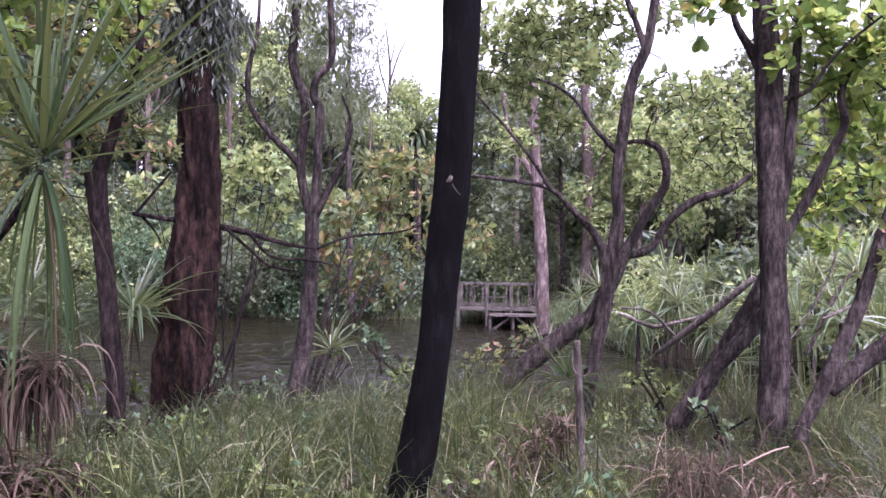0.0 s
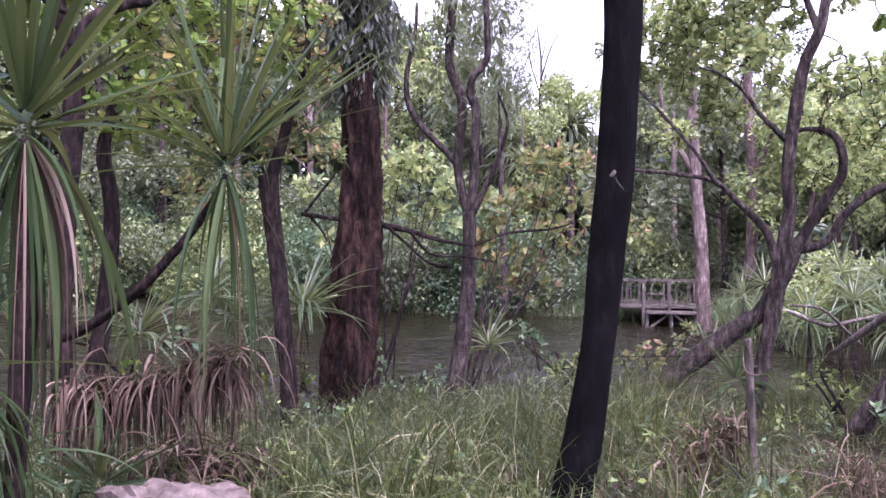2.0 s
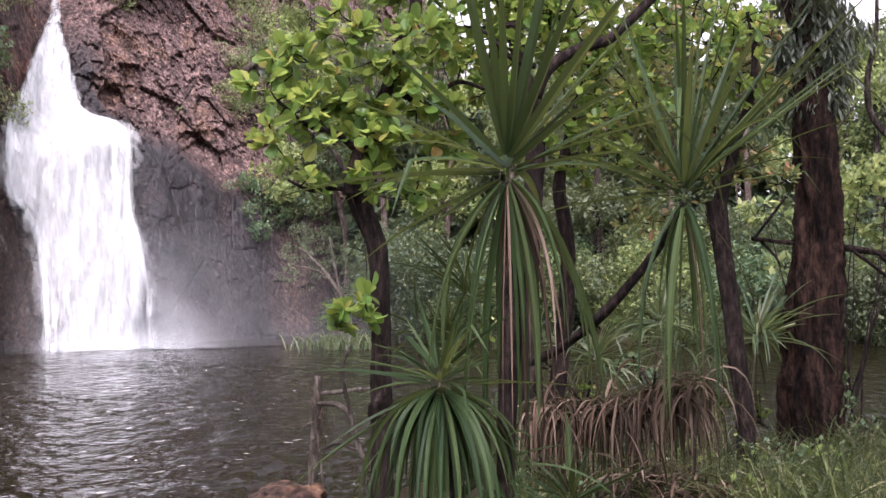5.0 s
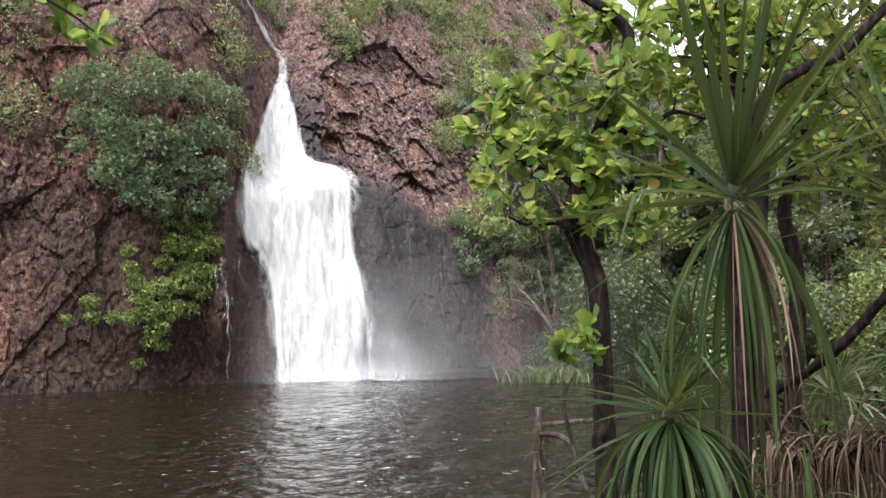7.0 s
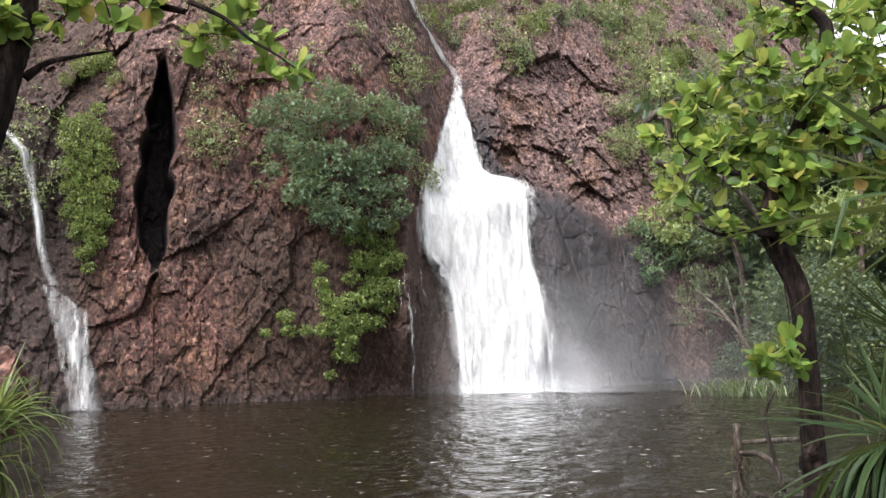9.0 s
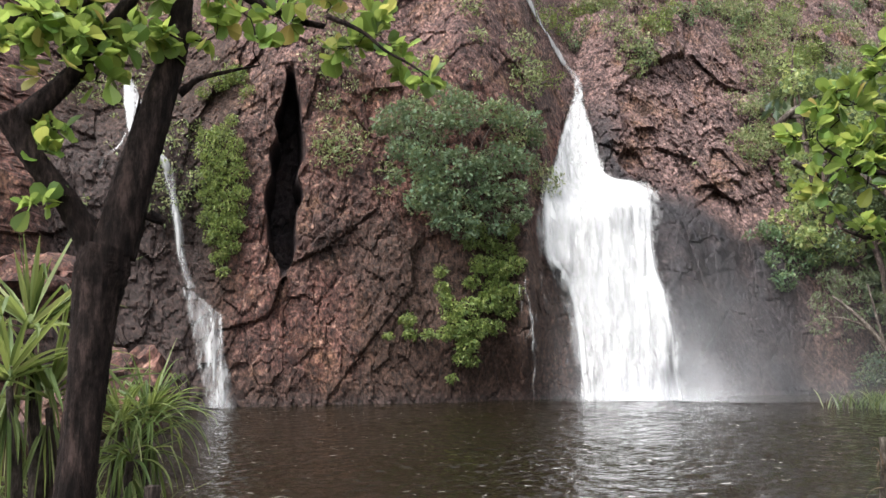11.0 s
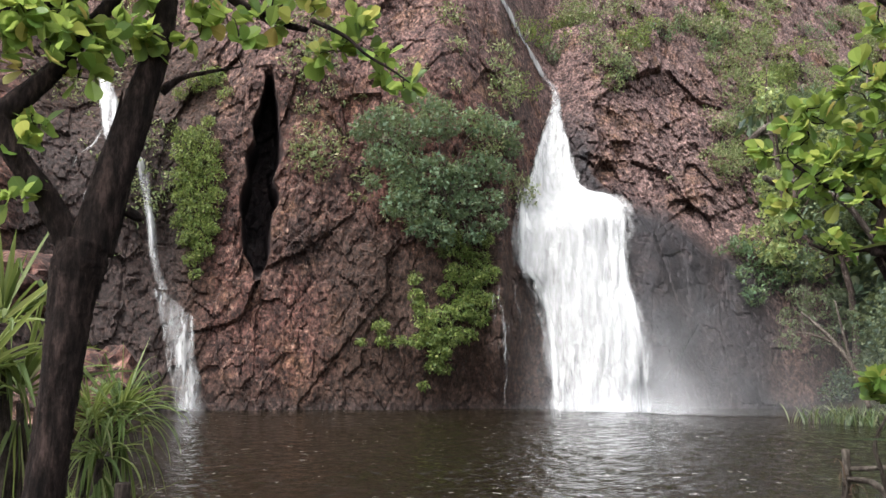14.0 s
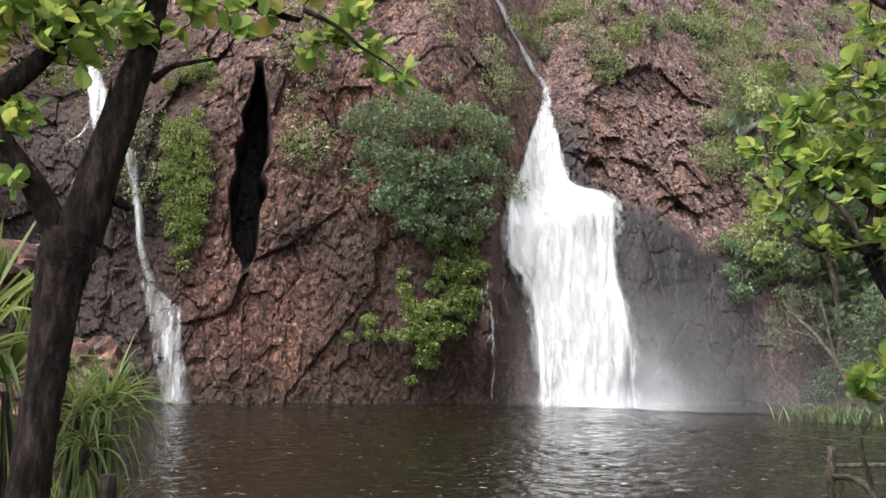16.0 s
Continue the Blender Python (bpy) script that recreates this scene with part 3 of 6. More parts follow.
def fall_sheet(name, course, label, out, cols=40, steps=10, parent=None):
    """Falling water along (azimuth, elevation, half width in degrees, cover) over the rock."""
    c = spline(course, steps)
    j = np.linspace(-1, 1, cols)[None]
    az = c[:, 0:1] + j * c[:, 2:3]
    el = c[:, 1:2] + 0 * j
    fray = soft_noise(np.stack([az * 2.6, el * 0.5, 0 * az], -1), 5)
    verts = cliff_point(az, el, out * (1.0 - 0.5 * np.abs(j) ** 2) + 0.16 * fray).reshape(-1, 3)
    cover = (c[:, 3:4] * (1 - np.abs(j) ** 2.2) - 0.25 * np.abs(j) ** 5 + 0.12 * fray).ravel()
    ob = mesh_object(name, verts, grid_faces(len(c), cols), FOAM, parent, label)
    at = ob.data.attributes.new("cover", "FLOAT", "POINT")
    at.data.foreach_set("value", np.array(cover, np.float32))
    return ob


def fall_between(name, edges, out, seed, parent, cover=0.55, lump=0.2, spill=0.05, trim=0.0, el0=99.0, soft=0.6):
    """A broad fall between two edges, (elevation, azimuth, azimuth) from the lip down, torn along both sides."""
    e = np.array(edges)[::-1]
    e = e[e[:, 0] <= el0]
    el = np.linspace(e[-1, 0], e[0, 0], 150)[:, None]
    left, right_edge = np.interp(el, e[:, 0], e[:, 1]), np.interp(el, e[:, 0], e[:, 2])
    j = np.linspace(-1, 1, 72)[None]
    half = (left - right_edge) / 2 * (1 + spill - trim)
    az = (left + right_edge) / 2 - j * half
    el = el + 0 * j
    torn = soft_noise(np.stack([az * 5.5, el * 0.9, 0 * az], -1), seed) + 0.6 * soft_noise(np.stack([az * 12, el * 2.4, 0 * az], -1), seed + 1)
    folds = soft_noise(np.stack([az * 1.6, el * 0.35, 0 * az], -1), seed + 2) + 0.5 * soft_noise(np.stack([az * 4.2, el * 0.8, 0 * az], -1), seed + 3)
    verts = cliff_point(az, el, out * (1.0 - 0.4 * np.abs(j) ** 3) + lump * folds).reshape(-1, 3)
    inner = smooth((1 - np.abs(j)) * half / soft)
    ends = smooth((el - e[0, 0] + 0.25) / 0.5) * smooth((e[-1, 0] - el) / 0.5 + 0.3)
    amount = (cover + 0.08 * folds) * inner * ends - 0.2 * (1 - inner * ends) + 0.11 * torn
    ob = mesh_object(name, verts, grid_faces(150, 72), FOAM, parent)
    at = ob.data.attributes.new("cover", "FLOAT", "POINT")
    at.data.foreach_set("value", np.array(amount.ravel(), np.float32))
    return ob


main_fall = thing("waterfall", "broad white waterfall plunging over the cliff into the pool", "waterfall")
fall_sheet("upper_stream", [(a, e, w / 26.0 / 2, 0.22) for a, e, w in [(68.05, 24.21, 13), (67.65, 23.50, 13), (67.05, 22.60, 14), (66.37, 21.26, 11), (65.74, 20.31, 9), (65.34, 19.57, 15), (64.68, 18.50, 15), (63.98, 17.63, 18), (63.83, 16.82, 22), (63.91, 16.15, 30)]], "", 1.2, 14, parent=main_fall)
BRINK = [(17.1, 64.1, 63.6), (16.15, 64.5, 63.4), (15.4, 64.8, 63.2), (13.9, 65.3, 62.75), (12.4, 65.7, 62.5), (11.45, 66.1, 62.2), (10.95, 66.4, 61.5), (10.64, 66.5, 60.0), (9.9, 66.6, 59.3), (8.6, 66.55, 59.2), (7.4, 66.55, 59.3), (6.3, 66.55, 59.3), (5.6, 66.3, 59.2), (4.8, 65.5, 59.0), (3.25, 65.0, 58.6), (1.75, 64.7, 58.3), (0.25, 64.5, 58.1), (-1.25, 64.4, 58.0), (-2.7, 64.25, 57.85), (-4.3, 64.2, 57.7)]
fall_between("fall_sheet", BRINK, 0.9, 61, main_fall, 0.5, 0.14)
fall_between("fall_sheet", BRINK, 1.15, 71, main_fall, 0.22, 0.2, trim=0.1)
fall_between("fall_sheet", BRINK, 1.35, 81, main_fall, 0.08, 0.2, trim=0.15, soft=1.2)
fall_between("spray_edge", BRINK, 0.8, 91, main_fall, 0.12, 0.1, spill=0.34, soft=1.6)
UPPER = [(17.31, 94.81, 94.2), (16.48, 94.72, 93.64), (15.47, 94.63, 93.27), (14.43, 94.5, 93.21), (13.37, 94.3, 93.46), (12.6, 94.05, 93.58)]
LOWER = [(e, a + 0.5, b + 0.45) for e, a, b in [(3.9, 90.47, 89.71), (3.02, 90.08, 88.61), (2.12, 89.89, 87.58), (0.67, 89.62, 87.38), (-0.78, 89.31, 87.31), (-1.86, 89.08, 86.91), (-2.94, 88.75, 87.01), (-3.9, 88.78, 87.17)]]
side_fall = thing("waterfall", "narrow white cascade running down dark wet rock", "waterfall")
fall_sheet("cascade", [(a, e, w / 26.0 / 2, 0.22) for a, e, w in [(93.10, 13.10, 26.00), (92.34, 12.36, 22.00), (91.85, 11.84, 24.00), (91.6, 10.8, 24.00), (91.3, 9.3, 20.00), (91.0, 7.9, 18.00), (90.75, 6.0, 18.00), (90.4, 4.6, 20.00), (90.1, 3.8, 26.00)]], "", 1.0, 20, parent=side_fall)
fall_between("cascade", UPPER, 1.3, 95, side_fall, 0.3, 0.15, soft=0.3)
fall_between("cascade", LOWER, 0.9, 96, side_fall, 0.12, 0.16, soft=0.35)

# ---- trees on the near bank ----
def tree(label, category, stem, limbs, mat, sides=20, lump=0.03, flute=0.0, name="tree", shag=0.07, girth=1.0):
    t = thing(name, label, category)
    stem, limbs = [[(x, y, z, r * girth) for x, y, z, r in p] for p in [stem]][0], [[(x, y, z, r * girth) for x, y, z, r in p] for p in limbs]
    limb("trunk", stem, mat, t, sides, lump, flute, 12, shag=shag)
    for p in limbs:
        limb("limb", p, mat, t, 12, lump, per=9, shag=shag)
    return t


black = tree("tall leaning tree with a smooth black charred trunk", "tree", [(-0.378, 4.71, 0.987, 0.129), (-0.381, 4.73, 1.16, 0.114), (-0.336, 4.75, 1.38, 0.109), (-0.287, 4.77, 1.68, 0.100), (-0.245, 4.79, 1.99, 0.095), (-0.204, 4.81, 2.46, 0.101), (-0.162, 4.83, 2.87, 0.104), (-0.141, 4.84, 3.26, 0.104), (-0.123, 4.86, 3.64, 0.108), (-0.117, 4.88, 3.97, 0.112), (-0.110, 4.90, 4.50, 0.112), (-0.093, 4.91, 5.22, 0.106)], [], BARK_BLACK, 28, 0.008, shag=0.03, girth=1.02)

paper = tree("stout paperbark tree with shaggy red-brown bark", "tree", [(-2.89, 8.71, 0.522, 0.338), (-2.86, 8.72, 0.806, 0.295), (-2.85, 8.72, 1.15, 0.271), (-2.81, 8.73, 1.61, 0.277), (-2.78, 8.74, 2.18, 0.277), (-2.75, 8.75, 2.76, 0.253), (-2.73, 8.75, 3.34, 0.217), (-2.74, 8.75, 3.92, 0.211), (-2.78, 8.74, 4.50, 0.187), (-2.82, 8.73, 5.08, 0.181), (-2.83, 8.73, 5.96, 0.166), (-2.82, 8.73, 6.84, 0.151)], [[(-2.76, 8.75, 1.09, 0.199), (-2.89, 8.57, 0.917, 0.119), (-3.02, 8.38, 0.837, 0.070), (-3.12, 8.21, 0.761, 0.029)]], BARK_PAPER, 64, 0.02, 0.16, shag=0.26, girth=1.0)

thin_limbs = [[(-1.66, 9.40, 2.86, 0.082), (-1.61, 9.39, 3.18, 0.075), (-1.60, 9.37, 3.61, 0.069), (-1.58, 9.35, 4.05, 0.069), (-1.64, 9.32, 4.23, 0.065), (-1.61, 9.30, 4.41, 0.059), (-1.46, 9.30, 4.60, 0.056), (-1.45, 9.28, 4.90, 0.050), (-1.47, 9.25, 5.26, 0.046), (-1.47, 9.23, 5.63, 0.043)], [(-1.66, 9.40, 2.86, 0.069), (-1.74, 9.44, 3.12, 0.070), (-1.80, 9.48, 3.44, 0.070), (-1.79, 9.53, 3.76, 0.070), (-1.78, 9.59, 4.21, 0.077), (-1.92, 9.61, 4.60, 0.071), (-1.93, 9.66, 5.00, 0.071), (-1.89, 9.72, 5.67, 0.065), (-1.88, 9.77, 6.34, 0.053)], [(-1.80, 9.48, 3.44, 0.051), (-1.91, 9.48, 3.59, 0.051), (-2.13, 9.45, 3.81, 0.048), (-2.35, 9.42, 4.11, 0.042), (-2.39, 9.43, 4.49, 0.042), (-2.31, 9.47, 4.94, 0.032), (-2.29, 9.49, 5.33, 0.026)], [(-1.62, 9.41, 2.90, 0.050), (-1.42, 9.34, 3.30, 0.040), (-1.29, 9.25, 3.60, 0.031), (-1.21, 9.16, 3.89, 0.024), (-1.30, 9.05, 4.18, 0.015)]]
thin = tree("slender grey tree with crooked forking stems", "tree", [(-1.85, 9.27, 0.657, 0.174), (-1.81, 9.30, 0.897, 0.150), (-1.75, 9.33, 1.26, 0.134), (-1.68, 9.36, 1.81, 0.119), (-1.65, 9.39, 2.49, 0.104), (-1.66, 9.40, 2.93, 0.101)], thin_limbs, BARK_GREY, girth=0.8)

left_limbs = [[(-3.25, 7.51, 3.12, 0.075), (-3.13, 7.48, 3.44, 0.058), (-3.03, 7.43, 3.73, 0.053), (-2.89, 7.40, 4.07, 0.042), (-2.83, 7.34, 4.45, 0.031), (-2.85, 7.24, 4.76, 0.020)]]
left_tree = tree("dark slim tree standing at the water's edge", "tree", [(-3.06, 7.59, 0.562, 0.118), (-3.07, 7.59, 0.861, 0.096), (-3.08, 7.58, 1.31, 0.088), (-3.13, 7.56, 1.81, 0.088), (-3.18, 7.54, 2.35, 0.088), (-3.23, 7.52, 2.80, 0.091), (-3.27, 7.51, 3.17, 0.102)], left_limbs, BARK_DARK)

curve_limbs = [[(1.53, 8.33, 2.47, 0.090), (1.64, 8.31, 2.69, 0.076), (1.79, 8.28, 2.96, 0.073), (1.92, 8.24, 3.18, 0.068), (1.93, 8.24, 3.40, 0.062), (1.84, 8.26, 3.57, 0.051), (1.63, 8.31, 3.62, 0.034), (1.44, 8.35, 3.54, 0.023)], [(1.54, 8.33, 2.50, 0.073), (1.81, 8.35, 2.58, 0.065), (2.01, 8.38, 2.86, 0.063), (2.26, 8.40, 3.06, 0.064), (2.59, 8.38, 3.17, 0.058), (2.81, 8.38, 3.32, 0.035)], [(1.36, 8.16, 2.36, 0.077), (1.24, 8.09, 2.68, 0.060), (0.986, 8.03, 2.94, 0.048), (0.789, 7.95, 3.11, 0.037), (0.493, 7.88, 3.17, 0.031), (0.073, 7.81, 3.21, 0.023), (-0.135, 7.72, 3.21, 0.015)], [(0.777, 7.85, 3.10, 0.034), (0.589, 7.83, 3.38, 0.026), (0.325, 7.80, 3.69, 0.021), (0.114, 7.76, 3.91, 0.015), (0.008, 7.71, 4.08, 0.010)], [(1.43, 8.15, 3.50, 0.049), (1.21, 8.14, 3.73, 0.033), (1.04, 8.12, 3.97, 0.027), (0.824, 8.10, 4.12, 0.022), (0.659, 8.07, 4.17, 0.016)], [(1.70, 8.09, 4.44, 0.060), (1.60, 8.11, 4.73, 0.044), (1.52, 8.13, 4.95, 0.038), (1.44, 8.15, 5.28, 0.027)], [(-0.005, 8.71, 0.586, 0.213), (0.248, 8.68, 0.910, 0.189), (0.470, 8.63, 1.20, 0.172), (0.689, 8.58, 1.44, 0.160), (1.02, 8.51, 1.73, 0.148), (1.26, 8.45, 1.91, 0.130), (1.43, 8.38, 2.22, 0.124), (1.54, 8.33, 2.50, 0.107)]]
curve = tree("crooked grey-brown tree with many curving stems", "tree", [(1.12, 8.21, 0.680, 0.154), (1.19, 8.20, 1.22, 0.126), (1.27, 8.18, 1.65, 0.115), (1.34, 8.17, 2.03, 0.110), (1.41, 8.15, 2.52, 0.104), (1.46, 8.14, 2.90, 0.093), (1.44, 8.15, 3.17, 0.088), (1.47, 8.14, 3.49, 0.093), (1.52, 8.13, 3.87, 0.088), (1.58, 8.12, 4.19, 0.082), (1.70, 8.09, 4.48, 0.077), (1.75, 8.08, 4.77, 0.071), (1.79, 8.07, 5.15, 0.066), (1.80, 8.07, 5.69, 0.049)], curve_limbs, BARK_GREY, girth=0.68)

right_limbs = [[(2.50, 7.00, 2.75, 0.064), (2.57, 6.95, 3.16, 0.064), (2.60, 6.92, 3.66, 0.059), (2.62, 6.89, 4.11, 0.044), (2.65, 6.85, 4.56, 0.039), (2.68, 6.82, 4.82, 0.024)], [(2.41, 7.04, 4.01, 0.064), (2.29, 7.03, 4.22, 0.049), (2.19, 7.01, 4.37, 0.039), (2.12, 6.98, 4.55, 0.029), (2.05, 6.95, 4.77, 0.022)], [(2.72, 7.45, 2.57, 0.09), (2.62, 7.5, 2.28, 0.115), (2.42, 7.57, 1.87, 0.118), (2.2, 7.64, 1.47, 0.115), (1.98, 7.7, 1.09, 0.11), (1.86, 7.74, 0.86, 0.11)], [(2.62, 7.15, 2.18, 0.07), (2.49, 7.20, 2.02, 0.084), (2.33, 7.25, 1.80, 0.086), (2.12, 7.33, 1.54, 0.084), (1.90, 7.40, 1.22, 0.08), (1.78, 7.44, 1.02, 0.08)], [(2.52, 7.00, 2.57, 0.059), (2.73, 6.91, 2.98, 0.055), (2.86, 6.85, 3.29, 0.050), (2.97, 6.80, 3.56, 0.045), (2.95, 6.81, 3.83, 0.040), (3.10, 6.74, 4.26, 0.035), (3.16, 6.70, 4.61, 0.025)], [(2.49, 6.90, 3.76, 0.029), (2.66, 6.75, 3.81, 0.022), (2.77, 6.62, 4.01, 0.019), (2.88, 6.48, 4.15, 0.017), (3.02, 6.33, 4.28, 0.012)]]
right = tree("thick dark rough-barked tree with leaning side trunks", "tree", [(2.42, 6.88, 0.75, 0.2), (2.44, 6.88, 1.1, 0.175), (2.45, 6.88, 1.46, 0.155), (2.46, 6.88, 1.85, 0.148), (2.45, 6.89, 2.29, 0.142), (2.44, 6.9, 2.73, 0.140), (2.43, 6.91, 3.18, 0.138), (2.42, 6.93, 3.62, 0.138), (2.42, 6.95, 4.07, 0.14), (2.40, 6.98, 4.51, 0.132), (2.40, 7.0, 5.0, 0.119), (2.42, 7.02, 5.64, 0.109)], right_limbs, BARK_GREY, 28, girth=0.82)
lean = tree("slim reddish tree leaning over the bank", "tree", [(2.45, 6.38, 1.13, 0.082), (2.49, 6.39, 1.28, 0.073), (2.64, 6.35, 1.60, 0.083), (2.77, 6.32, 1.93, 0.074), (2.88, 6.30, 2.23, 0.065), (2.99, 6.28, 2.64, 0.056), (3.10, 6.25, 3.01, 0.051), (3.21, 6.22, 3.46, 0.042)], [[(2.67, 6.39, 1.50, 0.083), (2.92, 6.38, 1.72, 0.094), (3.17, 6.36, 1.89, 0.105), (3.41, 6.34, 2.04, 0.106)]], BARK_GREY, girth=0.8)

mid_limbs = [[(-3.84, 5.39, 3.85, 0.057), (-3.76, 5.45, 4.06, 0.051), (-3.57, 5.59, 4.21, 0.047), (-3.37, 5.71, 4.28, 0.045), (-3.17, 5.83, 4.49, 0.040), (-3.01, 5.92, 4.67, 0.034), (-2.84, 6.01, 4.84, 0.022)], [(-3.84, 5.38, 4.08, 0.027), (-3.93, 5.21, 4.12, 0.020), (-4.03, 5.01, 4.29, 0.015), (-4.10, 4.84, 4.32, 0.008)]]
mid_tree = tree("dark crooked tree with a sawn-off trunk behind the pandanus", "tree", [(-3.96, 5.58, 0.648, 0.088), (-4.00, 5.56, 1.17, 0.084), (-4.02, 5.54, 1.86, 0.080), (-4.00, 5.55, 2.72, 0.080), (-3.98, 5.57, 3.25, 0.080), (-3.97, 5.58, 3.60, 0.080), (-4.00, 5.55, 3.90, 0.071), (-4.07, 5.51, 4.21, 0.062), (-4.12, 5.47, 4.49, 0.053)], mid_limbs, BARK_DARK)
limb("cut_face", [(-4.11, 5.47, 4.48, 0.049), (-4.11, 5.45, 4.50, 0.048)], BARK_PALE, mid_tree, 12, 0.02, label="pale sawn end")
back_tree = tree("slim dark tree with a curving stem at the bank", "tree", [(-4.43, 6.47, 0.824, 0.087), (-4.39, 6.49, 1.27, 0.081), (-4.31, 6.55, 2.02, 0.076), (-4.27, 6.57, 2.78, 0.071), (-4.33, 6.53, 3.28, 0.066), (-4.27, 6.57, 3.64, 0.056), (-4.16, 6.63, 4.10, 0.046), (-4.08, 6.69, 4.61, 0.036)], [], BARK_DARK)
c_limbs = [[(-4.82, 4.48, 3.05, 0.034), (-4.85, 4.30, 3.13, 0.021), (-4.91, 4.08, 3.10, 0.016), (-4.94, 3.89, 3.16, 0.010)], [(-4.73, 4.30, 3.07, 0.072), (-4.71, 4.34, 3.33, 0.059), (-4.61, 4.45, 3.69, 0.055), (-4.55, 4.52, 3.90, 0.055), (-4.50, 4.58, 4.18, 0.053), (-4.41, 4.67, 4.51, 0.051), (-4.53, 4.59, 4.73, 0.043), (-4.70, 4.45, 4.90, 0.039), (-4.84, 4.33, 5.14, 0.030)], [(-4.68, 4.35, 3.37, 0.030), (-4.76, 4.18, 3.51, 0.023), (-4.85, 3.99, 3.55, 0.019), (-4.94, 3.79, 3.71, 0.012)], [(-4.59, 4.57, 3.89, 0.030), (-4.42, 4.76, 3.78, 0.024), (-4.25, 4.94, 3.94, 0.019), (-4.07, 5.11, 3.88, 0.013)]]
c_tree = tree("leaning dark tree with glossy round leaves over the water", "tree", [(-4.65, 4.51, 0.535, 0.104), (-4.65, 4.53, 0.837, 0.096), (-4.66, 4.54, 1.53, 0.088), (-4.67, 4.55, 1.91, 0.079), (-4.68, 4.56, 2.30, 0.080), (-4.71, 4.55, 2.70, 0.084), (-4.78, 4.50, 2.93, 0.088), (-4.84, 4.46, 3.10, 0.089)], c_limbs, BARK_DARK)
f_limbs = [[(-4.91, -0.718, 2.88, 0.137), (-4.92, -0.663, 3.1, 0.118), (-4.92, -0.619, 3.28, 0.112), (-4.93, -0.566, 3.47, 0.106), (-4.93, -0.514, 3.66, 0.0965), (-4.94, -0.461, 3.86, 0.081), (-4.94, -0.42, 4.08, 0.0685), (-4.94, -0.401, 4.28, 0.0623), (-4.94, -0.396, 4.54, 0.0561)],
           [(-4.9, -0.782, 2.86, 0.081), (-4.89, -0.851, 3.01, 0.0747), (-4.88, -0.929, 3.15, 0.0685), (-4.86, -1.01, 3.25, 0.0654), (-4.84, -1.09, 3.36, 0.0654), (-4.83, -1.15, 3.47, 0.0716), (-4.81, -1.21, 3.56, 0.0747)],
           [(-4.83, -1.16, 3.52, 0.0685), (-4.85, -1.04, 3.65, 0.0623), (-4.88, -0.917, 3.81, 0.0561), (-4.9, -0.809, 4.0, 0.0498), (-4.91, -0.696, 4.18, 0.0436), (-4.92, -0.62, 4.32, 0.0374)],
           [(-4.8, -1.27, 4.01, 0.0436), (-4.84, -1.13, 4.08, 0.0374), (-4.87, -0.977, 4.15, 0.0311), (-4.89, -0.849, 4.22, 0.0249)],
           [(-4.94, -0.40, 3.76, 0.026), (-4.95, -0.306, 3.85, 0.017), (-4.95, -0.175, 3.9, 0.012), (-4.95, 0.0211, 3.96, 0.005)],
           [(-4.92, -0.643, 3.46, 0.020), (-4.92, -0.615, 3.6, 0.013), (-4.92, -0.597, 3.74, 0.004)],
           [(-4.93, -0.54, 3.1, 0.034), (-4.93, -0.483, 3.07, 0.026), (-4.94, -0.455, 3.07, 0.014)],
           [(-4.94, -0.10, 4.36, 0.03), (-4.93, 0.06, 4.28, 0.028), (-4.90, 0.20, 4.22, 0.024), (-4.85, 0.36, 4.18, 0.018)]]
fork = tree("dark forked tree with round green leaves at the bank", "tree", [(-4.88, -0.822, 0.95, 0.13), (-4.88, -0.825, 1.32, 0.108), (-4.88, -0.843, 1.61, 0.102), (-4.88, -0.836, 1.74, 0.102), (-4.89, -0.819, 1.99, 0.105), (-4.89, -0.803, 2.21, 0.106), (-4.89, -0.791, 2.43, 0.108), (-4.9, -0.774, 2.63, 0.12), (-4.9, -0.757, 2.8, 0.145), (-4.9, -0.735, 2.92, 0.14)], f_limbs, BARK_DARK, 32)

# ---- crowns of the near trees ----
TWIG = BARK_DARK
crown(curve, [(0.493, 9.49, 4.98, 0.441), (0.990, 9.44, 5.16, 0.504), (1.39, 8.87, 4.83, 0.447), (0.373, 9.50, 4.54, 0.378), (0.871, 9.45, 4.66, 0.441), (1.20, 8.40, 4.36, 0.366), (2.27, 9.18, 5.17, 0.283), (2.53, 9.11, 4.21, 0.378), (1.93, 8.24, 4.08, 0.309), (2.67, 9.07, 3.87, 0.346), (2.57, 10.14, 3.87, 0.418), (3.13, 9.97, 3.55, 0.383), (2.02, 9.25, 3.83, 0.252), (0.659, 11.48, 4.07, 0.344), (1.06, 9.43, 3.97, 0.315), (3.08, 11.03, 3.45, 0.458), (2.50, 11.19, 3.46, 0.305), (3.18, 9.95, 4.48, 0.279), (0.263, 10.01, 5.32, 0.265), (1.02, 8.43, 5.37, 0.450), (1.66, 8.30, 5.51, 0.506), (0.523, 8.48, 5.44, 0.450), (0.814, 9.46, 4.22, 0.346), (1.61, 9.34, 4.21, 0.252)], 400, 8, 0.085, LEAF_PALE, 0.6, [*curve_limbs], TWIG)
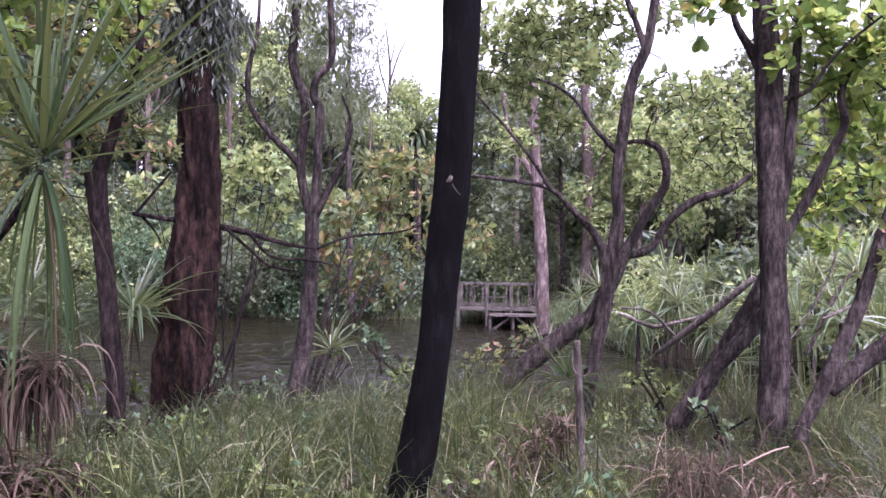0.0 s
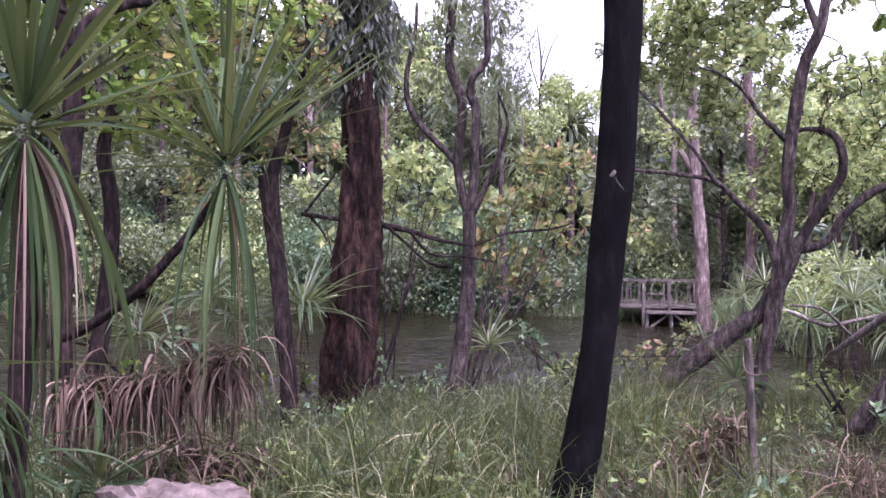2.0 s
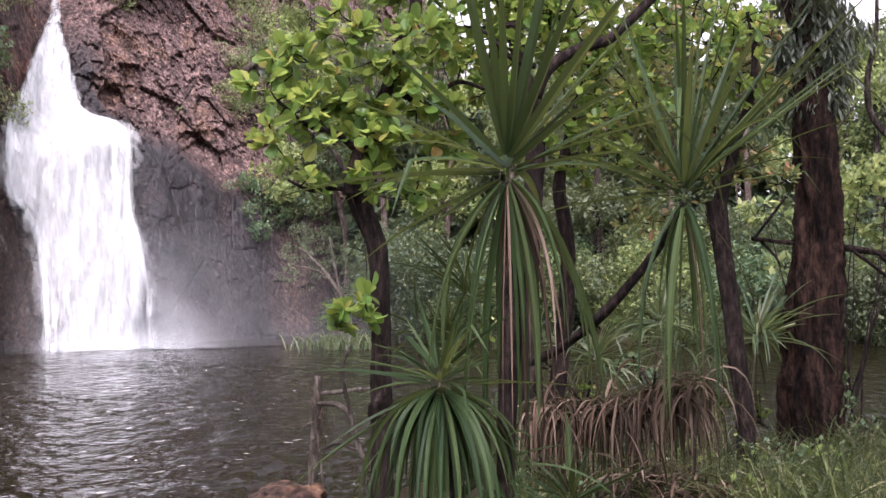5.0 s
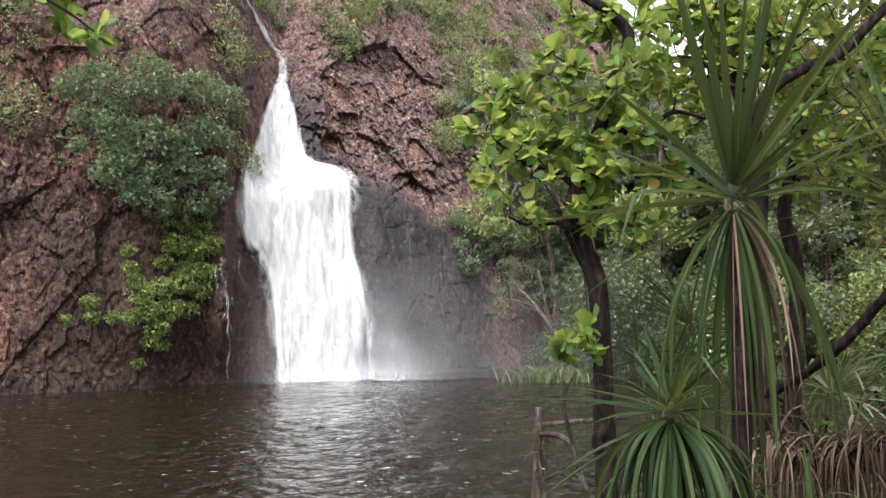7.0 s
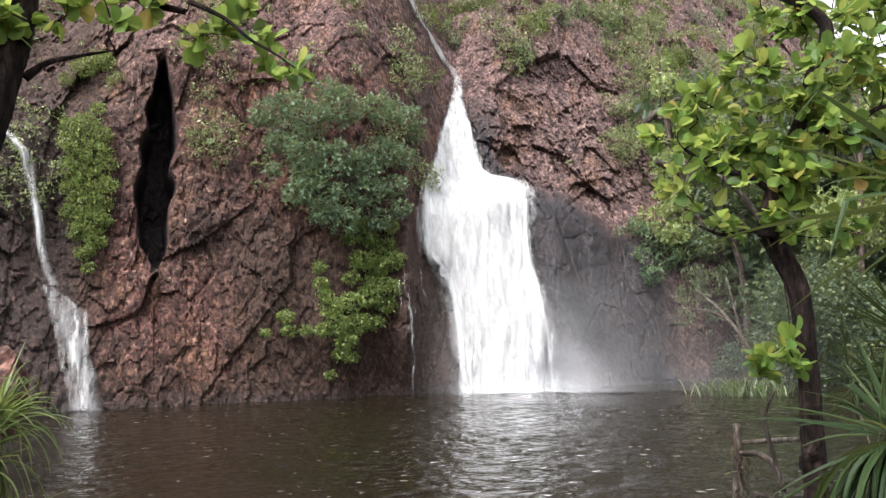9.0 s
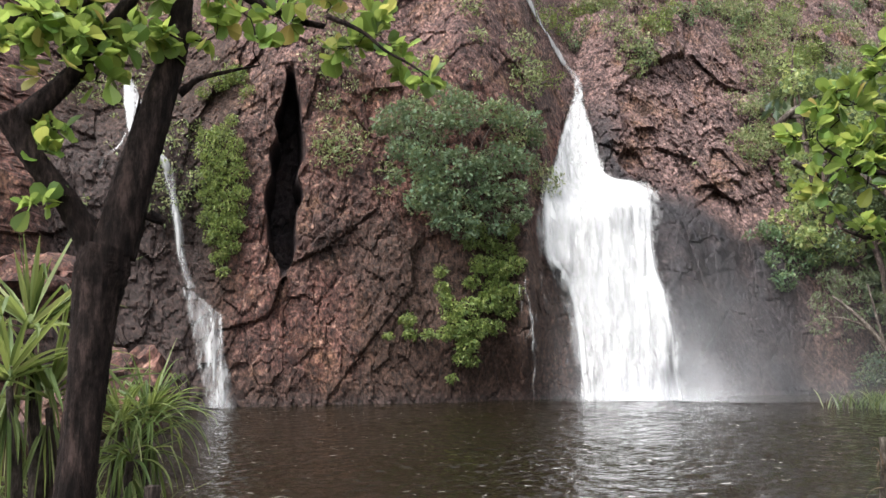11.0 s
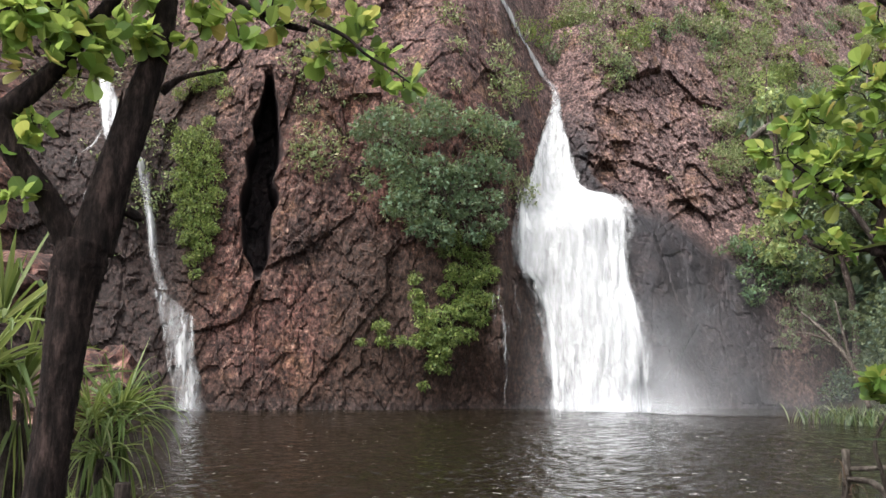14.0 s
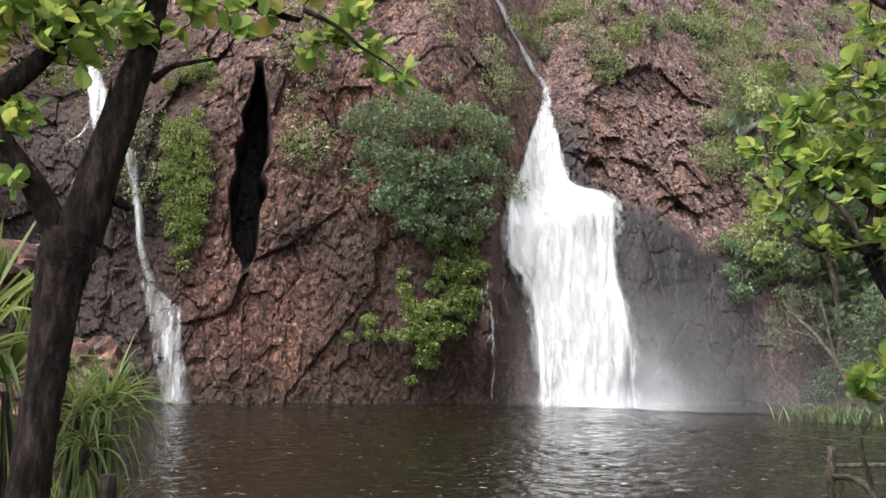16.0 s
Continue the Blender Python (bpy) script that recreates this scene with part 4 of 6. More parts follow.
crown(right, [(2.49, 6.68, 4.37, 0.262), (2.80, 6.88, 4.30, 0.297), (2.99, 6.79, 4.05, 0.297), (3.13, 6.72, 4.30, 0.347), (3.13, 7.28, 3.83, 0.291), (3.37, 7.27, 3.64, 0.348), (3.12, 7.83, 3.57, 0.253), (3.67, 8.68, 3.24, 0.346), (4.04, 8.50, 3.23, 0.315), (3.87, 9.69, 3.08, 0.279), (1.86, 6.70, 4.41, 0.231), (2.00, 6.66, 4.58, 0.231), (3.30, 6.63, 3.97, 0.396), (2.87, 6.84, 4.84, 0.446), (2.40, 7.04, 5.04, 0.396), (3.65, 7.01, 3.41, 0.370), (2.42, 6.61, 4.00, 0.141), (4.19, 9.54, 2.76, 0.279)], 260, 7, 0.115, LEAF_ROUND, 0.62, right_limbs, TWIG, detail=2)
crown(left_tree, [(-3.98, 7.51, 4.48, 0.334), (-3.66, 7.67, 4.43, 0.334), (-3.27, 7.83, 4.53, 0.334), (-2.98, 7.94, 4.20, 0.250), (-3.60, 7.69, 3.93, 0.334), (-3.93, 7.53, 3.84, 0.278), (-3.11, 7.89, 3.66, 0.250), (-2.85, 7.98, 3.41, 0.195), (-3.29, 7.82, 3.49, 0.222), (-3.85, 7.58, 3.45, 0.250), (-4.24, 7.37, 4.05, 0.389), (-3.50, 7.74, 5.07, 0.445), (-4.00, 7.50, 3.04, 0.222), (-3.04, 7.92, 4.72, 0.278), (-3.55, 7.71, 3.06, 0.167)], 340, 7, 0.10, LEAF_OLIVE, 0.5, left_limbs, TWIG)
crown(c_tree, [(-5.09, 3.82, 3.87, 0.174), (-4.94, 4.00, 4.03, 0.199), (-4.72, 4.23, 4.28, 0.233), (-4.86, 4.08, 3.66, 0.241), (-4.63, 4.31, 3.83, 0.282), (-4.44, 4.48, 4.10, 0.249), (-4.70, 4.25, 3.41, 0.241), (-4.46, 4.47, 3.52, 0.241), (-4.31, 4.60, 3.79, 0.241), (-4.89, 4.05, 3.16, 0.149), (-4.56, 4.38, 3.18, 0.166), (-4.24, 4.65, 4.24, 0.241), (-4.38, 5.05, 3.51, 0.212), (-4.56, 4.91, 3.14, 0.177), (-4.85, 4.66, 4.81, 0.221), (-4.56, 4.78, 4.65, 0.261), (-5.03, 3.89, 3.48, 0.166), (-4.68, 4.27, 2.23, 0.158), (-4.77, 4.18, 2.09, 0.108), (-4.59, 4.35, 2.31, 0.108), (-4.46, 5.25, 4.71, 0.250), (-4.37, 5.56, 4.87, 0.281), (-4.11, 5.73, 4.50, 0.258), (-4.42, 5.52, 4.38, 0.234), (-3.93, 5.84, 4.74, 0.281)], 270, 7, 0.13, LEAF_ROUND, 0.62, c_limbs, TWIG, detail=2)
crown(mid_tree, [(-4.43, 5.37, 4.39, 0.269), (-4.29, 5.47, 4.00, 0.224), (-3.91, 5.73, 4.25, 0.292), (-3.71, 5.86, 4.03, 0.247), (-3.63, 5.90, 4.44, 0.269), (-3.39, 6.03, 4.27, 0.269), (-3.86, 5.77, 3.67, 0.202), (-3.55, 5.95, 3.68, 0.224), (-3.31, 6.07, 3.90, 0.247), (-3.15, 6.15, 4.36, 0.269), (-4.26, 6.70, 3.50, 0.206), (-3.95, 6.87, 3.56, 0.232), (-3.05, 6.85, 4.53, 0.293), (-2.93, 7.11, 4.23, 0.276), (-2.81, 7.16, 4.64, 0.226), (-4.59, 5.24, 4.20, 0.269), (-4.19, 5.55, 4.76, 0.404), (-3.51, 5.97, 4.90, 0.404), (-2.90, 6.26, 4.81, 0.359)], 270, 7, 0.10, LEAF_ROUND, 0.58, [*mid_limbs, [(-3.97, 5.58, 3.64, 0.035), (-3.72, 5.79, 3.97, 0.027), (-3.39, 6.03, 4.17, 0.018)]], TWIG, detail=2)
crown(fork, [(x - 0.17, y + 0.05, z + 0.02, r) for x, y, z, r in [(-4.63, -1.10, 3.98, 0.177), (-4.65, -0.929, 3.98, 0.177), (-4.64, -1.02, 3.80, 0.133), (-4.67, -0.774, 3.95, 0.147), (-4.66, -0.815, 3.77, 0.118), (-4.68, -0.596, 4.07, 0.133), (-4.64, -0.997, 3.49, 0.088), (-4.63, -1.08, 3.34, 0.074), (-4.68, -0.324, 4.11, 0.133), (-4.67, -0.125, 4.09, 0.118), (-4.66, 0.074, 4.19, 0.118), (-4.63, 0.279, 4.23, 0.103), (-4.68, -0.537, 3.96, 0.088), (-4.63, -1.09, 3.10, 0.047), (-4.64, -0.994, 4.23, 0.236), (-4.68, -0.422, 4.40, 0.265), (-4.65, 0.152, 4.49, 0.236), (-4.60, -1.25, 3.83, 0.177)]], 300, 6, 0.115, LEAF_ROUND, 0.72, f_limbs, TWIG, twig=0.004, detail=2)
spray_limb = [(-4.62, 0.340, 4.15, 0.018), (-4.56, 0.514, 4.06, 0.013), (-4.51, 0.628, 3.95, 0.010), (-4.45, 0.739, 3.87, 0.007), (-4.40, 0.833, 3.79, 0.004)]
limb("limb", spray_limb, BARK_DARK, fork, 6, 0.05)
crown(fork, [(x - 0.17, y + 0.05, z + 0.02, r) for x, y, z, r in [(-4.55, 0.423, 4.00, 0.064), (-4.53, 0.522, 4.10, 0.076), (-4.51, 0.596, 4.06, 0.070), (-4.50, 0.656, 3.97, 0.064), (-4.48, 0.716, 3.89, 0.058), (-4.45, 0.818, 3.82, 0.041), (-4.52, 0.565, 4.17, 0.064), (-4.56, 0.380, 3.97, 0.041)]], 420, 5, 0.11, LEAF_ROUND, 0.74, [spray_limb], TWIG, twig=0.003, detail=2)
foliage("hanging_leaves", [(-2.76, 8.75, 4.85, 0.374), (-2.86, 8.72, 4.50, 0.289), (-2.62, 8.79, 4.52, 0.271), (-2.75, 8.75, 4.21, 0.217), (-3.02, 8.66, 4.89, 0.241), (-2.49, 8.82, 4.88, 0.271), (-2.77, 8.74, 5.44, 0.482), (-2.56, 8.80, 4.23, 0.133), (-2.91, 8.70, 4.72, 0.241), (-2.60, 8.79, 4.99, 0.241)], 5200, 0.17, leaf("dark_hanging_leaves", [(0.0, (0.015, 0.022, 0.015)), (0.6, (0.045, 0.06, 0.04)), (1.0, (0.14, 0.15, 0.12))], 0.25), paper, 0.2, -1.6, 0.35, "hanging grey-green leaves", 1.2)
foliage("crown", [(-1.66, 9.61, 4.15, 0.193), (-2.03, 9.54, 4.14, 0.154), (-2.15, 9.52, 4.51, 0.154), (-1.48, 9.63, 5.13, 0.257), (-1.92, 9.56, 5.23, 0.231), (-2.34, 9.48, 4.94, 0.154), (-1.41, 9.64, 4.68, 0.180), (-1.78, 9.59, 5.88, 0.514), (-1.28, 9.66, 4.23, 0.129)], 2200, 0.17, LEAF_GREY, thin, 0.2, -1.2, 0.4, "", 1.2)
crown(lean, [(3.12, 6.28, 2.89, 0.234), (3.21, 6.22, 3.34, 0.328), (3.05, 6.31, 2.44, 0.169), (3.27, 6.19, 2.64, 0.281)], 260, 6, 0.10, LEAF_OLIVE, 0.5)
# unseen crown added overhead to shade the bank below
crown(black, [(0.1, 5.2, 7.6, 1.2), (-0.9, 4.6, 8.2, 1.1), (0.8, 5.6, 8.4, 1.2), (-0.2, 6.2, 8.8, 1.2)], 160, 7, 0.11, LEAF_OLIVE, 0.5)
crown(back_tree, [(-4.21, 6.72, 4.43, 0.309), (-4.04, 6.82, 4.75, 0.309), (-4.39, 6.61, 4.99, 0.361), (-3.85, 6.92, 5.06, 0.361), (-4.21, 6.72, 3.96, 0.206)], 280, 7, 0.10, LEAF_OLIVE, 0.5)
scar = thing("knot", "pale broken branch stub on a black trunk", "knot")
limb("stub", [(-0.170, 4.64, 2.87, 0.014), (-0.179, 4.59, 2.85, 0.015), (-0.191, 4.54, 2.84, 0.007)], BARK_WHITE, scar, 8, 0.15)
limb("splinter", [(-0.164, 4.58, 2.83, 0.003), (-0.146, 4.57, 2.80, 0.003), (-0.122, 4.56, 2.77, 0.001)], BARK_WHITE, scar, 5, 0.1)

# crooked dark branches across the water
dead = thing("branch", "dark leafless branches reaching over the water", "branch")
for q in ([(-3.25, 8.37, 2.86, 0.027), (-3.00, 8.55, 2.82, 0.030), (-2.77, 8.70, 2.79, 0.036), (-2.35, 8.90, 2.73, 0.033), (-1.91, 9.08, 2.60, 0.027), (-1.57, 9.21, 2.55, 0.018)], [(-3.26, 8.48, 2.86, 0.021), (-3.15, 8.62, 3.07, 0.018), (-3.03, 8.77, 3.29, 0.012)], [(-2.43, 8.73, 2.74, 0.024), (-2.23, 8.89, 2.54, 0.021), (-2.05, 9.03, 2.37, 0.018), (-1.81, 9.18, 2.31, 0.012)], [(-2.23, 8.89, 2.70, 0.021), (-2.02, 9.03, 2.46, 0.018), (-1.69, 9.20, 2.43, 0.015), (-1.34, 9.35, 2.37, 0.009)], [(-3.21, 8.49, 2.85, 0.018), (-3.07, 8.49, 2.69, 0.015), (-3.00, 8.46, 2.58, 0.009)], [(-1.57, 9.21, 2.55, 0.018), (-1.23, 9.39, 2.69, 0.016), (-0.742, 9.57, 2.75, 0.013), (-0.430, 9.71, 2.85, 0.006)]):
    limb("branch", q, BARK_DARK, dead, 6, 0.12)

# bushes that hang over the water
def bush(label, clumps, density, per, length, mat, ratio=0.55, name="bush", stem=None):
    t = thing(name, label, name)
    stems = []
    lowest = min(clumps, key=lambda c: c[2])
    root = stem or (lowest[0], lowest[1], lowest[2] - lowest[3])
    for x, y, z, r in clumps:
        stems.append([(root[0] + rng.normal(0, 0.12), root[1] + rng.normal(0, 0.12), root[2], 0.016), ((x + root[0]) / 2 + rng.normal(0, 0.1), (y + root[1]) / 2, (z + root[2]) / 2 + 0.15, 0.012), (x, y, z, 0.006)])
        limb("stem", stems[-1], BARK_DARK, t, 6, 0.1, per=3)
    crown(t, clumps, density, per, length, mat, ratio, stems, BARK_DARK, False)
    return t


bush("spreading olive-green bush with yellowing leaves over the water", [(-0.955, 13.09, 3.85, 0.479), (-1.46, 13.06, 3.23, 0.540), (-0.896, 13.10, 2.72, 0.479), (-1.62, 13.04, 2.36, 0.435), (-1.19, 13.08, 2.02, 0.348), (-0.555, 13.11, 3.20, 0.331), (-1.88, 13.01, 2.71, 0.313), (-1.81, 13.02, 3.23, 0.296), (0.321, 13.11, 2.82, 0.296), (-1.03, 13.09, 3.33, 0.348), (-1.30, 13.07, 3.85, 0.296), (-0.607, 13.11, 3.86, 0.261), (-1.88, 13.01, 2.10, 0.261)], 120, 8, 0.17, LEAF_OLIVE, 0.5, stem=(-1.97, 11.2, 0.25))
bush("leafy green bush behind the paperbark", [(-2.99, 11.79, 3.76, 0.386), (-2.61, 11.87, 3.34, 0.386), (-3.10, 11.76, 3.13, 0.338), (-2.46, 11.90, 2.95, 0.289), (-2.83, 11.83, 2.74, 0.289), (-3.21, 11.73, 3.51, 0.289), (-2.31, 11.93, 3.47, 0.225), (-2.70, 11.86, 3.77, 0.273), (-3.91, 11.53, 2.64, 0.241), (-4.13, 11.46, 3.40, 0.321)], 130, 8, 0.15, LEAF_PALE, 0.5, stem=(-3.06, 10.7, 0.25))
bush("low brown and green bush at the water's edge", [(0.290, 9.60, 1.32, 0.216), (0.540, 9.59, 1.51, 0.191), (0.231, 9.61, 0.999, 0.204), (0.727, 9.57, 1.64, 0.153), (0.038, 9.61, 1.25, 0.153), (0.482, 9.59, 1.13, 0.191)], 260, 6, 0.09, LEAF_OLIVE, 0.5, stem=(0.361, 9.60, 0.686))

for clumps, m in (([(-1.17, 10.27, 1.56, 0.150), (-1.00, 10.29, 1.39, 0.164), (-0.830, 10.30, 1.22, 0.150)], LEAF_SHRUB), ([(-0.485, 10.11, 1.25, 0.134), (-0.683, 10.10, 1.11, 0.147), (-0.514, 10.11, 0.981, 0.134)], LEAF_FERN), ([(-2.16, 9.52, 0.983, 0.141), (-2.34, 9.48, 0.924, 0.129), (-2.04, 9.54, 1.11, 0.103)], LEAF_SHRUB), ([(-3.34, 8.55, 1.28, 0.133), (-3.24, 8.59, 1.11, 0.121), (-3.70, 8.41, 1.13, 0.145)], LEAF_FERN), ([(-2.61, 9.31, 1.19, 0.102), (-2.52, 9.33, 0.944, 0.127), (-2.64, 9.30, 1.44, 0.089)], LEAF_SHRUB), ([(1.60, 8.11, 1.29, 0.121), (1.75, 8.08, 1.41, 0.099), (1.91, 8.04, 1.20, 0.121)], LEAF_FERN), ([(2.01, 7.18, 1.15, 0.089), (2.18, 7.12, 1.07, 0.099), (1.90, 7.21, 1.21, 0.069)], LEAF_SHRUB), ([(-3.95, 7.21, 1.73, 0.107), (-4.09, 7.14, 1.62, 0.118), (-3.80, 7.28, 1.51, 0.096)], LEAF_SHRUB), ([(-5.06, 6.52, 1.96, 0.129), (-4.89, 6.64, 1.64, 0.129), (-4.36, 6.98, 1.42, 0.107)], LEAF_ROUND)):
    bush("small leafy weed growing among the bank grass", clumps, 420, 6, 0.085, m, 0.5)

# ---- pandanus ----
def pandanus(label, c, reach, n, mat, skirt=0, dead_skirt=0, stem=None, width=0.045, low=-0.25, droop=1.1, single=False, name="pandanus"):
    """A head of long arching strap leaves, with a skirt of hanging ones below; a near one has every leaf as a part."""
    t = thing(name, label, "pandanus")
    c = np.array(c[:3])

    def put(v, f, count, part_name, m, lab=""):
        if not single:
            tagged(mesh_object(part_name, v, f, m, t, lab, smooth=False), kind="stuff")
            return
        nv, nf = len(v) // count, len(f) // count
        for i in range(count):
            mesh_object("leaf", v[i * nv:(i + 1) * nv], f[:nf], m, t, lab, smooth=False)

    el = np.arcsin(rng.uniform(low, 0.96, n))
    az = rng.uniform(0, 2 * np.pi, n)
    way = np.stack([np.cos(az) * np.cos(el), np.sin(az) * np.cos(el), np.sin(el)], -1)
    L = reach * rng.uniform(0.55, 1.15, n) * (0.85 + 0.2 * np.cos(el))
    v, f = straps(c + way * 0.05 + np.stack([0 * el, 0 * el, 0.07 * el], -1), way, L, width * rng.uniform(0.7, 1.15, n), droop * rng.uniform(0.1, 1.9, n) * np.cos(el), 9)
    put(v, f, n, "leaf_head", mat)
    for count, m, lab in ((skirt, mat, ""), (dead_skirt, STRAP_DEAD, "withered brown leaf")):
        if count:
            az = np.where(rng.random(count) < 0.5, rng.choice(rng.uniform(0, 2 * np.pi, 7), count) + rng.normal(0, 0.28, count), rng.uniform(0, 2 * np.pi, count))
            steep = rng.uniform(-4.5, -0.9, count)
            way = np.stack([np.cos(az), np.sin(az), steep], -1)
            v, f = straps(c + unit(way) * np.array([0.05, 0.05, 0.1]) - np.array([0, 0, 0.03]), way, reach * rng.uniform(0.4, 1.3, count), width * rng.uniform(0.6, 1.1, count) * (0.5 if m is STRAP_DEAD else 1), rng.uniform(2.0, 5, count), 9)
            put(v, f, count, "leaf_skirt", m, lab)
    if stem:
        limb("stem", stem, BARK_GREY, t, 10, 0.1)
    return t


def screw_palm(label, c, erect, rise, spread, reach, hang, drop, dead, stem, tips=(), width=0.055, splay=0.36):
    """A pandanus with every leaf as a part: stiff upright leaves, spreading ones that bend at the tip, a hanging skirt."""
    t = thing("pandanus", label, "pandanus")
    c = np.array(c)

    def grow(way, length, wide, bend, m, lab="", foot=0.0):
        n = len(way)
        v, f = straps(c + unit(way) * np.array([0.045, 0.045, 0.06]) + np.array([0, 0, foot]), way, length, wide, bend, 10)
        nv, nf = len(v) // n, len(f) // n
        for i in range(n):
            mesh_object("leaf", v[i * nv:(i + 1) * nv], f[:nf], m, t, lab, smooth=False)

    def heading(n, low, high):
        az, el = rng.uniform(0, 6.283, n), np.radians(rng.uniform(low, high, n))
        return np.stack([np.cos(az) * np.cos(el), np.sin(az) * np.cos(el), np.sin(el)], -1)

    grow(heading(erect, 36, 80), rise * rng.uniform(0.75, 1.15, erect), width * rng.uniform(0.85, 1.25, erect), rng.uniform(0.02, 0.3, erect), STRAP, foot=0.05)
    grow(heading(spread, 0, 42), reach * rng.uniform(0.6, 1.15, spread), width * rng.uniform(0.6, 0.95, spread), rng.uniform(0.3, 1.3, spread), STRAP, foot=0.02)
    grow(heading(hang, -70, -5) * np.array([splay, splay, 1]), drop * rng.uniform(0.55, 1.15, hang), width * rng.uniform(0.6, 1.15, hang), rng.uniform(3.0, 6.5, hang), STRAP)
    if dead:
        grow(heading(dead, -75, -20) * np.array([splay, splay, 1]) * 0.8 + np.array([0.12, 0.1, 0]), drop * rng.uniform(0.5, 1.15, dead), width * rng.uniform(0.2, 0.55, dead), rng.uniform(3.0, 6, dead), STRAP_DEAD, "withered brown leaf")
    for tip in tips:
        d = np.array(tip) - c
        grow(d[None] + np.array([[0, 0, 0.22]]) * np.linalg.norm(d), np.linalg.norm(d) * 1.05, width * 0.8, 0.55, STRAP)
    limb("stem", stem, BARK_DARK, t, 10, 0.1)
    return t


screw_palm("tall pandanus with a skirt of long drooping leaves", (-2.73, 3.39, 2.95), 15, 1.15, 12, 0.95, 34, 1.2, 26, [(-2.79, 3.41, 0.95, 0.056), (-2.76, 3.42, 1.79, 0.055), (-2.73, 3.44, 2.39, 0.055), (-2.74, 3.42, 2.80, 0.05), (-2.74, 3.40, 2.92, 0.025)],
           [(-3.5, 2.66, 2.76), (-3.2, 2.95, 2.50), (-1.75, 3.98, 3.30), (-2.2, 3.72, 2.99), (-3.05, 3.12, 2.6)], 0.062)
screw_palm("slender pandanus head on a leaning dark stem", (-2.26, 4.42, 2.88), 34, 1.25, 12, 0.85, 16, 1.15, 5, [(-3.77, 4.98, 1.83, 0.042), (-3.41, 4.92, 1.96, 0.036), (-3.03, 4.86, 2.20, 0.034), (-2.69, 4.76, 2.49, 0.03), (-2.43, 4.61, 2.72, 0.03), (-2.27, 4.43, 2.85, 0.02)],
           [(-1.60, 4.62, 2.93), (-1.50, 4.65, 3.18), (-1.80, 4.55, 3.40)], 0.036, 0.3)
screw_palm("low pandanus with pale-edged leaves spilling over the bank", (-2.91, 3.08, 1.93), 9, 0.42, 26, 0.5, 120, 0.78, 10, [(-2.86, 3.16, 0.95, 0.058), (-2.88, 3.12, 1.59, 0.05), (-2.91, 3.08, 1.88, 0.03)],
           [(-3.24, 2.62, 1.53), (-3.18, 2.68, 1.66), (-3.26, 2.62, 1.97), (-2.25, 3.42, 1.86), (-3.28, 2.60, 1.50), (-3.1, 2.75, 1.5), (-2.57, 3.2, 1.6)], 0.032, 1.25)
pandanus("low pandanus with pale-edged leaves spilling over the bank", (-2.94, 3.52, 1.46), 0.55, 36, STRAP, 30, 8, None, 0.03, low=-0.5)
for q, reach, n, mat in (((-3.16, 8.19, 1.87), 0.85, 70, STRAP_LIGHT), ((-3.88, 8.11, 1.78), 0.8, 60, STRAP_LIGHT), ((-1.56, 10.43, 1.30), 0.55, 50, STRAP_LIGHT), ((-3.82, 7.50, 2.04), 0.6, 50, STRAP_LIGHT), ((-4.17, 6.86, 1.70), 0.7, 50, STRAP_LIGHT), ((-4.87, 5.91, 2.28), 0.7, 40, STRAP), ((-4.92, 5.62, 1.87), 0.7, 36, STRAP), ((-4.97, 5.31, 2.02), 0.55, 16, STRAP),
                         ((0.888, 9.05, 1.39), 0.4, 26, STRAP_LIGHT), ((0.976, 8.03, 1.30), 0.5, 36, STRAP), ((-2.95, 4.33, 1.10), 0.5, 30, STRAP)):
    pandanus("young pandanus with spiky light-green leaves", q, reach, n, mat, 0, 4, None, 0.035, low=-0.1, droop=1.4)
for q, reach, n in (((4.27, 27.76, 1.76), 1.2, 60), ((5.17, 19.38, 2.05), 1.3, 80), ((5.57, 18.22, 1.60), 1.2, 80), ((5.18, 20.41, 2.64), 1.3, 60), ((6.23, 14.76, 2.66), 1.1, 70), ((5.98, 12.67, 2.80), 1.1, 70), ((5.98, 17.02, 2.11), 1.2, 60), ((4.32, 19.60, 1.64), 1.1, 60), ((4.92, 10.96, 2.23), 0.9, 50), ((5.60, 13.95, 1.99), 1.0, 60), ((6.35, 21.12, 2.45), 1.4, 60), ((4.16, 23.72, 2.26), 1.2, 50), ((5.79, 11.65, 2.07), 0.9, 50), ((5.36, 16.18, 1.16), 0.8, 40)):
    q = (q[0], q[1], max(q[2] - 0.5, ground_at(math.degrees(math.atan2(-(q[0] - HERE[0]), q[1] - HERE[1])), math.hypot(q[0], q[1])) + 0.3))
    pandanus("pale green pandanus clump on the far bank", q, reach, n, STRAP_LIGHT, 22, 10, [(q[0], q[1], ground_at(math.degrees(math.atan2(-(q[0] - HERE[0]), q[1] - HERE[1])), math.hypot(q[0], q[1])) - 0.1, 0.06), (q[0], q[1], q[2] - 0.02, 0.04)], 0.045, low=-0.35, droop=1.3)
for q, reach, n in (((-5.80, -1.22, 2.50), 0.72, 34), ((-5.81, -1.10, 2.08), 0.6, 34), ((-5.60, -1.28, 2.22), 0.6, 30)):
    pandanus("tall pandanus growing beside the forked tree", q, reach, n, SEDGE, 16, 4, [(q[0] - 0.02, q[1] + 0.1, ground_at(100, 5.6) - 0.1, 0.06), (q[0], q[1] + 0.05, q[2] - 0.5, 0.045), (q[0], q[1], q[2] - 0.02, 0.02)], 0.042, low=0.2, droop=0.8)
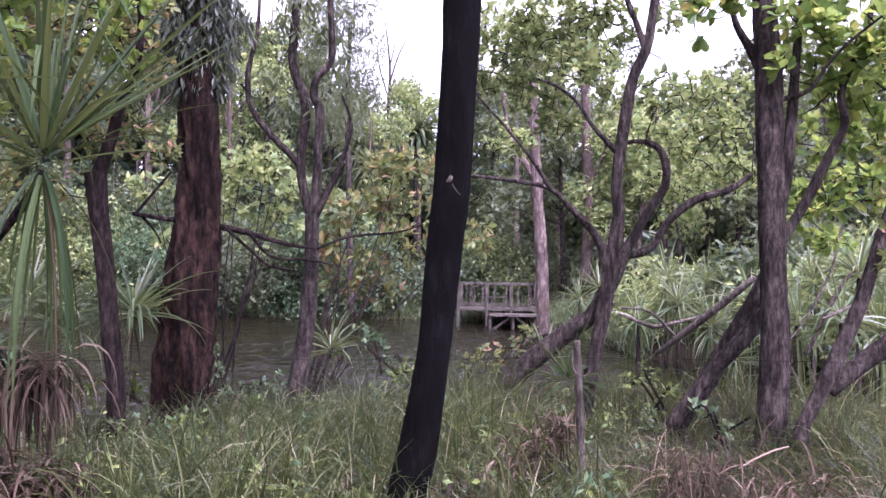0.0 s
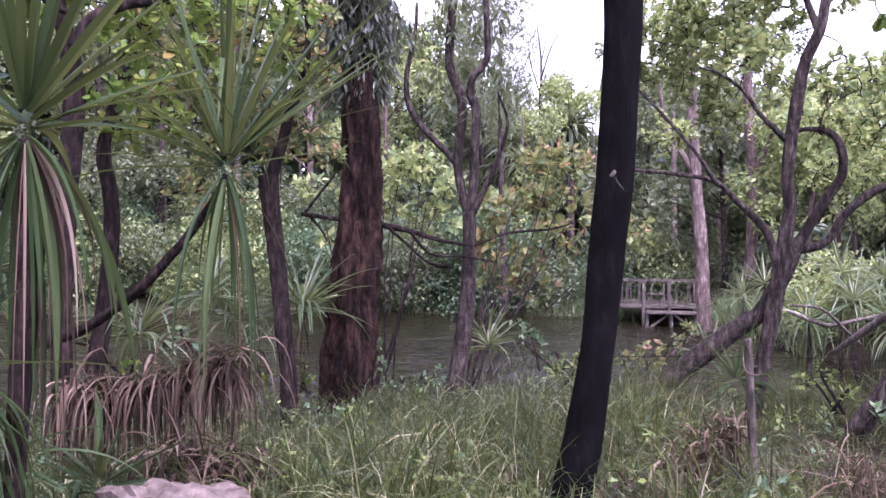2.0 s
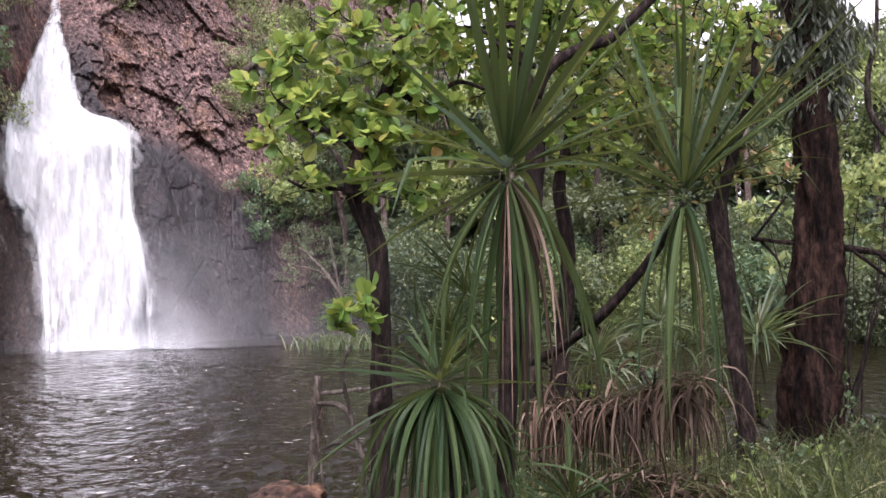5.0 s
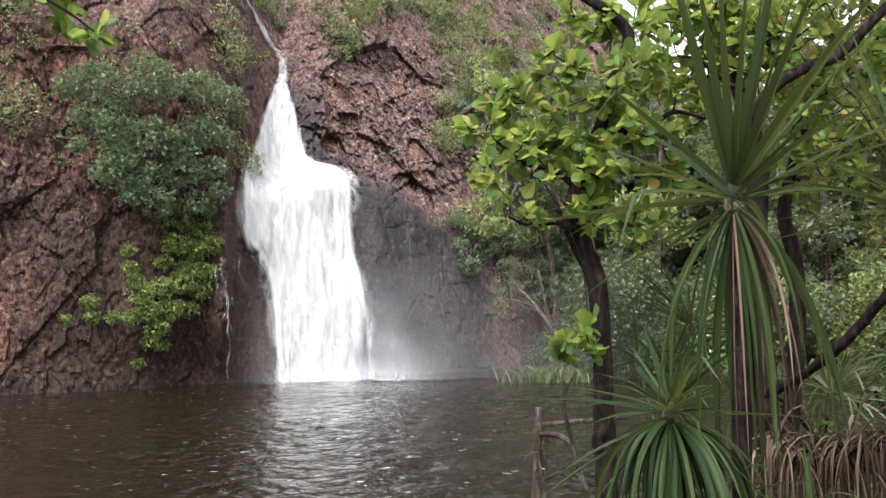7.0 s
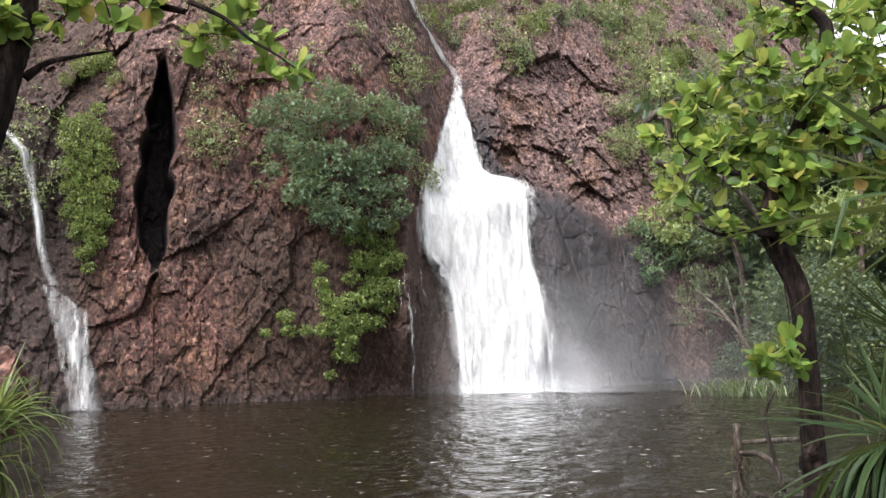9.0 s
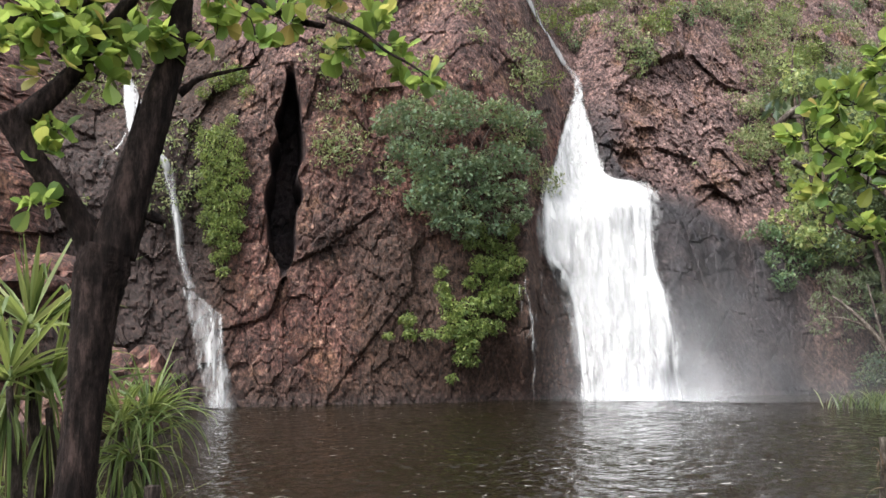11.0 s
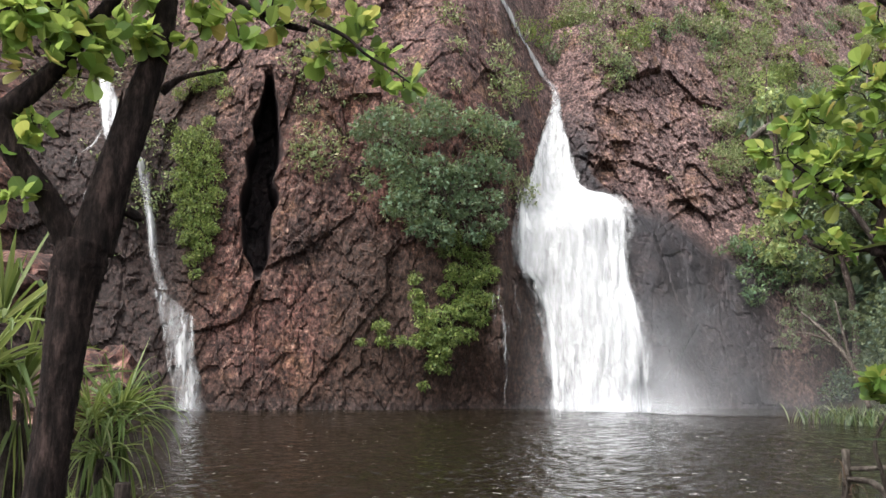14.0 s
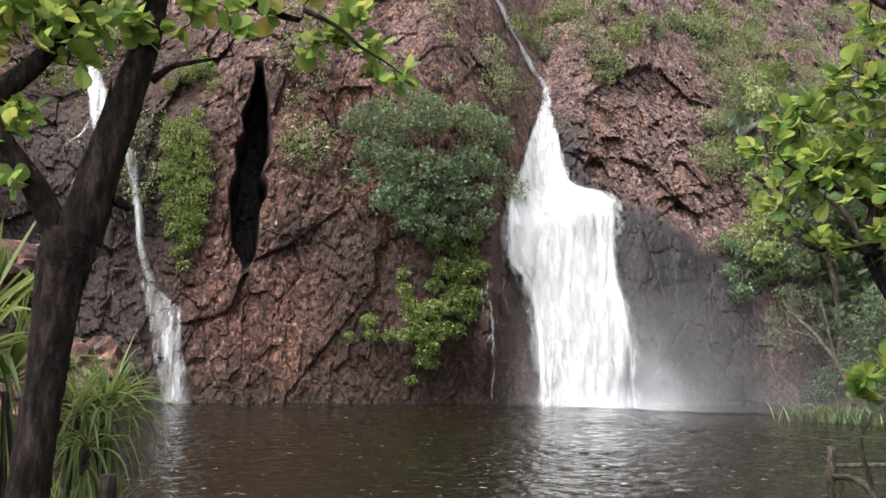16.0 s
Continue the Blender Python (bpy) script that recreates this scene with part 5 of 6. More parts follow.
for q, n in (((-6.38, -0.74, 1.86), 60), ((-6.39, -0.56, 1.90), 60), ((-6.20, -0.66, 1.68), 50)):
    pandanus("pandanus sedge arching over the water's edge", q, 0.52, n, SEDGE, 26, 3, [(q[0], q[1] - 0.05, ground_at(95, 6.1) - 0.1, 0.04), (q[0], q[1] - 0.03, q[2] - 0.3, 0.034), (*q, 0.03)], 0.026, low=0.1, droop=2.6)

# ---- dead fronds on the bank ----
def hanging(name, label, line, n, length, droop, width=0.03, flop=0.6):
    t = thing(name, label, "dead leaves")
    c = spline(line, 12)
    k = rng.integers(0, len(c), n)
    base = c[k, :3] + rng.normal(0, 1, (n, 3)) * c[k, 3:4]
    way = scatter(n) * np.array([1, 1, 0.6]) * flop + np.array([0, 0, 0.15])
    v, f = straps(base, way, length * rng.uniform(0.25, 1.3, n), width * rng.uniform(0.4, 1.5, n), droop * rng.uniform(0.3, 1.8, n), 7)
    nv, nf = len(v) // n, len(f) // n
    single = min(n, 110)
    for i in range(single):
        mesh_object("frond", v[i * nv:(i + 1) * nv], f[:nf], STRAP_DEAD, t, smooth=False)
    if n > single:
        tagged(mesh_object("frond_mass", v[single * nv:], f[:(n - single) * nf], STRAP_DEAD, t, smooth=False), kind="stuff")
    return t


hanging("dead_fronds", "curtain of withered brown pandanus leaves", [(-3.68, 5.05, 1.51, 0.040), (-3.40, 5.11, 1.54, 0.043), (-3.11, 5.16, 1.57, 0.047), (-2.80, 5.21, 1.66, 0.046), (-2.53, 5.23, 1.74, 0.049)], 760, 0.55, 9, 0.018, 0.8)
hanging("dead_fronds", "heap of dry brown pandanus leaves on the ground", [(-2.86, 4.85, 1.20, 0.072), (-2.64, 4.88, 1.14, 0.079), (-2.38, 4.93, 1.10, 0.071), (-2.23, 4.92, 1.03, 0.052)], 420, 0.4, 4, 0.02)
hanging("dead_fronds", "fallen dead pandanus crown with dark brown leaves", [(0.624, 5.65, 1.39, 0.045), (0.438, 5.48, 1.26, 0.054), (0.211, 5.30, 1.12, 0.059), (-0.003, 5.11, 1.03, 0.057), (-0.170, 4.92, 1.02, 0.039)], 520, 0.26, 7, 0.016)
hanging("dead_fronds", "mat of dry brown grass and fallen leaves", [(1.13, 5.14, 1.21, 0.09), (1.33, 4.93, 1.16, 0.1), (1.54, 4.70, 1.14, 0.1), (1.73, 4.45, 1.16, 0.1), (1.92, 4.20, 1.18, 0.1)], 520, 0.45, 4, 0.011)
hanging("dead_fronds", "dry brown litter under the black tree", [(-0.786, 4.98, 1.06, 0.033), (-0.460, 4.96, 1.04, 0.042), (-0.139, 4.92, 1.09, 0.048)], 160, 0.4, 5)

# ---- long grass ----
def sward(label, az0, az1, r0, r1, tufts, per, height, mat, seed):
    """Grass in tufts: the blades of one tuft spread and arch from a common foot."""
    g = np.random.default_rng(seed)
    az, r = g.uniform(az0, az1, tufts), np.sqrt(g.uniform(r0 ** 2, r1 ** 2, tufts))
    r = np.minimum(r, ring(az, BANK) + 0.4 * g.random(tufts))
    free = ~((az > 21) & (r < 5.3))
    az, r = az[free], r[free]
    x, y = HERE[0] - np.sin(np.radians(az)) * r, HERE[1] + np.cos(np.radians(az)) * r
    q = np.stack([x, y, 0 * x], -1)
    lean = np.stack([soft_noise(q * 0.8, 3), soft_noise(q * 0.8 + 9, 4), 0 * x], -1) * 0.55 + np.concatenate([g.normal(0, 0.22, (len(x), 2)), np.zeros((len(x), 1))], 1)
    tall = height * np.clip(0.8 + 0.6 * soft_noise(q * 0.6, 6), 0.4, 1.35) * g.uniform(0.6, 1.25, len(x))
    n = len(x) * per
    rep_i = np.repeat(np.arange(len(x)), per)
    base = np.stack([x, y, ground_height(az, r) - 0.04], -1)[rep_i] + g.normal(0, 1, (n, 3)) * np.array([0.06, 0.06, 0])
    way = lean[rep_i] + g.normal(0, 0.34, (n, 3)) * np.array([1, 1, 0.2]) + np.array([0, 0, 1.0])
    v, f = straps(base, way, tall[rep_i] * g.uniform(0.4, 1.15, n), g.uniform(0.005, 0.014, n), g.uniform(0.8, 4.2, n), 5, False)
    return tagged(mesh_object("grass", v, f, mat, smooth=False), label, "grass", kind="stuff")


sward("long green grass growing thickly on the bank", -15, 36, 4.2, 11.2, 900, 32, 0.7, GRASS, 21)
sward("long green grass among dry stalks on the bank", -34, -13, 5.0, 11.2, 300, 30, 0.7, GRASS, 24)
sward("dry brown grass matted on the bank", -34, -4, 4.6, 10, 360, 26, 0.55, DRY, 25)
sward("long green grass growing thickly on the bank", -14, 20, 4.2, 8.5, 380, 30, 0.55, GRASS, 22)
sward("dry brown grass matted on the bank", -14, 34, 4.4, 10.5, 170, 22, 0.5, DRY, 27)
gw = np.random.default_rng(77)
weeds = []
for _ in range(150):
    a_w, r_w = gw.uniform(-15, 35), 4.5 + 6.3 * gw.random()
    if a_w > 21 and r_w < 5.3 or r_w > float(ring(a_w, BANK)):
        continue
    weeds.append((*polar(a_w, r_w)[:2], float(ground_at(a_w, r_w)) + gw.uniform(0.05, 0.32), gw.uniform(0.08, 0.2)))
for k_w, (m_w, text) in enumerate(((LEAF_FERN, "low olive leafy weeds among the grass"), (LEAF_SHRUB, "low dark green leafy weeds among the grass"))):
    tagged(foliage("weeds", weeds[k_w::2], 1100, 0.06, m_w, None, 0.5, 0.1, 0.35), text, "weeds", kind="stuff")
sward("sparse green grass among the dead leaves", 20, 34, 5.4, 8.4, 120, 24, 0.6, GRASS, 26)
sward("tall green grass under the sedge at the water", 87, 100, 5.2, 6.9, 150, 24, 0.95, SEDGE, 28)
sward("pale bank grass beside the forked tree", 84, 112, 3.6, 7.5, 320, 24, 0.6, SEDGE, 23)

g2 = np.random.default_rng(31)
az_f = g2.uniform(-14, 44, 15000)
r_f = ring(az_f, FAR) + g2.uniform(-0.6, 3.5, 15000)
x_f, y_f = HERE[0] - np.sin(np.radians(az_f)) * r_f, HERE[1] + np.cos(np.radians(az_f)) * r_f
patch = soft_noise(np.stack([x_f * 0.3, y_f * 0.3, 0 * x_f], -1), 9) > -0.55
v, f = straps(np.stack([x_f, y_f, ground_height(az_f, r_f) - 0.1], -1)[patch], (g2.normal(0, 0.35, (15000, 3)) + np.array([0, 0, 1.0]))[patch], g2.uniform(0.4, 1.0, 15000)[patch], 0.035, 1.5, 3, False)
tagged(mesh_object("shore_grass", v, f, STRAP_LIGHT, smooth=False), "pale yellow-green grass along the far shore", "grass", kind="stuff")

# ---- logs, posts and wire ----
log_a = thing("log", "grey weathered log lying in the shallow water", "log")
limb("trunk", [(*(4.76, 24.61, 0.000)[:2], 0.02, 0.10), (*(5.94, 25.09, 0.000)[:2], 0.08, 0.16), (*(6.61, 24.20, 0.000)[:2], 0.05, 0.13)], BARK_WHITE, log_a, 10, 0.08)
log_b = thing("log", "pale bare log leaning from the bank into the water", "log")
limb("trunk", [(4.01, 16.58, 0.723, 0.051), (4.38, 16.14, 1.15, 0.073), (4.86, 15.65, 1.66, 0.071), (5.34, 15.13, 2.23, 0.064)], BARK_WHITE, log_b, 10, 0.06)
snag = thing("driftwood", "tangle of grey dead branches above the water", "driftwood")
for q in ([(3.27, 16.76, 1.47, 0.028), (3.70, 16.92, 1.30, 0.046), (4.08, 17.08, 1.20, 0.047), (4.57, 17.21, 1.29, 0.036), (5.06, 17.33, 1.40, 0.024)], [(3.32, 16.75, 1.59, 0.023), (3.89, 16.79, 1.51, 0.034), (4.35, 16.84, 1.09, 0.035), (4.61, 16.94, 0.861, 0.023)], [(4.53, 11.14, 1.27, 0.032), (4.72, 11.06, 1.72, 0.036), (4.87, 10.99, 2.09, 0.032), (5.04, 10.91, 2.38, 0.020)], [(4.31, 10.15, 1.81, 0.026), (4.77, 10.48, 1.93, 0.023), (5.22, 10.82, 2.03, 0.020)], [(3.56, 9.38, 1.57, 0.020), (3.83, 9.45, 1.88, 0.017), (4.11, 9.51, 2.38, 0.017), (4.28, 9.61, 2.89, 0.014)], [(0.582, 10.09, 1.30, 0.033), (0.843, 10.06, 1.54, 0.033), (1.14, 10.03, 1.64, 0.027), (1.43, 9.98, 1.85, 0.020)]):
    limb("branch", q, BARK_WHITE, snag, 7, 0.1)
stake = thing("stake", "weathered grey wooden fence stake with twine", "stake")
stake_post = limb("post", [(0.702, 5.44, 0.671, 0.025), (0.680, 5.42, 1.03, 0.025), (0.659, 5.40, 1.46, 0.025), (0.638, 5.37, 1.81, 0.025), (0.629, 5.35, 1.94, 0.023)], BARK_WHITE, stake, 10, 0.05)
limb("twine", [(0.599, 5.35, 1.89, 0.004), (0.605, 5.34, 1.78, 0.005), (0.630, 5.32, 1.74, 0.005), (0.676, 5.30, 1.73, 0.005), (0.694, 5.29, 1.76, 0.004)], BARK_PALE, stake_post, 5, 0.05)
wire = thing("fence_wire", "thin slack wire strung along the bank", "wire")
limb("strand", [(-2.95, 5.00, 1.81, 0.002), (-1.64, 5.47, 1.78, 0.002), (-0.506, 5.59, 1.78, 0.002), (0.652, 5.47, 1.82, 0.002), (1.84, 5.07, 1.86, 0.002), (2.43, 4.71, 1.89, 0.002)], BARK_DARK, wire, 4, 0)
posts = thing("broken_fence", "old wooden post with bent grey driftwood sticks", "fence")
limb("post", [(-6.02, 5.09, 0.597, 0.041), (-6.01, 5.11, 0.986, 0.046), (-5.99, 5.13, 1.38, 0.041), (-5.99, 5.13, 1.62, 0.038)], BARK_WHITE, posts, 10, 0.06)
for q in ([(-5.98, 5.14, 1.46, 0.020), (-5.71, 5.28, 1.50, 0.023), (-5.43, 5.41, 1.53, 0.020), (-5.19, 5.50, 1.58, 0.012)], [(-5.91, 5.07, 1.39, 0.023), (-5.75, 5.13, 1.39, 0.027), (-5.62, 5.16, 1.31, 0.030), (-5.53, 5.14, 1.13, 0.027), (-5.43, 5.14, 0.951, 0.022)], [(-6.01, 5.11, 0.937, 0.020), (-5.83, 5.20, 1.04, 0.020), (-5.68, 5.26, 0.998, 0.018), (-5.50, 5.35, 0.956, 0.012)], [(-5.93, 5.05, 1.29, 0.013), (-5.89, 5.04, 1.11, 0.015), (-5.84, 5.05, 0.775, 0.012), (-5.80, 5.05, 0.543, 0.012)], [(-5.48, 5.09, 1.14, 0.027), (-5.48, 4.99, 1.48, 0.021), (-5.46, 4.91, 1.72, 0.017), (-5.35, 4.93, 1.95, 0.012)]):
    limb("stick", q, BARK_WHITE, posts, 8, 0.08)
hanging("dry_debris", "dry brown grass snagged on the old fence post", [(-5.96, 5.09, 1.43, 0.020), (-5.93, 5.10, 1.29, 0.023), (-5.94, 5.06, 1.05, 0.025), (-5.94, 5.04, 0.812, 0.025)], 60, 0.22, 6, 0.01)
burl = limb("burl", [(-4.65, 4.50, 1.37, 0.021), (-4.67, 4.48, 1.49, 0.071), (-4.63, 4.51, 1.59, 0.075), (-4.61, 4.54, 1.71, 0.029)], BARK_DARK, c_tree, 12, 0.15, label="dark swollen burl")
stump = thing("stump", "short cut wooden stump by the water", "stump")
limb("post", [(-5.48, -0.494, 1.39, 0.049), (-5.48, -0.500, 1.54, 0.047), (-5.48, -0.501, 1.63, 0.045)], BARK_GREY, stump, 12, 0.05)


def boulder(label, c, size, mat=None, seed=0, name="rock"):
    bm = bmesh.new()
    bmesh.ops.create_icosphere(bm, subdivisions=4, radius=1.0)
    p = np.array([v.co for v in bm.verts])
    a, _ = facets(p * 1.3 + seed * 3.1, 1.2, seed)
    p = p * (1 + 0.35 * a[:, None] + 0.08 * layered(p * 3 + seed, 3)[:, None]) * np.array(size) + np.array(c)
    for v, q in zip(bm.verts, p):
        v.co = q
    me = bpy.data.meshes.new(name)
    bm.to_mesh(me)
    bm.free()
    me.materials.append(mat or ROCK)
    return tagged(new(name, me), label, "rock")


boulder("flat pale grey-brown rock slab half buried in the bank", (-2.37, 4.09, 1.06), (0.40, 0.28, 0.2), SLAB, seed=3)
boulder("small orange rock at the water's edge", (-6.01, 4.79, 0.583), (0.3, 0.3, 0.16), seed=4)
boulder("reddish boulder at the edge of the pool", (-17.25, -1.50, 1.60), (0.9, 0.9, 0.75), seed=5)
boulder("reddish boulder at the edge of the pool", (-20.20, -2.28, 1.11), (1.3, 1.2, 0.8), seed=6)
boulder("broad pink rock ledge above the pool", (-24.06, -3.68, 3.99), (2.2, 1.6, 0.9), seed=7)

# ---- viewing deck across the pool ----
def beam(name, a, b, w, h, mat, parent):
    """A squared timber from a to b."""
    a, b = np.array(a, float), np.array(b, float)
    d = unit(b - a)
    s = unit(np.cross(d, np.array([0, 0, 1.0]) if abs(d[2]) < 0.9 else np.array([1.0, 0, 0])))
    u = np.cross(s, d)
    v = np.array([q + s * i * w / 2 + u * j * h / 2 for q in (a, b) for i, j in ((-1, -1), (1, -1), (1, 1), (-1, 1))])
    return mesh_object(name, v, [[3, 2, 1, 0], [4, 5, 6, 7], [0, 1, 5, 4], [1, 2, 6, 5], [2, 3, 7, 6], [3, 0, 4, 7]], mat, parent, smooth=False)


deck = thing("viewing_deck", "grey timber viewing deck with slatted railing over the pool", "deck")
AX = unit(np.array((3.45, 32.91, 1.67)) - np.array((0.428, 33.11, 1.62)))
AX[2] = 0
IN = np.array([-AX[1], AX[0], 0])
O = np.array((0.428, 33.11, 1.62))
O[2] = 0


def on_deck(u, v, z):
    return O + AX * u + IN * v + np.array([0, 0, z])


for i in range(14):
    beam("plank", on_deck(-0.05, 0.07 + i * 0.15, 0.62), on_deck(3.1, 0.07 + i * 0.15, 0.62), 0.14, 0.04, PLANK, deck)
for i in range(10):
    beam("plank", on_deck(1.2, -1.5 + i * 0.15, 0.5), on_deck(3.0, -1.5 + i * 0.15, 0.5), 0.14, 0.05, PLANK, deck)
for u in (0.0, 1.1, 2.05, 3.05):
    beam("post", on_deck(u, 0, -0.8), on_deck(u, 0, 1.62), 0.1, 0.1, PLANK, deck)
    beam("post", on_deck(u, 2.0, -0.8), on_deck(u, 2.0, 1.62), 0.1, 0.1, PLANK, deck)
for u, v in ((1.25, -1.4), (2.95, -1.4), (2.1, -1.4)):
    beam("post", on_deck(u, v, -0.8), on_deck(u, v, 0.46), 0.1, 0.1, PLANK, deck)
for v in (0.0, 2.0):
    railing = beam("railing", on_deck(-0.1, v, 1.64), on_deck(3.15, v, 1.64), 0.12, 0.05, PLANK, deck)
    beam("rail", on_deck(0, v, 0.78), on_deck(3.05, v, 0.78), 0.05, 0.06, PLANK, railing)
    for i in range(1, 20):
        if i % 3 == 0 or v == 0 and i < 5:
            beam("baluster", on_deck(i * 0.155, v, 0.78), on_deck(i * 0.155, v, 1.62), 0.035, 0.035, PLANK, railing)
beam("brace", on_deck(1.25, -1.4, -0.1), on_deck(2.0, -1.4, 0.45), 0.06, 0.08, PLANK, deck)
beam("brace", on_deck(2.95, -1.4, -0.1), on_deck(2.2, -1.4, 0.45), 0.06, 0.08, PLANK, deck)
bench = thing("bench", "plain grey timber bench on the deck", "bench")
beam("seat", on_deck(1.2, 1.2, 1.08), on_deck(1.9, 1.2, 1.08), 0.3, 0.05, PLANK, bench)
beam("leg", on_deck(1.28, 1.2, 0.64), on_deck(1.28, 1.2, 1.06), 0.2, 0.06, PLANK, bench)
beam("leg", on_deck(1.82, 1.2, 0.64), on_deck(1.82, 1.2, 1.06), 0.2, 0.06, PLANK, bench)

# ---- the forest across the pool ----
pale_a = tree("tall pale pink paperbark trunk beside the deck", "tree", [(3.26, 28.91, 0.086, 0.272), (3.21, 28.91, 1.05, 0.252), (3.15, 28.92, 2.78, 0.233), (2.97, 28.94, 5.10, 0.214), (2.86, 28.95, 7.23, 0.194), (2.74, 28.97, 9.18, 0.155), (2.76, 28.96, 11.13, 0.117)], [[(3.01, 28.94, 5.10, 0.117), (2.48, 28.99, 6.07, 0.097), (1.99, 29.03, 7.04, 0.078), (1.78, 29.05, 8.40, 0.058)]], BARK_PALE, 10)
foliage("crown", [(2.73, 28.97, 10.35, 1.17), (1.97, 29.03, 8.99, 0.971), (3.50, 28.88, 9.36, 0.971), (2.71, 28.97, 11.91, 1.36)], 60, 0.3, LEAF_PALE, pale_a)
pale_b = tree("pale pink paperbark trunk in the far forest", "tree", [(5.46, 33.64, 1.74, 0.250), (5.50, 33.63, 2.30, 0.239), (5.57, 33.62, 4.44, 0.228), (5.50, 33.63, 6.69, 0.228), (5.37, 33.66, 9.63, 0.182), (5.34, 33.66, 12.57, 0.137)], [[(5.56, 33.62, 5.56, 0.114), (6.15, 33.52, 6.91, 0.091), (6.57, 33.43, 8.47, 0.068)]], BARK_PALE, 10)
foliage("crown", [(5.46, 33.64, 10.98, 1.37), (4.60, 33.78, 9.64, 1.14), (6.34, 33.48, 9.83, 1.14), (5.44, 33.64, 13.02, 1.59)], 50, 0.32, LEAF_PALE, pale_b)


def forest_tree(az, r, height, mat, spread, label, trunk_mat):
    z0 = ground_at(az, r)
    t = thing("tree", label, "tree", "trees of the far bank")
    x, y = polar(az, r)[:2]
    lean_x, lean_y = rng.normal(0, 0.05, 2) * height
    w = 0.05 + height * 0.009
    limb("trunk", [(x, y, z0 - 0.2, w * 1.3), (x + lean_x * 0.3, y, z0 + height * 0.35, w), (x + lean_x, y + lean_y, z0 + height * 0.8, w * 0.5), (x + lean_x, y + lean_y, z0 + height, 0.03)], trunk_mat, t, 7, 0.06, per=3)
    clumps = []
    for _ in range(11):
        h = rng.uniform(0.3, 1.0)
        a, q = rng.uniform(0, 6.28), spread * rng.uniform(0.2, 1.0) * (1.25 - 0.6 * h)
        clumps.append((x + lean_x * h + math.cos(a) * q, y + lean_y * h + math.sin(a) * q, z0 + height * h, spread * rng.uniform(0.3, 0.6)))
        limb("limb", [(x + lean_x * h * 0.8, y + lean_y * h * 0.8, z0 + height * h * 0.8, w * 0.35), (*clumps[-1][:3], 0.015)], trunk_mat, t, 5, 0.05, per=2)
    foliage("crown", clumps, 420, 0.26, mat, t, 0.5, -0.2, 0.42)


spots = [(a, r) for r in (39, 45, 52) for a in np.arange(-36, 52, 4.0)]
for a, r in spots:
    a, r = a + rng.normal(0, 1.2), r + rng.normal(0, 1.5)
    if a < -9:
        r -= min(14, (-9 - a) * 0.9)
    r = max(r, float(ring(a, FAR)) + 2.5)
    top = np.interp(a, [-36, -22, -15, -12, -7, 0, 2, 5, 7, 10, 16, 30, 50], [13, 12, 12, 13, 13.5, 12, 10, 10, 12.5, 14, 16, 16, 16]) * rng.uniform(0.75, 1.05) * (r / 45)
    mat, kind, tr = ((LEAF_FOREST, "dark green forest tree", BARK_GREY), (LEAF_PALE, "yellow-green forest tree with a pale trunk", BARK_PALE), (LEAF_GREY, "grey-green feathery forest tree", BARK_GREY), (LEAF_FOREST, "dark green forest tree with a pale slim trunk", BARK_PALE))[rng.integers(0, 4)]
    forest_tree(a, r, top, mat, rng.uniform(1.6, 2.6), kind, tr)

for i in range(92):
    a = rng.uniform(-36, 52) if i < 46 else rng.uniform(4, 41)
    r = float(ring(a, FAR)) + rng.uniform(0.8, 5)
    if abs(a + 3.5) < 4 and r < 37:
        r = 38
    h = rng.uniform(0.8, 2.6) if i < 46 else rng.uniform(1.8, 4.6)
    x, y, _ = polar(a, r)
    z = ground_at(a, r)
    t = thing("shrub", ("dense dark green shrub on the far shore", "yellow-green shrub on the far shore")[i % 2], "shrub", "shrubs of the far shore")
    limb("stem", [(x, y, z - 0.2, 0.06), (x, y, z + h * 0.6, 0.03)], BARK_GREY, t, 5, 0.1, per=2)
    foliage("crown", [(x + rng.normal(0, 0.7), y + rng.normal(0, 0.7), z + h * rng.uniform(0.2, 0.9), h * rng.uniform(0.4, 0.7)) for _ in range(7)], 420, 0.2, (LEAF_FOREST, LEAF_PALE, LEAF_FOREST, LEAF_GREY, LEAF_SHRUB, LEAF_GREY)[i % (4 if i < 46 else 6)], t, 0.5)


def wood_mass():
    """The deep wood behind, too far and dense to tell its trees apart."""
    cl = []
    for _ in range(350):
        a = rng.uniform(-42, 52)
        r = rng.uniform(50, 66) - (10 if a < -14 else 0)
        top = np.interp(a, [-42, -22, -16, -12, -7, 0, 2, 5, 7, 10, 16, 30, 50], [15, 14, 13.5, 14, 15, 13.5, 12, 12, 15, 17, 19, 19, 19])
        cl.append((*polar(a, r)[:2], rng.uniform(0.5, top * 0.93), rng.uniform(1.3, 2.4)))
    for _ in range(430):
        a = rng.uniform(-42, 50) if len(cl) < 640 else rng.uniform(8, 40)
        r = rng.uniform(54, 66) - (10 if a < -14 else 0)
        cl.append((*polar(a, r)[:2], rng.uniform(0.6, 7.5), rng.uniform(1.4, 2.2)))
    for _ in range(180):
        a = rng.uniform(-12, 34)
        cl.append((*polar(a, rng.uniform(47, 54))[:2], rng.uniform(0.6, 9 if a < 9 else 12), rng.uniform(1.4, 2.2)))
    for _ in range(170):
        a = rng.uniform(22, 52)
        cl.append((*polar(a, rng.uniform(47, 56))[:2], rng.uniform(0.6, 13), rng.uniform(1.5, 2.3)))
    ob = foliage("far_woods", cl, 125, 0.72, LEAF_FOREST, None, 0.55, -0.2, 0.5)
    return tagged(ob, "dense dark green woods beyond the pool", "woods", kind="stuff")


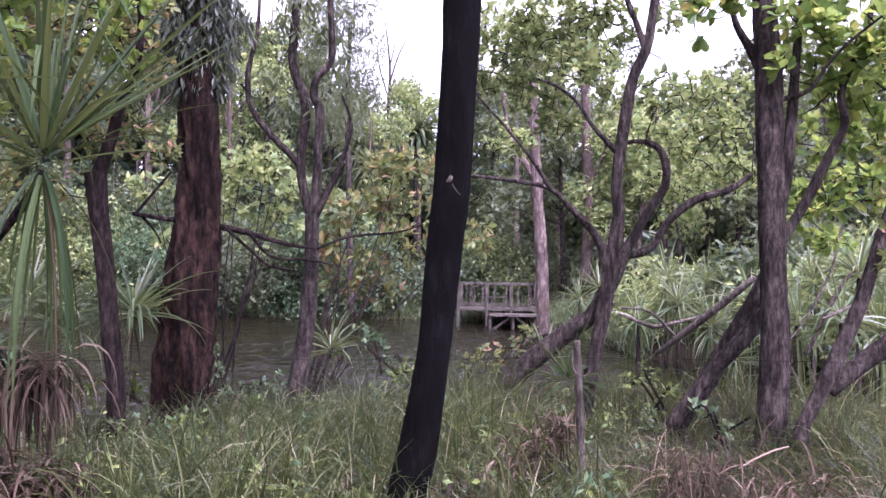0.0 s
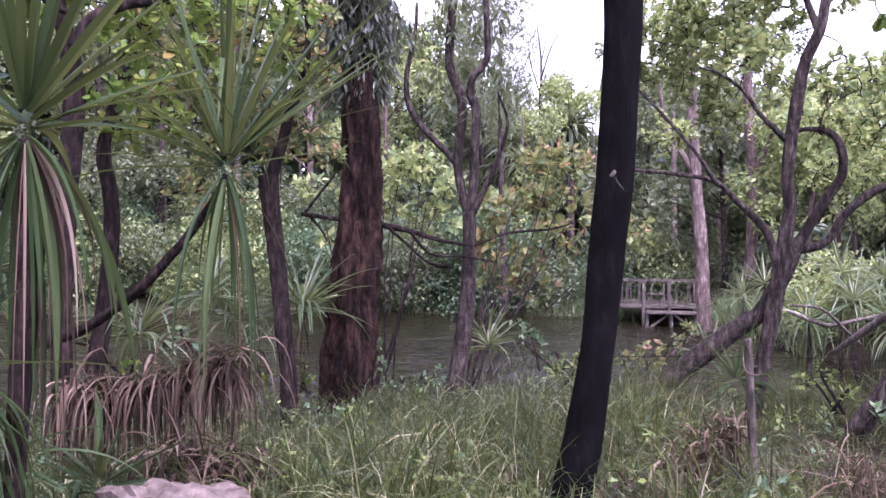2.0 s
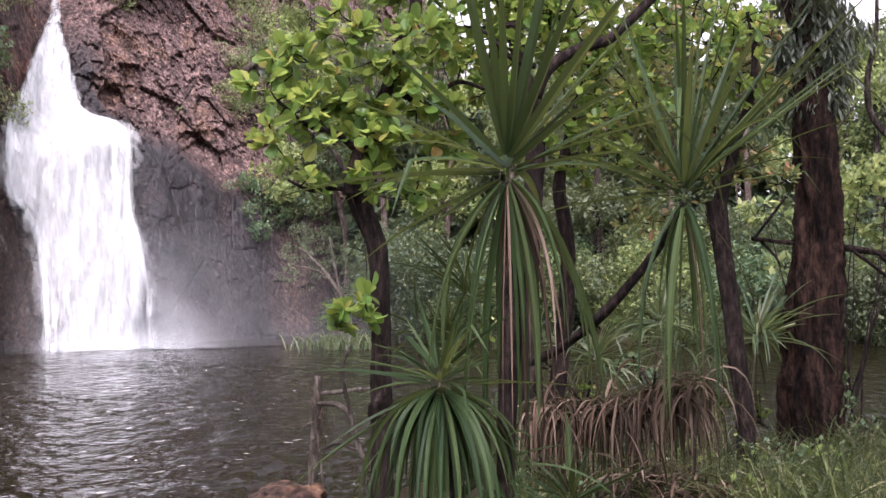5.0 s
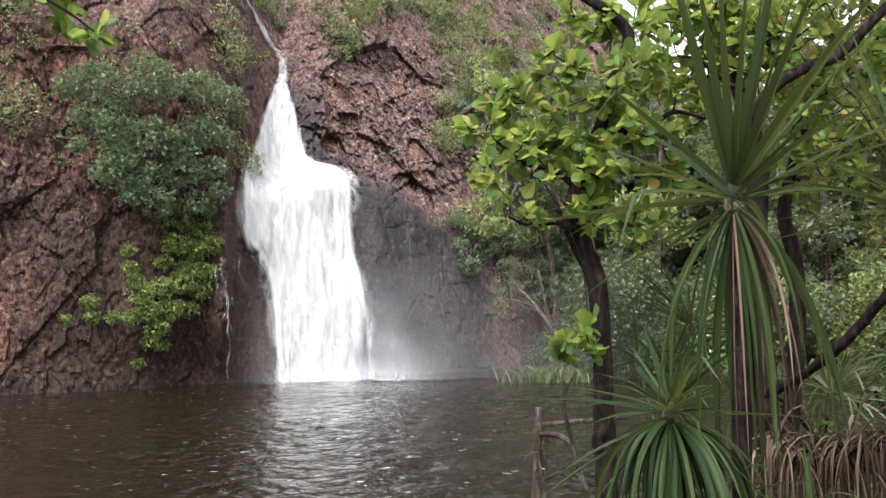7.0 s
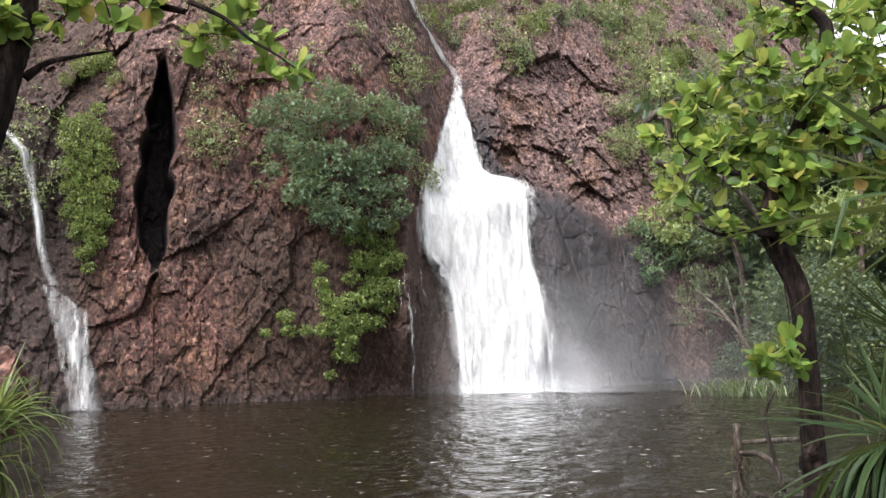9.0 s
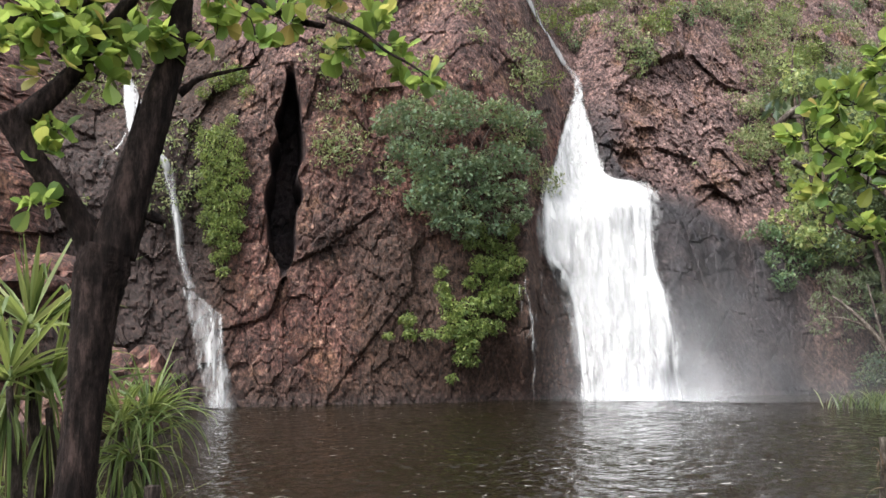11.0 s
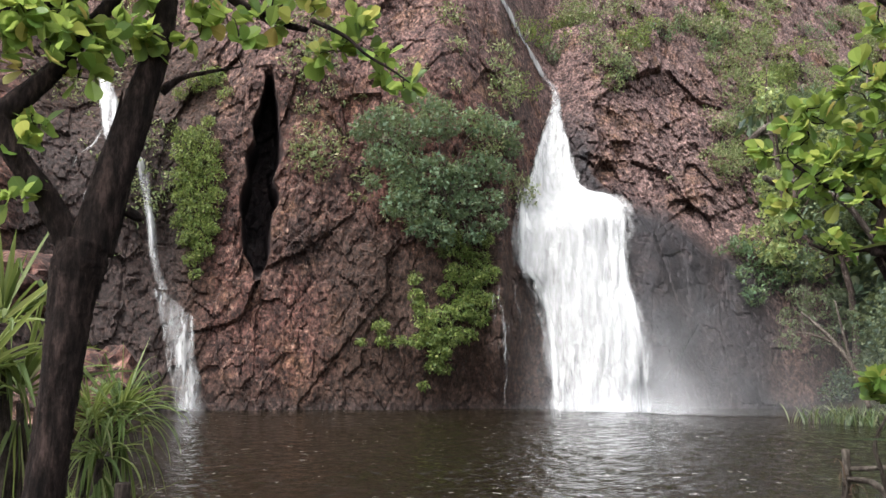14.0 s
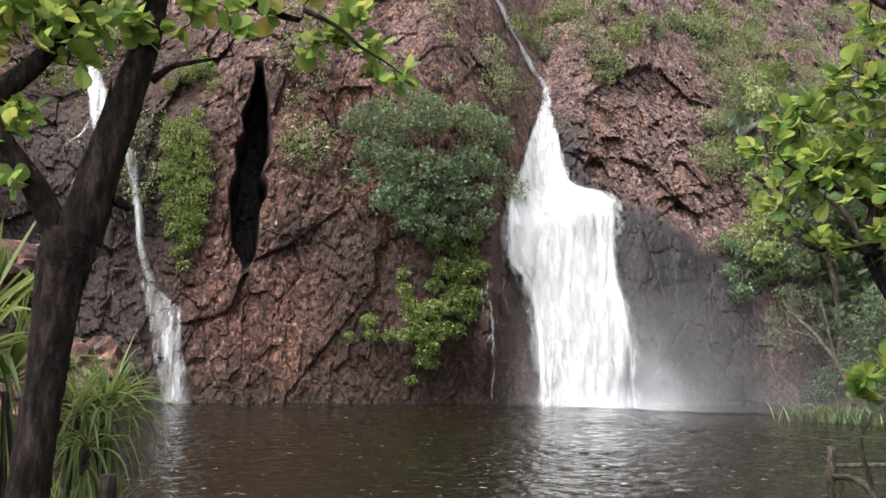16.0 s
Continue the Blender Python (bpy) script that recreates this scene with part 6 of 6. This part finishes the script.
wood_mass()
for i in range(40):
    a, r = rng.uniform(-36, 36), rng.uniform(38, 50)
    if a < -12:
        r -= 10
    r = max(r, float(ring(a, FAR)) + 3)
    x, y, _ = polar(a, r)
    h, b, c = rng.uniform(5, 9), rng.normal(0, 0.3), rng.normal(0, 0.5)
    t = thing("sapling", "thin pale bare trunk in the far woods", "trunk", "thin trunks of the far woods")
    limb("trunk", [(x, y, ground_at(a, r) - 0.1, 0.08), (x + b, y, h * 0.5, 0.065), (x + c, y, h, 0.04)], (BARK_GREY, BARK_WHITE, BARK_GREY)[i % 3], t, 6, 0.05, per=3)


def palm(az, r, z, reach, n):
    t = thing("palm", "grey-green fan palm in the far woods", "palm", "palms of the far woods")
    c = polar(az, r, z)
    limb("trunk", [(c[0], c[1], 0.3, 0.14), (c[0], c[1], z, 0.11)], BARK_GREY, t, 8, 0.05, per=3)
    v, f = straps(np.repeat(c[None], n, 0), scatter(n) + np.array([0, 0, 0.25]), reach * rng.uniform(0.6, 1.1, n), 0.2, rng.uniform(0.8, 3.0, n), 6)
    mesh_object("fronds", v, f, LEAF_GREY, t, smooth=False)


for az, el, r in [(5.42, 7.74, 42.00), (3.70, 8.23, 44.00), (1.79, 8.83, 44.00), (6.75, 8.15, 46.00), (4.63, 6.32, 40.00), (2.73, 6.93, 46.00), (6.16, 6.29, 43.00)]:
    palm(az, r, 2.4 + r * math.tan(radians(el)), 2.0, 110)
casu = thing("tree", "feathery grey casuarina against the white sky", "tree")
limb("trunk", [(-3.41, 29.94, 0.514, 0.141), (-3.53, 29.93, 3.71, 0.131), (-3.65, 29.92, 7.71, 0.100), (-3.60, 29.92, 10.93, 0.070)], BARK_GREY, casu, 8)
foliage("crown", [(-3.99, 29.88, 10.51, 0.884), (-3.18, 29.97, 9.54, 0.804), (-4.16, 29.85, 8.70, 0.804), (-3.55, 29.93, 7.71, 0.723), (-4.57, 29.80, 9.68, 0.603), (-3.81, 29.90, 11.73, 0.804), (-3.20, 29.97, 10.95, 0.603), (-4.33, 29.83, 7.29, 0.603), (-2.87, 30.00, 8.74, 0.603), (-4.77, 29.77, 10.47, 0.804), (-3.17, 29.97, 8.33, 0.723), (-4.20, 29.85, 11.31, 0.884), (-2.99, 29.99, 10.15, 0.804), (-5.13, 29.71, 8.65, 0.603), (-3.22, 29.96, 12.16, 0.884), (-4.80, 29.76, 12.28, 0.884)], 1000, 0.26, LEAF_GREY, casu, 0.16, -0.8, 0.42, "", 1.2)
bare = thing("tree", "bare dead treetop against the white sky", "tree")
limb("trunk", [(-3.40, 50.01, 6.96, 0.151), (-3.53, 50.01, 11.32, 0.134), (-3.50, 50.01, 14.01, 0.084), (-3.80, 49.99, 16.70, 0.033)], BARK_GREY, bare, 6)
for q in ([(-3.52, 50.01, 13.00, 0.067), (-3.01, 50.04, 14.70, 0.050), (-2.52, 50.06, 15.72, 0.033)], [(-3.50, 50.01, 11.99, 0.067), (-4.10, 49.96, 13.99, 0.050), (-4.25, 49.95, 15.33, 0.033)], [(-3.50, 50.01, 14.01, 0.050), (-3.19, 50.03, 15.70, 0.033), (-3.27, 50.02, 17.05, 0.017)]):
    limb("limb", q, BARK_GREY, bare, 5)

# ---- plants on the cliff ----
def cliff_clumps(t, spots, out):
    return [(*rock_point(a, e, out), w) for a, e, w in spots]


def cliff_plant(label, clumps, density, size, mat, name="shrub", ratio=0.45, droop=-0.2, thr=0.42, stems=True):
    t = thing(name, label, name)
    for i in range(0, len(clumps), 6):
        foliage("foliage", clumps[i:i + 6], density, size, mat, t, ratio, droop, thr)
    if stems:
        x, y, z, r = clumps[0]
        for cx, cy, cz, cr in clumps[:9]:
            limb("stem", [(x - 0.4, y + 0.5, z - r * 1.4, 0.06), ((x + cx) / 2, (y + cy) / 2, (z + cz) / 2 - 0.2, 0.035), (cx, cy, cz, 0.012)], BARK_WHITE, t, 5, 0.1, per=3)
    return t


cliff_plant("large dense blue-green shrub growing from the cliff", cliff_clumps(0, [(72.01, 12.27, 1.00), (74.41, 14.87, 1.10), (72.06, 15.67, 1.10), (69.31, 15.51, 1.00), (67.34, 14.95, 0.80), (76.76, 15.17, 0.90), (74.36, 12.61, 1.00), (69.28, 12.68, 1.00), (67.72, 12.31, 0.70), (73.15, 9.96, 1.00), (70.43, 10.00, 0.90), (76.33, 13.31, 0.70), (68.48, 10.40, 0.70), (72.87, 16.78, 0.70), (75.61, 15.96, 0.70), (66.94, 13.82, 0.60), (71.95, 8.07, 0.80), (69.63, 8.10, 0.60), (74.33, 11.09, 0.80), (75.09, 9.92, 0.70), (76.67, 11.40, 0.50), (68.09, 8.87, 0.60), (73.51, 8.43, 0.60), (70.83, 11.53, 0.90), (77.53, 14.77, 0.50)], 1.3), 950, 0.2, LEAF_BLUE, "shrub", 0.5)
cliff_plant("bright green creeper hanging on the rock face", cliff_clumps(0, [(70.39, 6.94, 0.50), (69.23, 6.37, 0.60), (68.45, 5.42, 0.50), (70.76, 5.40, 0.60), (69.60, 5.03, 0.60), (71.52, 4.24, 0.40), (69.78, 3.88, 0.65), (68.63, 3.51, 0.50), (70.35, 2.91, 0.65), (69.19, 2.35, 0.50), (71.49, 2.52, 0.60), (72.83, 2.31, 0.55), (73.43, 3.83, 0.40), (73.64, 4.97, 0.35), (72.43, 1.17, 0.60), (71.09, 1.19, 0.60), (71.84, 0.04, 0.55), (69.95, 1.20, 0.45), (72.21, -0.90, 0.40), (73.38, 0.78, 0.40), (74.52, 0.77, 0.30), (75.87, 1.70, 0.40), (75.66, 0.75, 0.35), (77.17, 0.66, 0.25), (71.45, -1.08, 0.30), (71.55, 6.92, 0.40), (72.95, -2.23, 0.25), (71.18, 7.89, 0.50), (68.85, 7.72, 0.50), (73.23, 3.07, 0.40)], 0.55), 1900, 0.15, LEAF_FERN, "creeper", 0.5, -0.6, 0.33, stems=False)
cliff_plant("bright green ferns on the wet cliff", cliff_clumps(0, [(89.27, 13.65, 0.60), (88.39, 13.90, 0.60), (87.46, 13.25, 0.50), (89.04, 12.58, 0.70), (87.77, 12.13, 0.70), (88.63, 11.52, 0.70), (87.01, 11.45, 0.40), (89.32, 11.11, 0.50), (88.05, 10.47, 0.80), (88.90, 9.86, 0.70), (87.13, 10.16, 0.50), (88.33, 8.98, 0.80), (87.43, 8.85, 0.60), (89.18, 8.38, 0.50), (88.09, 7.71, 0.70), (87.21, 7.94, 0.40), (88.77, 7.13, 0.50), (87.69, 6.63, 0.50), (88.36, 5.86, 0.45), (88.14, 4.95, 0.30), (87.72, 14.87, 0.35), (88.56, 17.30, 0.60), (87.49, 17.76, 0.60), (86.71, 16.76, 0.40), (89.60, 16.48, 0.40)], 0.5), 1500, 0.15, LEAF_FERN, "fern", 0.45, -0.5, 0.3, stems=False)
cliff_plant("dark green shrubs at the foot of the wet cliff", cliff_clumps(0, [(51.13, 6.39, 0.90), (50.16, 4.93, 0.90), (52.14, 7.15, 0.60), (49.08, 7.05, 0.80), (51.21, 3.87, 0.70), (48.48, 5.25, 0.90), (49.38, 8.13, 0.60), (47.11, 6.97, 0.80), (53.20, 6.81, 0.30), (51.85, 5.32, 0.50)], 0.8), 800, 0.2, LEAF_SHRUB, "shrub", 0.5)
pale_tree = cliff_plant("pale leaning tree with grey-green leaves by the water", cliff_clumps(0, [(47.58, 3.12, 0.90), (48.91, 2.42, 0.80), (46.01, 2.41, 0.80), (47.32, 1.37, 0.70), (49.28, 1.01, 0.60), (45.12, 1.37, 0.60), (48.53, 3.83, 0.70), (46.59, 3.80, 0.70)], 3.0), 700, 0.2, LEAF_GREY, "tree", 0.3, -0.5, stems=False)
for q in ([(-22.08, 21.62, 0.751, 0.083), (-22.18, 21.52, 1.29, 0.093), (-22.39, 21.31, 2.11, 0.093), (-22.73, 20.97, 2.84, 0.083), (-23.07, 20.60, 3.41, 0.062), (-23.41, 20.23, 3.88, 0.031)], [(-22.39, 21.31, 2.11, 0.062), (-22.49, 21.21, 2.75, 0.052), (-22.59, 21.11, 3.50, 0.042), (-22.69, 21.01, 4.25, 0.021)], [(-22.73, 20.97, 2.84, 0.052), (-23.19, 20.47, 3.12, 0.042), (-23.60, 20.01, 3.22, 0.021)]):
    limb("limb", q, BARK_WHITE, pale_tree, 7, 0.06)

spots = [(65.39, 21.18, 0.50), (64.21, 19.89, 0.40), (62.24, 22.49, 0.80), (63.22, 21.65, 0.60), (57.63, 21.18, 0.60), (55.75, 21.39, 0.70), (53.90, 21.23, 0.70), (52.44, 21.77, 0.70), (58.40, 20.52, 0.50), (53.21, 20.12, 0.50), (51.89, 16.14, 0.50), (50.80, 17.11, 0.60), (49.39, 17.67, 0.60), (51.57, 15.05, 0.60), (52.62, 15.31, 0.50), (49.80, 15.96, 0.60), (47.97, 19.22, 0.60), (46.26, 20.01, 0.70), (45.37, 17.89, 0.60), (43.40, 18.94, 0.80), (43.81, 17.01, 0.60), (47.42, 16.08, 0.60), (44.59, 20.76, 0.80), (50.35, 20.18, 0.50), (66.17, 17.55, 0.30), (58.80, 19.48, 0.30)]
for i, (a, e, w) in enumerate(spots):
    c = [(*rock_point(a + rng.normal(0, 0.6), e + rng.normal(0, 0.4), 0.35), w * rng.uniform(0.7, 1.7)) for _ in range(7)]
    cliff_plant("light green shrub on the rocky slope", c, 420, 0.17, (LEAF_FERN, LEAF_SHRUB, SCRUB, LEAF_FERN)[i % 4], "shrub", 0.45)
g = np.random.default_rng(5)
tufts = []
for _ in range(1050):
    a, e = (g.uniform(42, 63), g.uniform(11.5, 27)) if g.random() < 0.84 else (g.uniform(66, 98), g.uniform(9, 25))
    if 81.5 < a < 87 or 56.5 < a < 64 and e < 17 or a < 63 and float(soft_noise(np.array([a * 0.35, e * 0.4, 3.0]), 41)) < -0.3:
        continue
    tufts.append((*rock_point(a, e, 0.15), 0.2 + 1.3 * g.random() ** 2.5))
tagged(foliage("slope_scrub", tufts, 330, 0.2, SCRUB, None, 0.4, 0.3, 0.35), "tufts of green scrub scattered over the rocky slope", "scrub", kind="stuff")
for a, e, n in [(46.21, -2.50, 50.00), (45.27, -2.36, 50.00), (47.15, -2.63, 40.00), (44.20, -2.33, 40.00), (48.76, -2.75, 20.00)]:
    t = thing("reeds", "pale green reeds at the far water's edge", "reeds")
    b = np.repeat(polar(a, 33.5, 0.0)[None], int(n), 0) + rng.normal(0, 0.35, (int(n), 3)) * np.array([1, 1, 0])
    v, f = straps(b, scatter(int(n)) * 0.5 + np.array([0, 0, 1.0]), rng.uniform(0.5, 1.0, int(n)), 0.05, 1.6, 5, False)
    tagged(mesh_object("reed_tuft", v, f, STRAP_LIGHT, t, smooth=False), kind="stuff")

# flecks of foam drifting on the pool, which also paint in small water glints
gf = np.random.default_rng(17)
n_f = 520
az_k, r_k = gf.uniform(38, 92, n_f), 7 + 27 * gf.random(n_f) ** 0.8
spin = gf.uniform(-0.5, 0.5, n_f) + np.radians(az_k)
long_k, wide_k = gf.uniform(0.02, 0.10, n_f), gf.uniform(0.008, 0.022, n_f)
ux, uy = np.stack([np.cos(spin), np.sin(spin), 0 * spin], -1), np.stack([-np.sin(spin), np.cos(spin), 0 * spin], -1)
mid_k = np.stack([HERE[0] - np.sin(np.radians(az_k)) * r_k, HERE[1] + np.cos(np.radians(az_k)) * r_k, 0 * r_k + 0.045], -1)
ring_k = [mid_k + ux * (math.cos(q) * long_k * gf.uniform(0.6, 1.2, n_f))[:, None] + uy * (math.sin(q) * wide_k * gf.uniform(0.6, 1.2, n_f))[:, None] for q in np.linspace(0, 2 * math.pi, 7)[:-1]]
fleck = bpy.data.materials.new("foam_and_glint_flecks")
fleck.use_nodes = True
fleck.node_tree.nodes["Principled BSDF"].inputs["Base Color"].default_value = (0.34, 0.33, 0.31, 1)
tagged(mesh_object("foam", np.stack(ring_k, 1).reshape(-1, 3), np.arange(n_f * 6).reshape(-1, 6), fleck, smooth=False), "small pale flecks of drifting foam and painted glints on the pool", "foam", kind="stuff")

# dead twisted limb in front of the slope
for q in ([(-5.95, 5.54, 3.36, 0.032), (-6.05, 5.33, 3.71, 0.029), (-6.16, 5.09, 3.86, 0.029), (-6.22, 4.90, 3.91, 0.036), (-6.26, 4.73, 3.91, 0.041), (-6.25, 4.62, 3.94, 0.031)], [(-6.11, 5.39, 3.72, 0.021), (-6.26, 5.18, 3.94, 0.024), (-6.41, 4.97, 4.14, 0.029), (-6.49, 4.83, 4.22, 0.032), (-6.54, 4.72, 4.32, 0.037), (-6.46, 4.78, 4.43, 0.032), (-6.35, 4.86, 4.50, 0.024), (-6.26, 4.92, 4.55, 0.016)], [(-6.49, 4.80, 4.41, 0.021), (-6.38, 4.85, 4.39, 0.016), (-6.30, 4.88, 4.40, 0.010)]):
    limb("dead_limb", q, BARK_WHITE, c_tree, 8, 0.12, label="twisted pale grey dead limb")

# ---- small falls, spray and foam ----
def thin_fall(course, cover=0.1):
    return [(a, e, w / 26.0 / 2, cover) for a, e, w in course]


trickle = thing("waterfall", "thin trickle of white water beside the main fall", "waterfall")
for a0, e0, a1, e1, w in ((67.95, 4.6, 67.55, 2.0, 4), (67.6, 2.4, 67.25, -0.4, 6), (67.35, 0.4, 67.40, -3.4, 6), (67.3, 2.2, 67.9, 0.0, 3), (68.2, 4.0, 68.2, 1.4, 3), (67.2, 2.0, 66.8, 0.6, 3), (66.9, 4.9, 66.4, 2.2, 3)):
    wiggle = [(a0 + (a1 - a0) * q + 0.09 * math.sin(9 * q + 7 * a0), e0 + (e1 - e0) * q, w * (0.8 + 0.5 * math.sin(14 * q + a0))) for q in np.linspace(0, 1, 7)]
    fall_sheet("cascade", thin_fall(wiggle, 0.02), "", 0.6, 6, parent=trickle)
upper = thing("waterfall", "thin side streams trickling over dark rock", "waterfall")
fall_sheet("cascade", thin_fall([(94.27, 13.68, 8.00), (94.72, 12.76, 7.00), (95.56, 11.97, 7.00), (95.83, 11.25, 6.00)], 0.08), "", 0.6, 6, parent=upper)
fall_sheet("cascade", thin_fall([(94.73, 10.30, 7.00), (95.07, 9.39, 8.00), (95.11, 8.51, 6.00)], 0.08), "", 0.6, 6, parent=upper)
fall_sheet("cascade", thin_fall([(89.17, 0.92, 8.00), (88.73, -0.88, 8.00), (88.25, -2.31, 10.00), (87.99, -3.45, 10.00)], 0.1), "", 0.6, 6, parent=side_fall)


def spray_haze_mat():
    m, n, k, b = node_mat("painted_spray_haze", 1.0, 0.0)
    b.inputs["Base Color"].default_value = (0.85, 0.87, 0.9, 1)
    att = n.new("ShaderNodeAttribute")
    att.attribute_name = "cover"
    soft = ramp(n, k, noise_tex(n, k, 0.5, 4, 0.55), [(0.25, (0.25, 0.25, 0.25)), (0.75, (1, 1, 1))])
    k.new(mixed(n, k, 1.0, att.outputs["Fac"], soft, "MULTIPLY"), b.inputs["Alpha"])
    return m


SPRAY_HAZE = spray_haze_mat()


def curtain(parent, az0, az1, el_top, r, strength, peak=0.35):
    """A see-through sheet that paints in spray haze and fades out at all its borders."""
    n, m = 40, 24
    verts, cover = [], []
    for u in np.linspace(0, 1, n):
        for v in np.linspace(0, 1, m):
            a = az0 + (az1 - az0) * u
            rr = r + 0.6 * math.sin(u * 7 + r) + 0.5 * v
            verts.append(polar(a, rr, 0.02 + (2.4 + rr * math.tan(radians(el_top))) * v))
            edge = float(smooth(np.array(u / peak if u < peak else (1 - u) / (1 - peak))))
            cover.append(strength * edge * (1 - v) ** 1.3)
    ob = mesh_object("haze_sheet", verts, grid_faces(n, m), SPRAY_HAZE, parent)
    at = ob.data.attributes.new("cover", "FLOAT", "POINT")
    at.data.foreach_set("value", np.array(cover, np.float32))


# pale alpha sheets before the rock paint in the spray's haze
mist = thing("spray", "see-through sheets of painted white haze for the waterfall's drifting spray", "spray")
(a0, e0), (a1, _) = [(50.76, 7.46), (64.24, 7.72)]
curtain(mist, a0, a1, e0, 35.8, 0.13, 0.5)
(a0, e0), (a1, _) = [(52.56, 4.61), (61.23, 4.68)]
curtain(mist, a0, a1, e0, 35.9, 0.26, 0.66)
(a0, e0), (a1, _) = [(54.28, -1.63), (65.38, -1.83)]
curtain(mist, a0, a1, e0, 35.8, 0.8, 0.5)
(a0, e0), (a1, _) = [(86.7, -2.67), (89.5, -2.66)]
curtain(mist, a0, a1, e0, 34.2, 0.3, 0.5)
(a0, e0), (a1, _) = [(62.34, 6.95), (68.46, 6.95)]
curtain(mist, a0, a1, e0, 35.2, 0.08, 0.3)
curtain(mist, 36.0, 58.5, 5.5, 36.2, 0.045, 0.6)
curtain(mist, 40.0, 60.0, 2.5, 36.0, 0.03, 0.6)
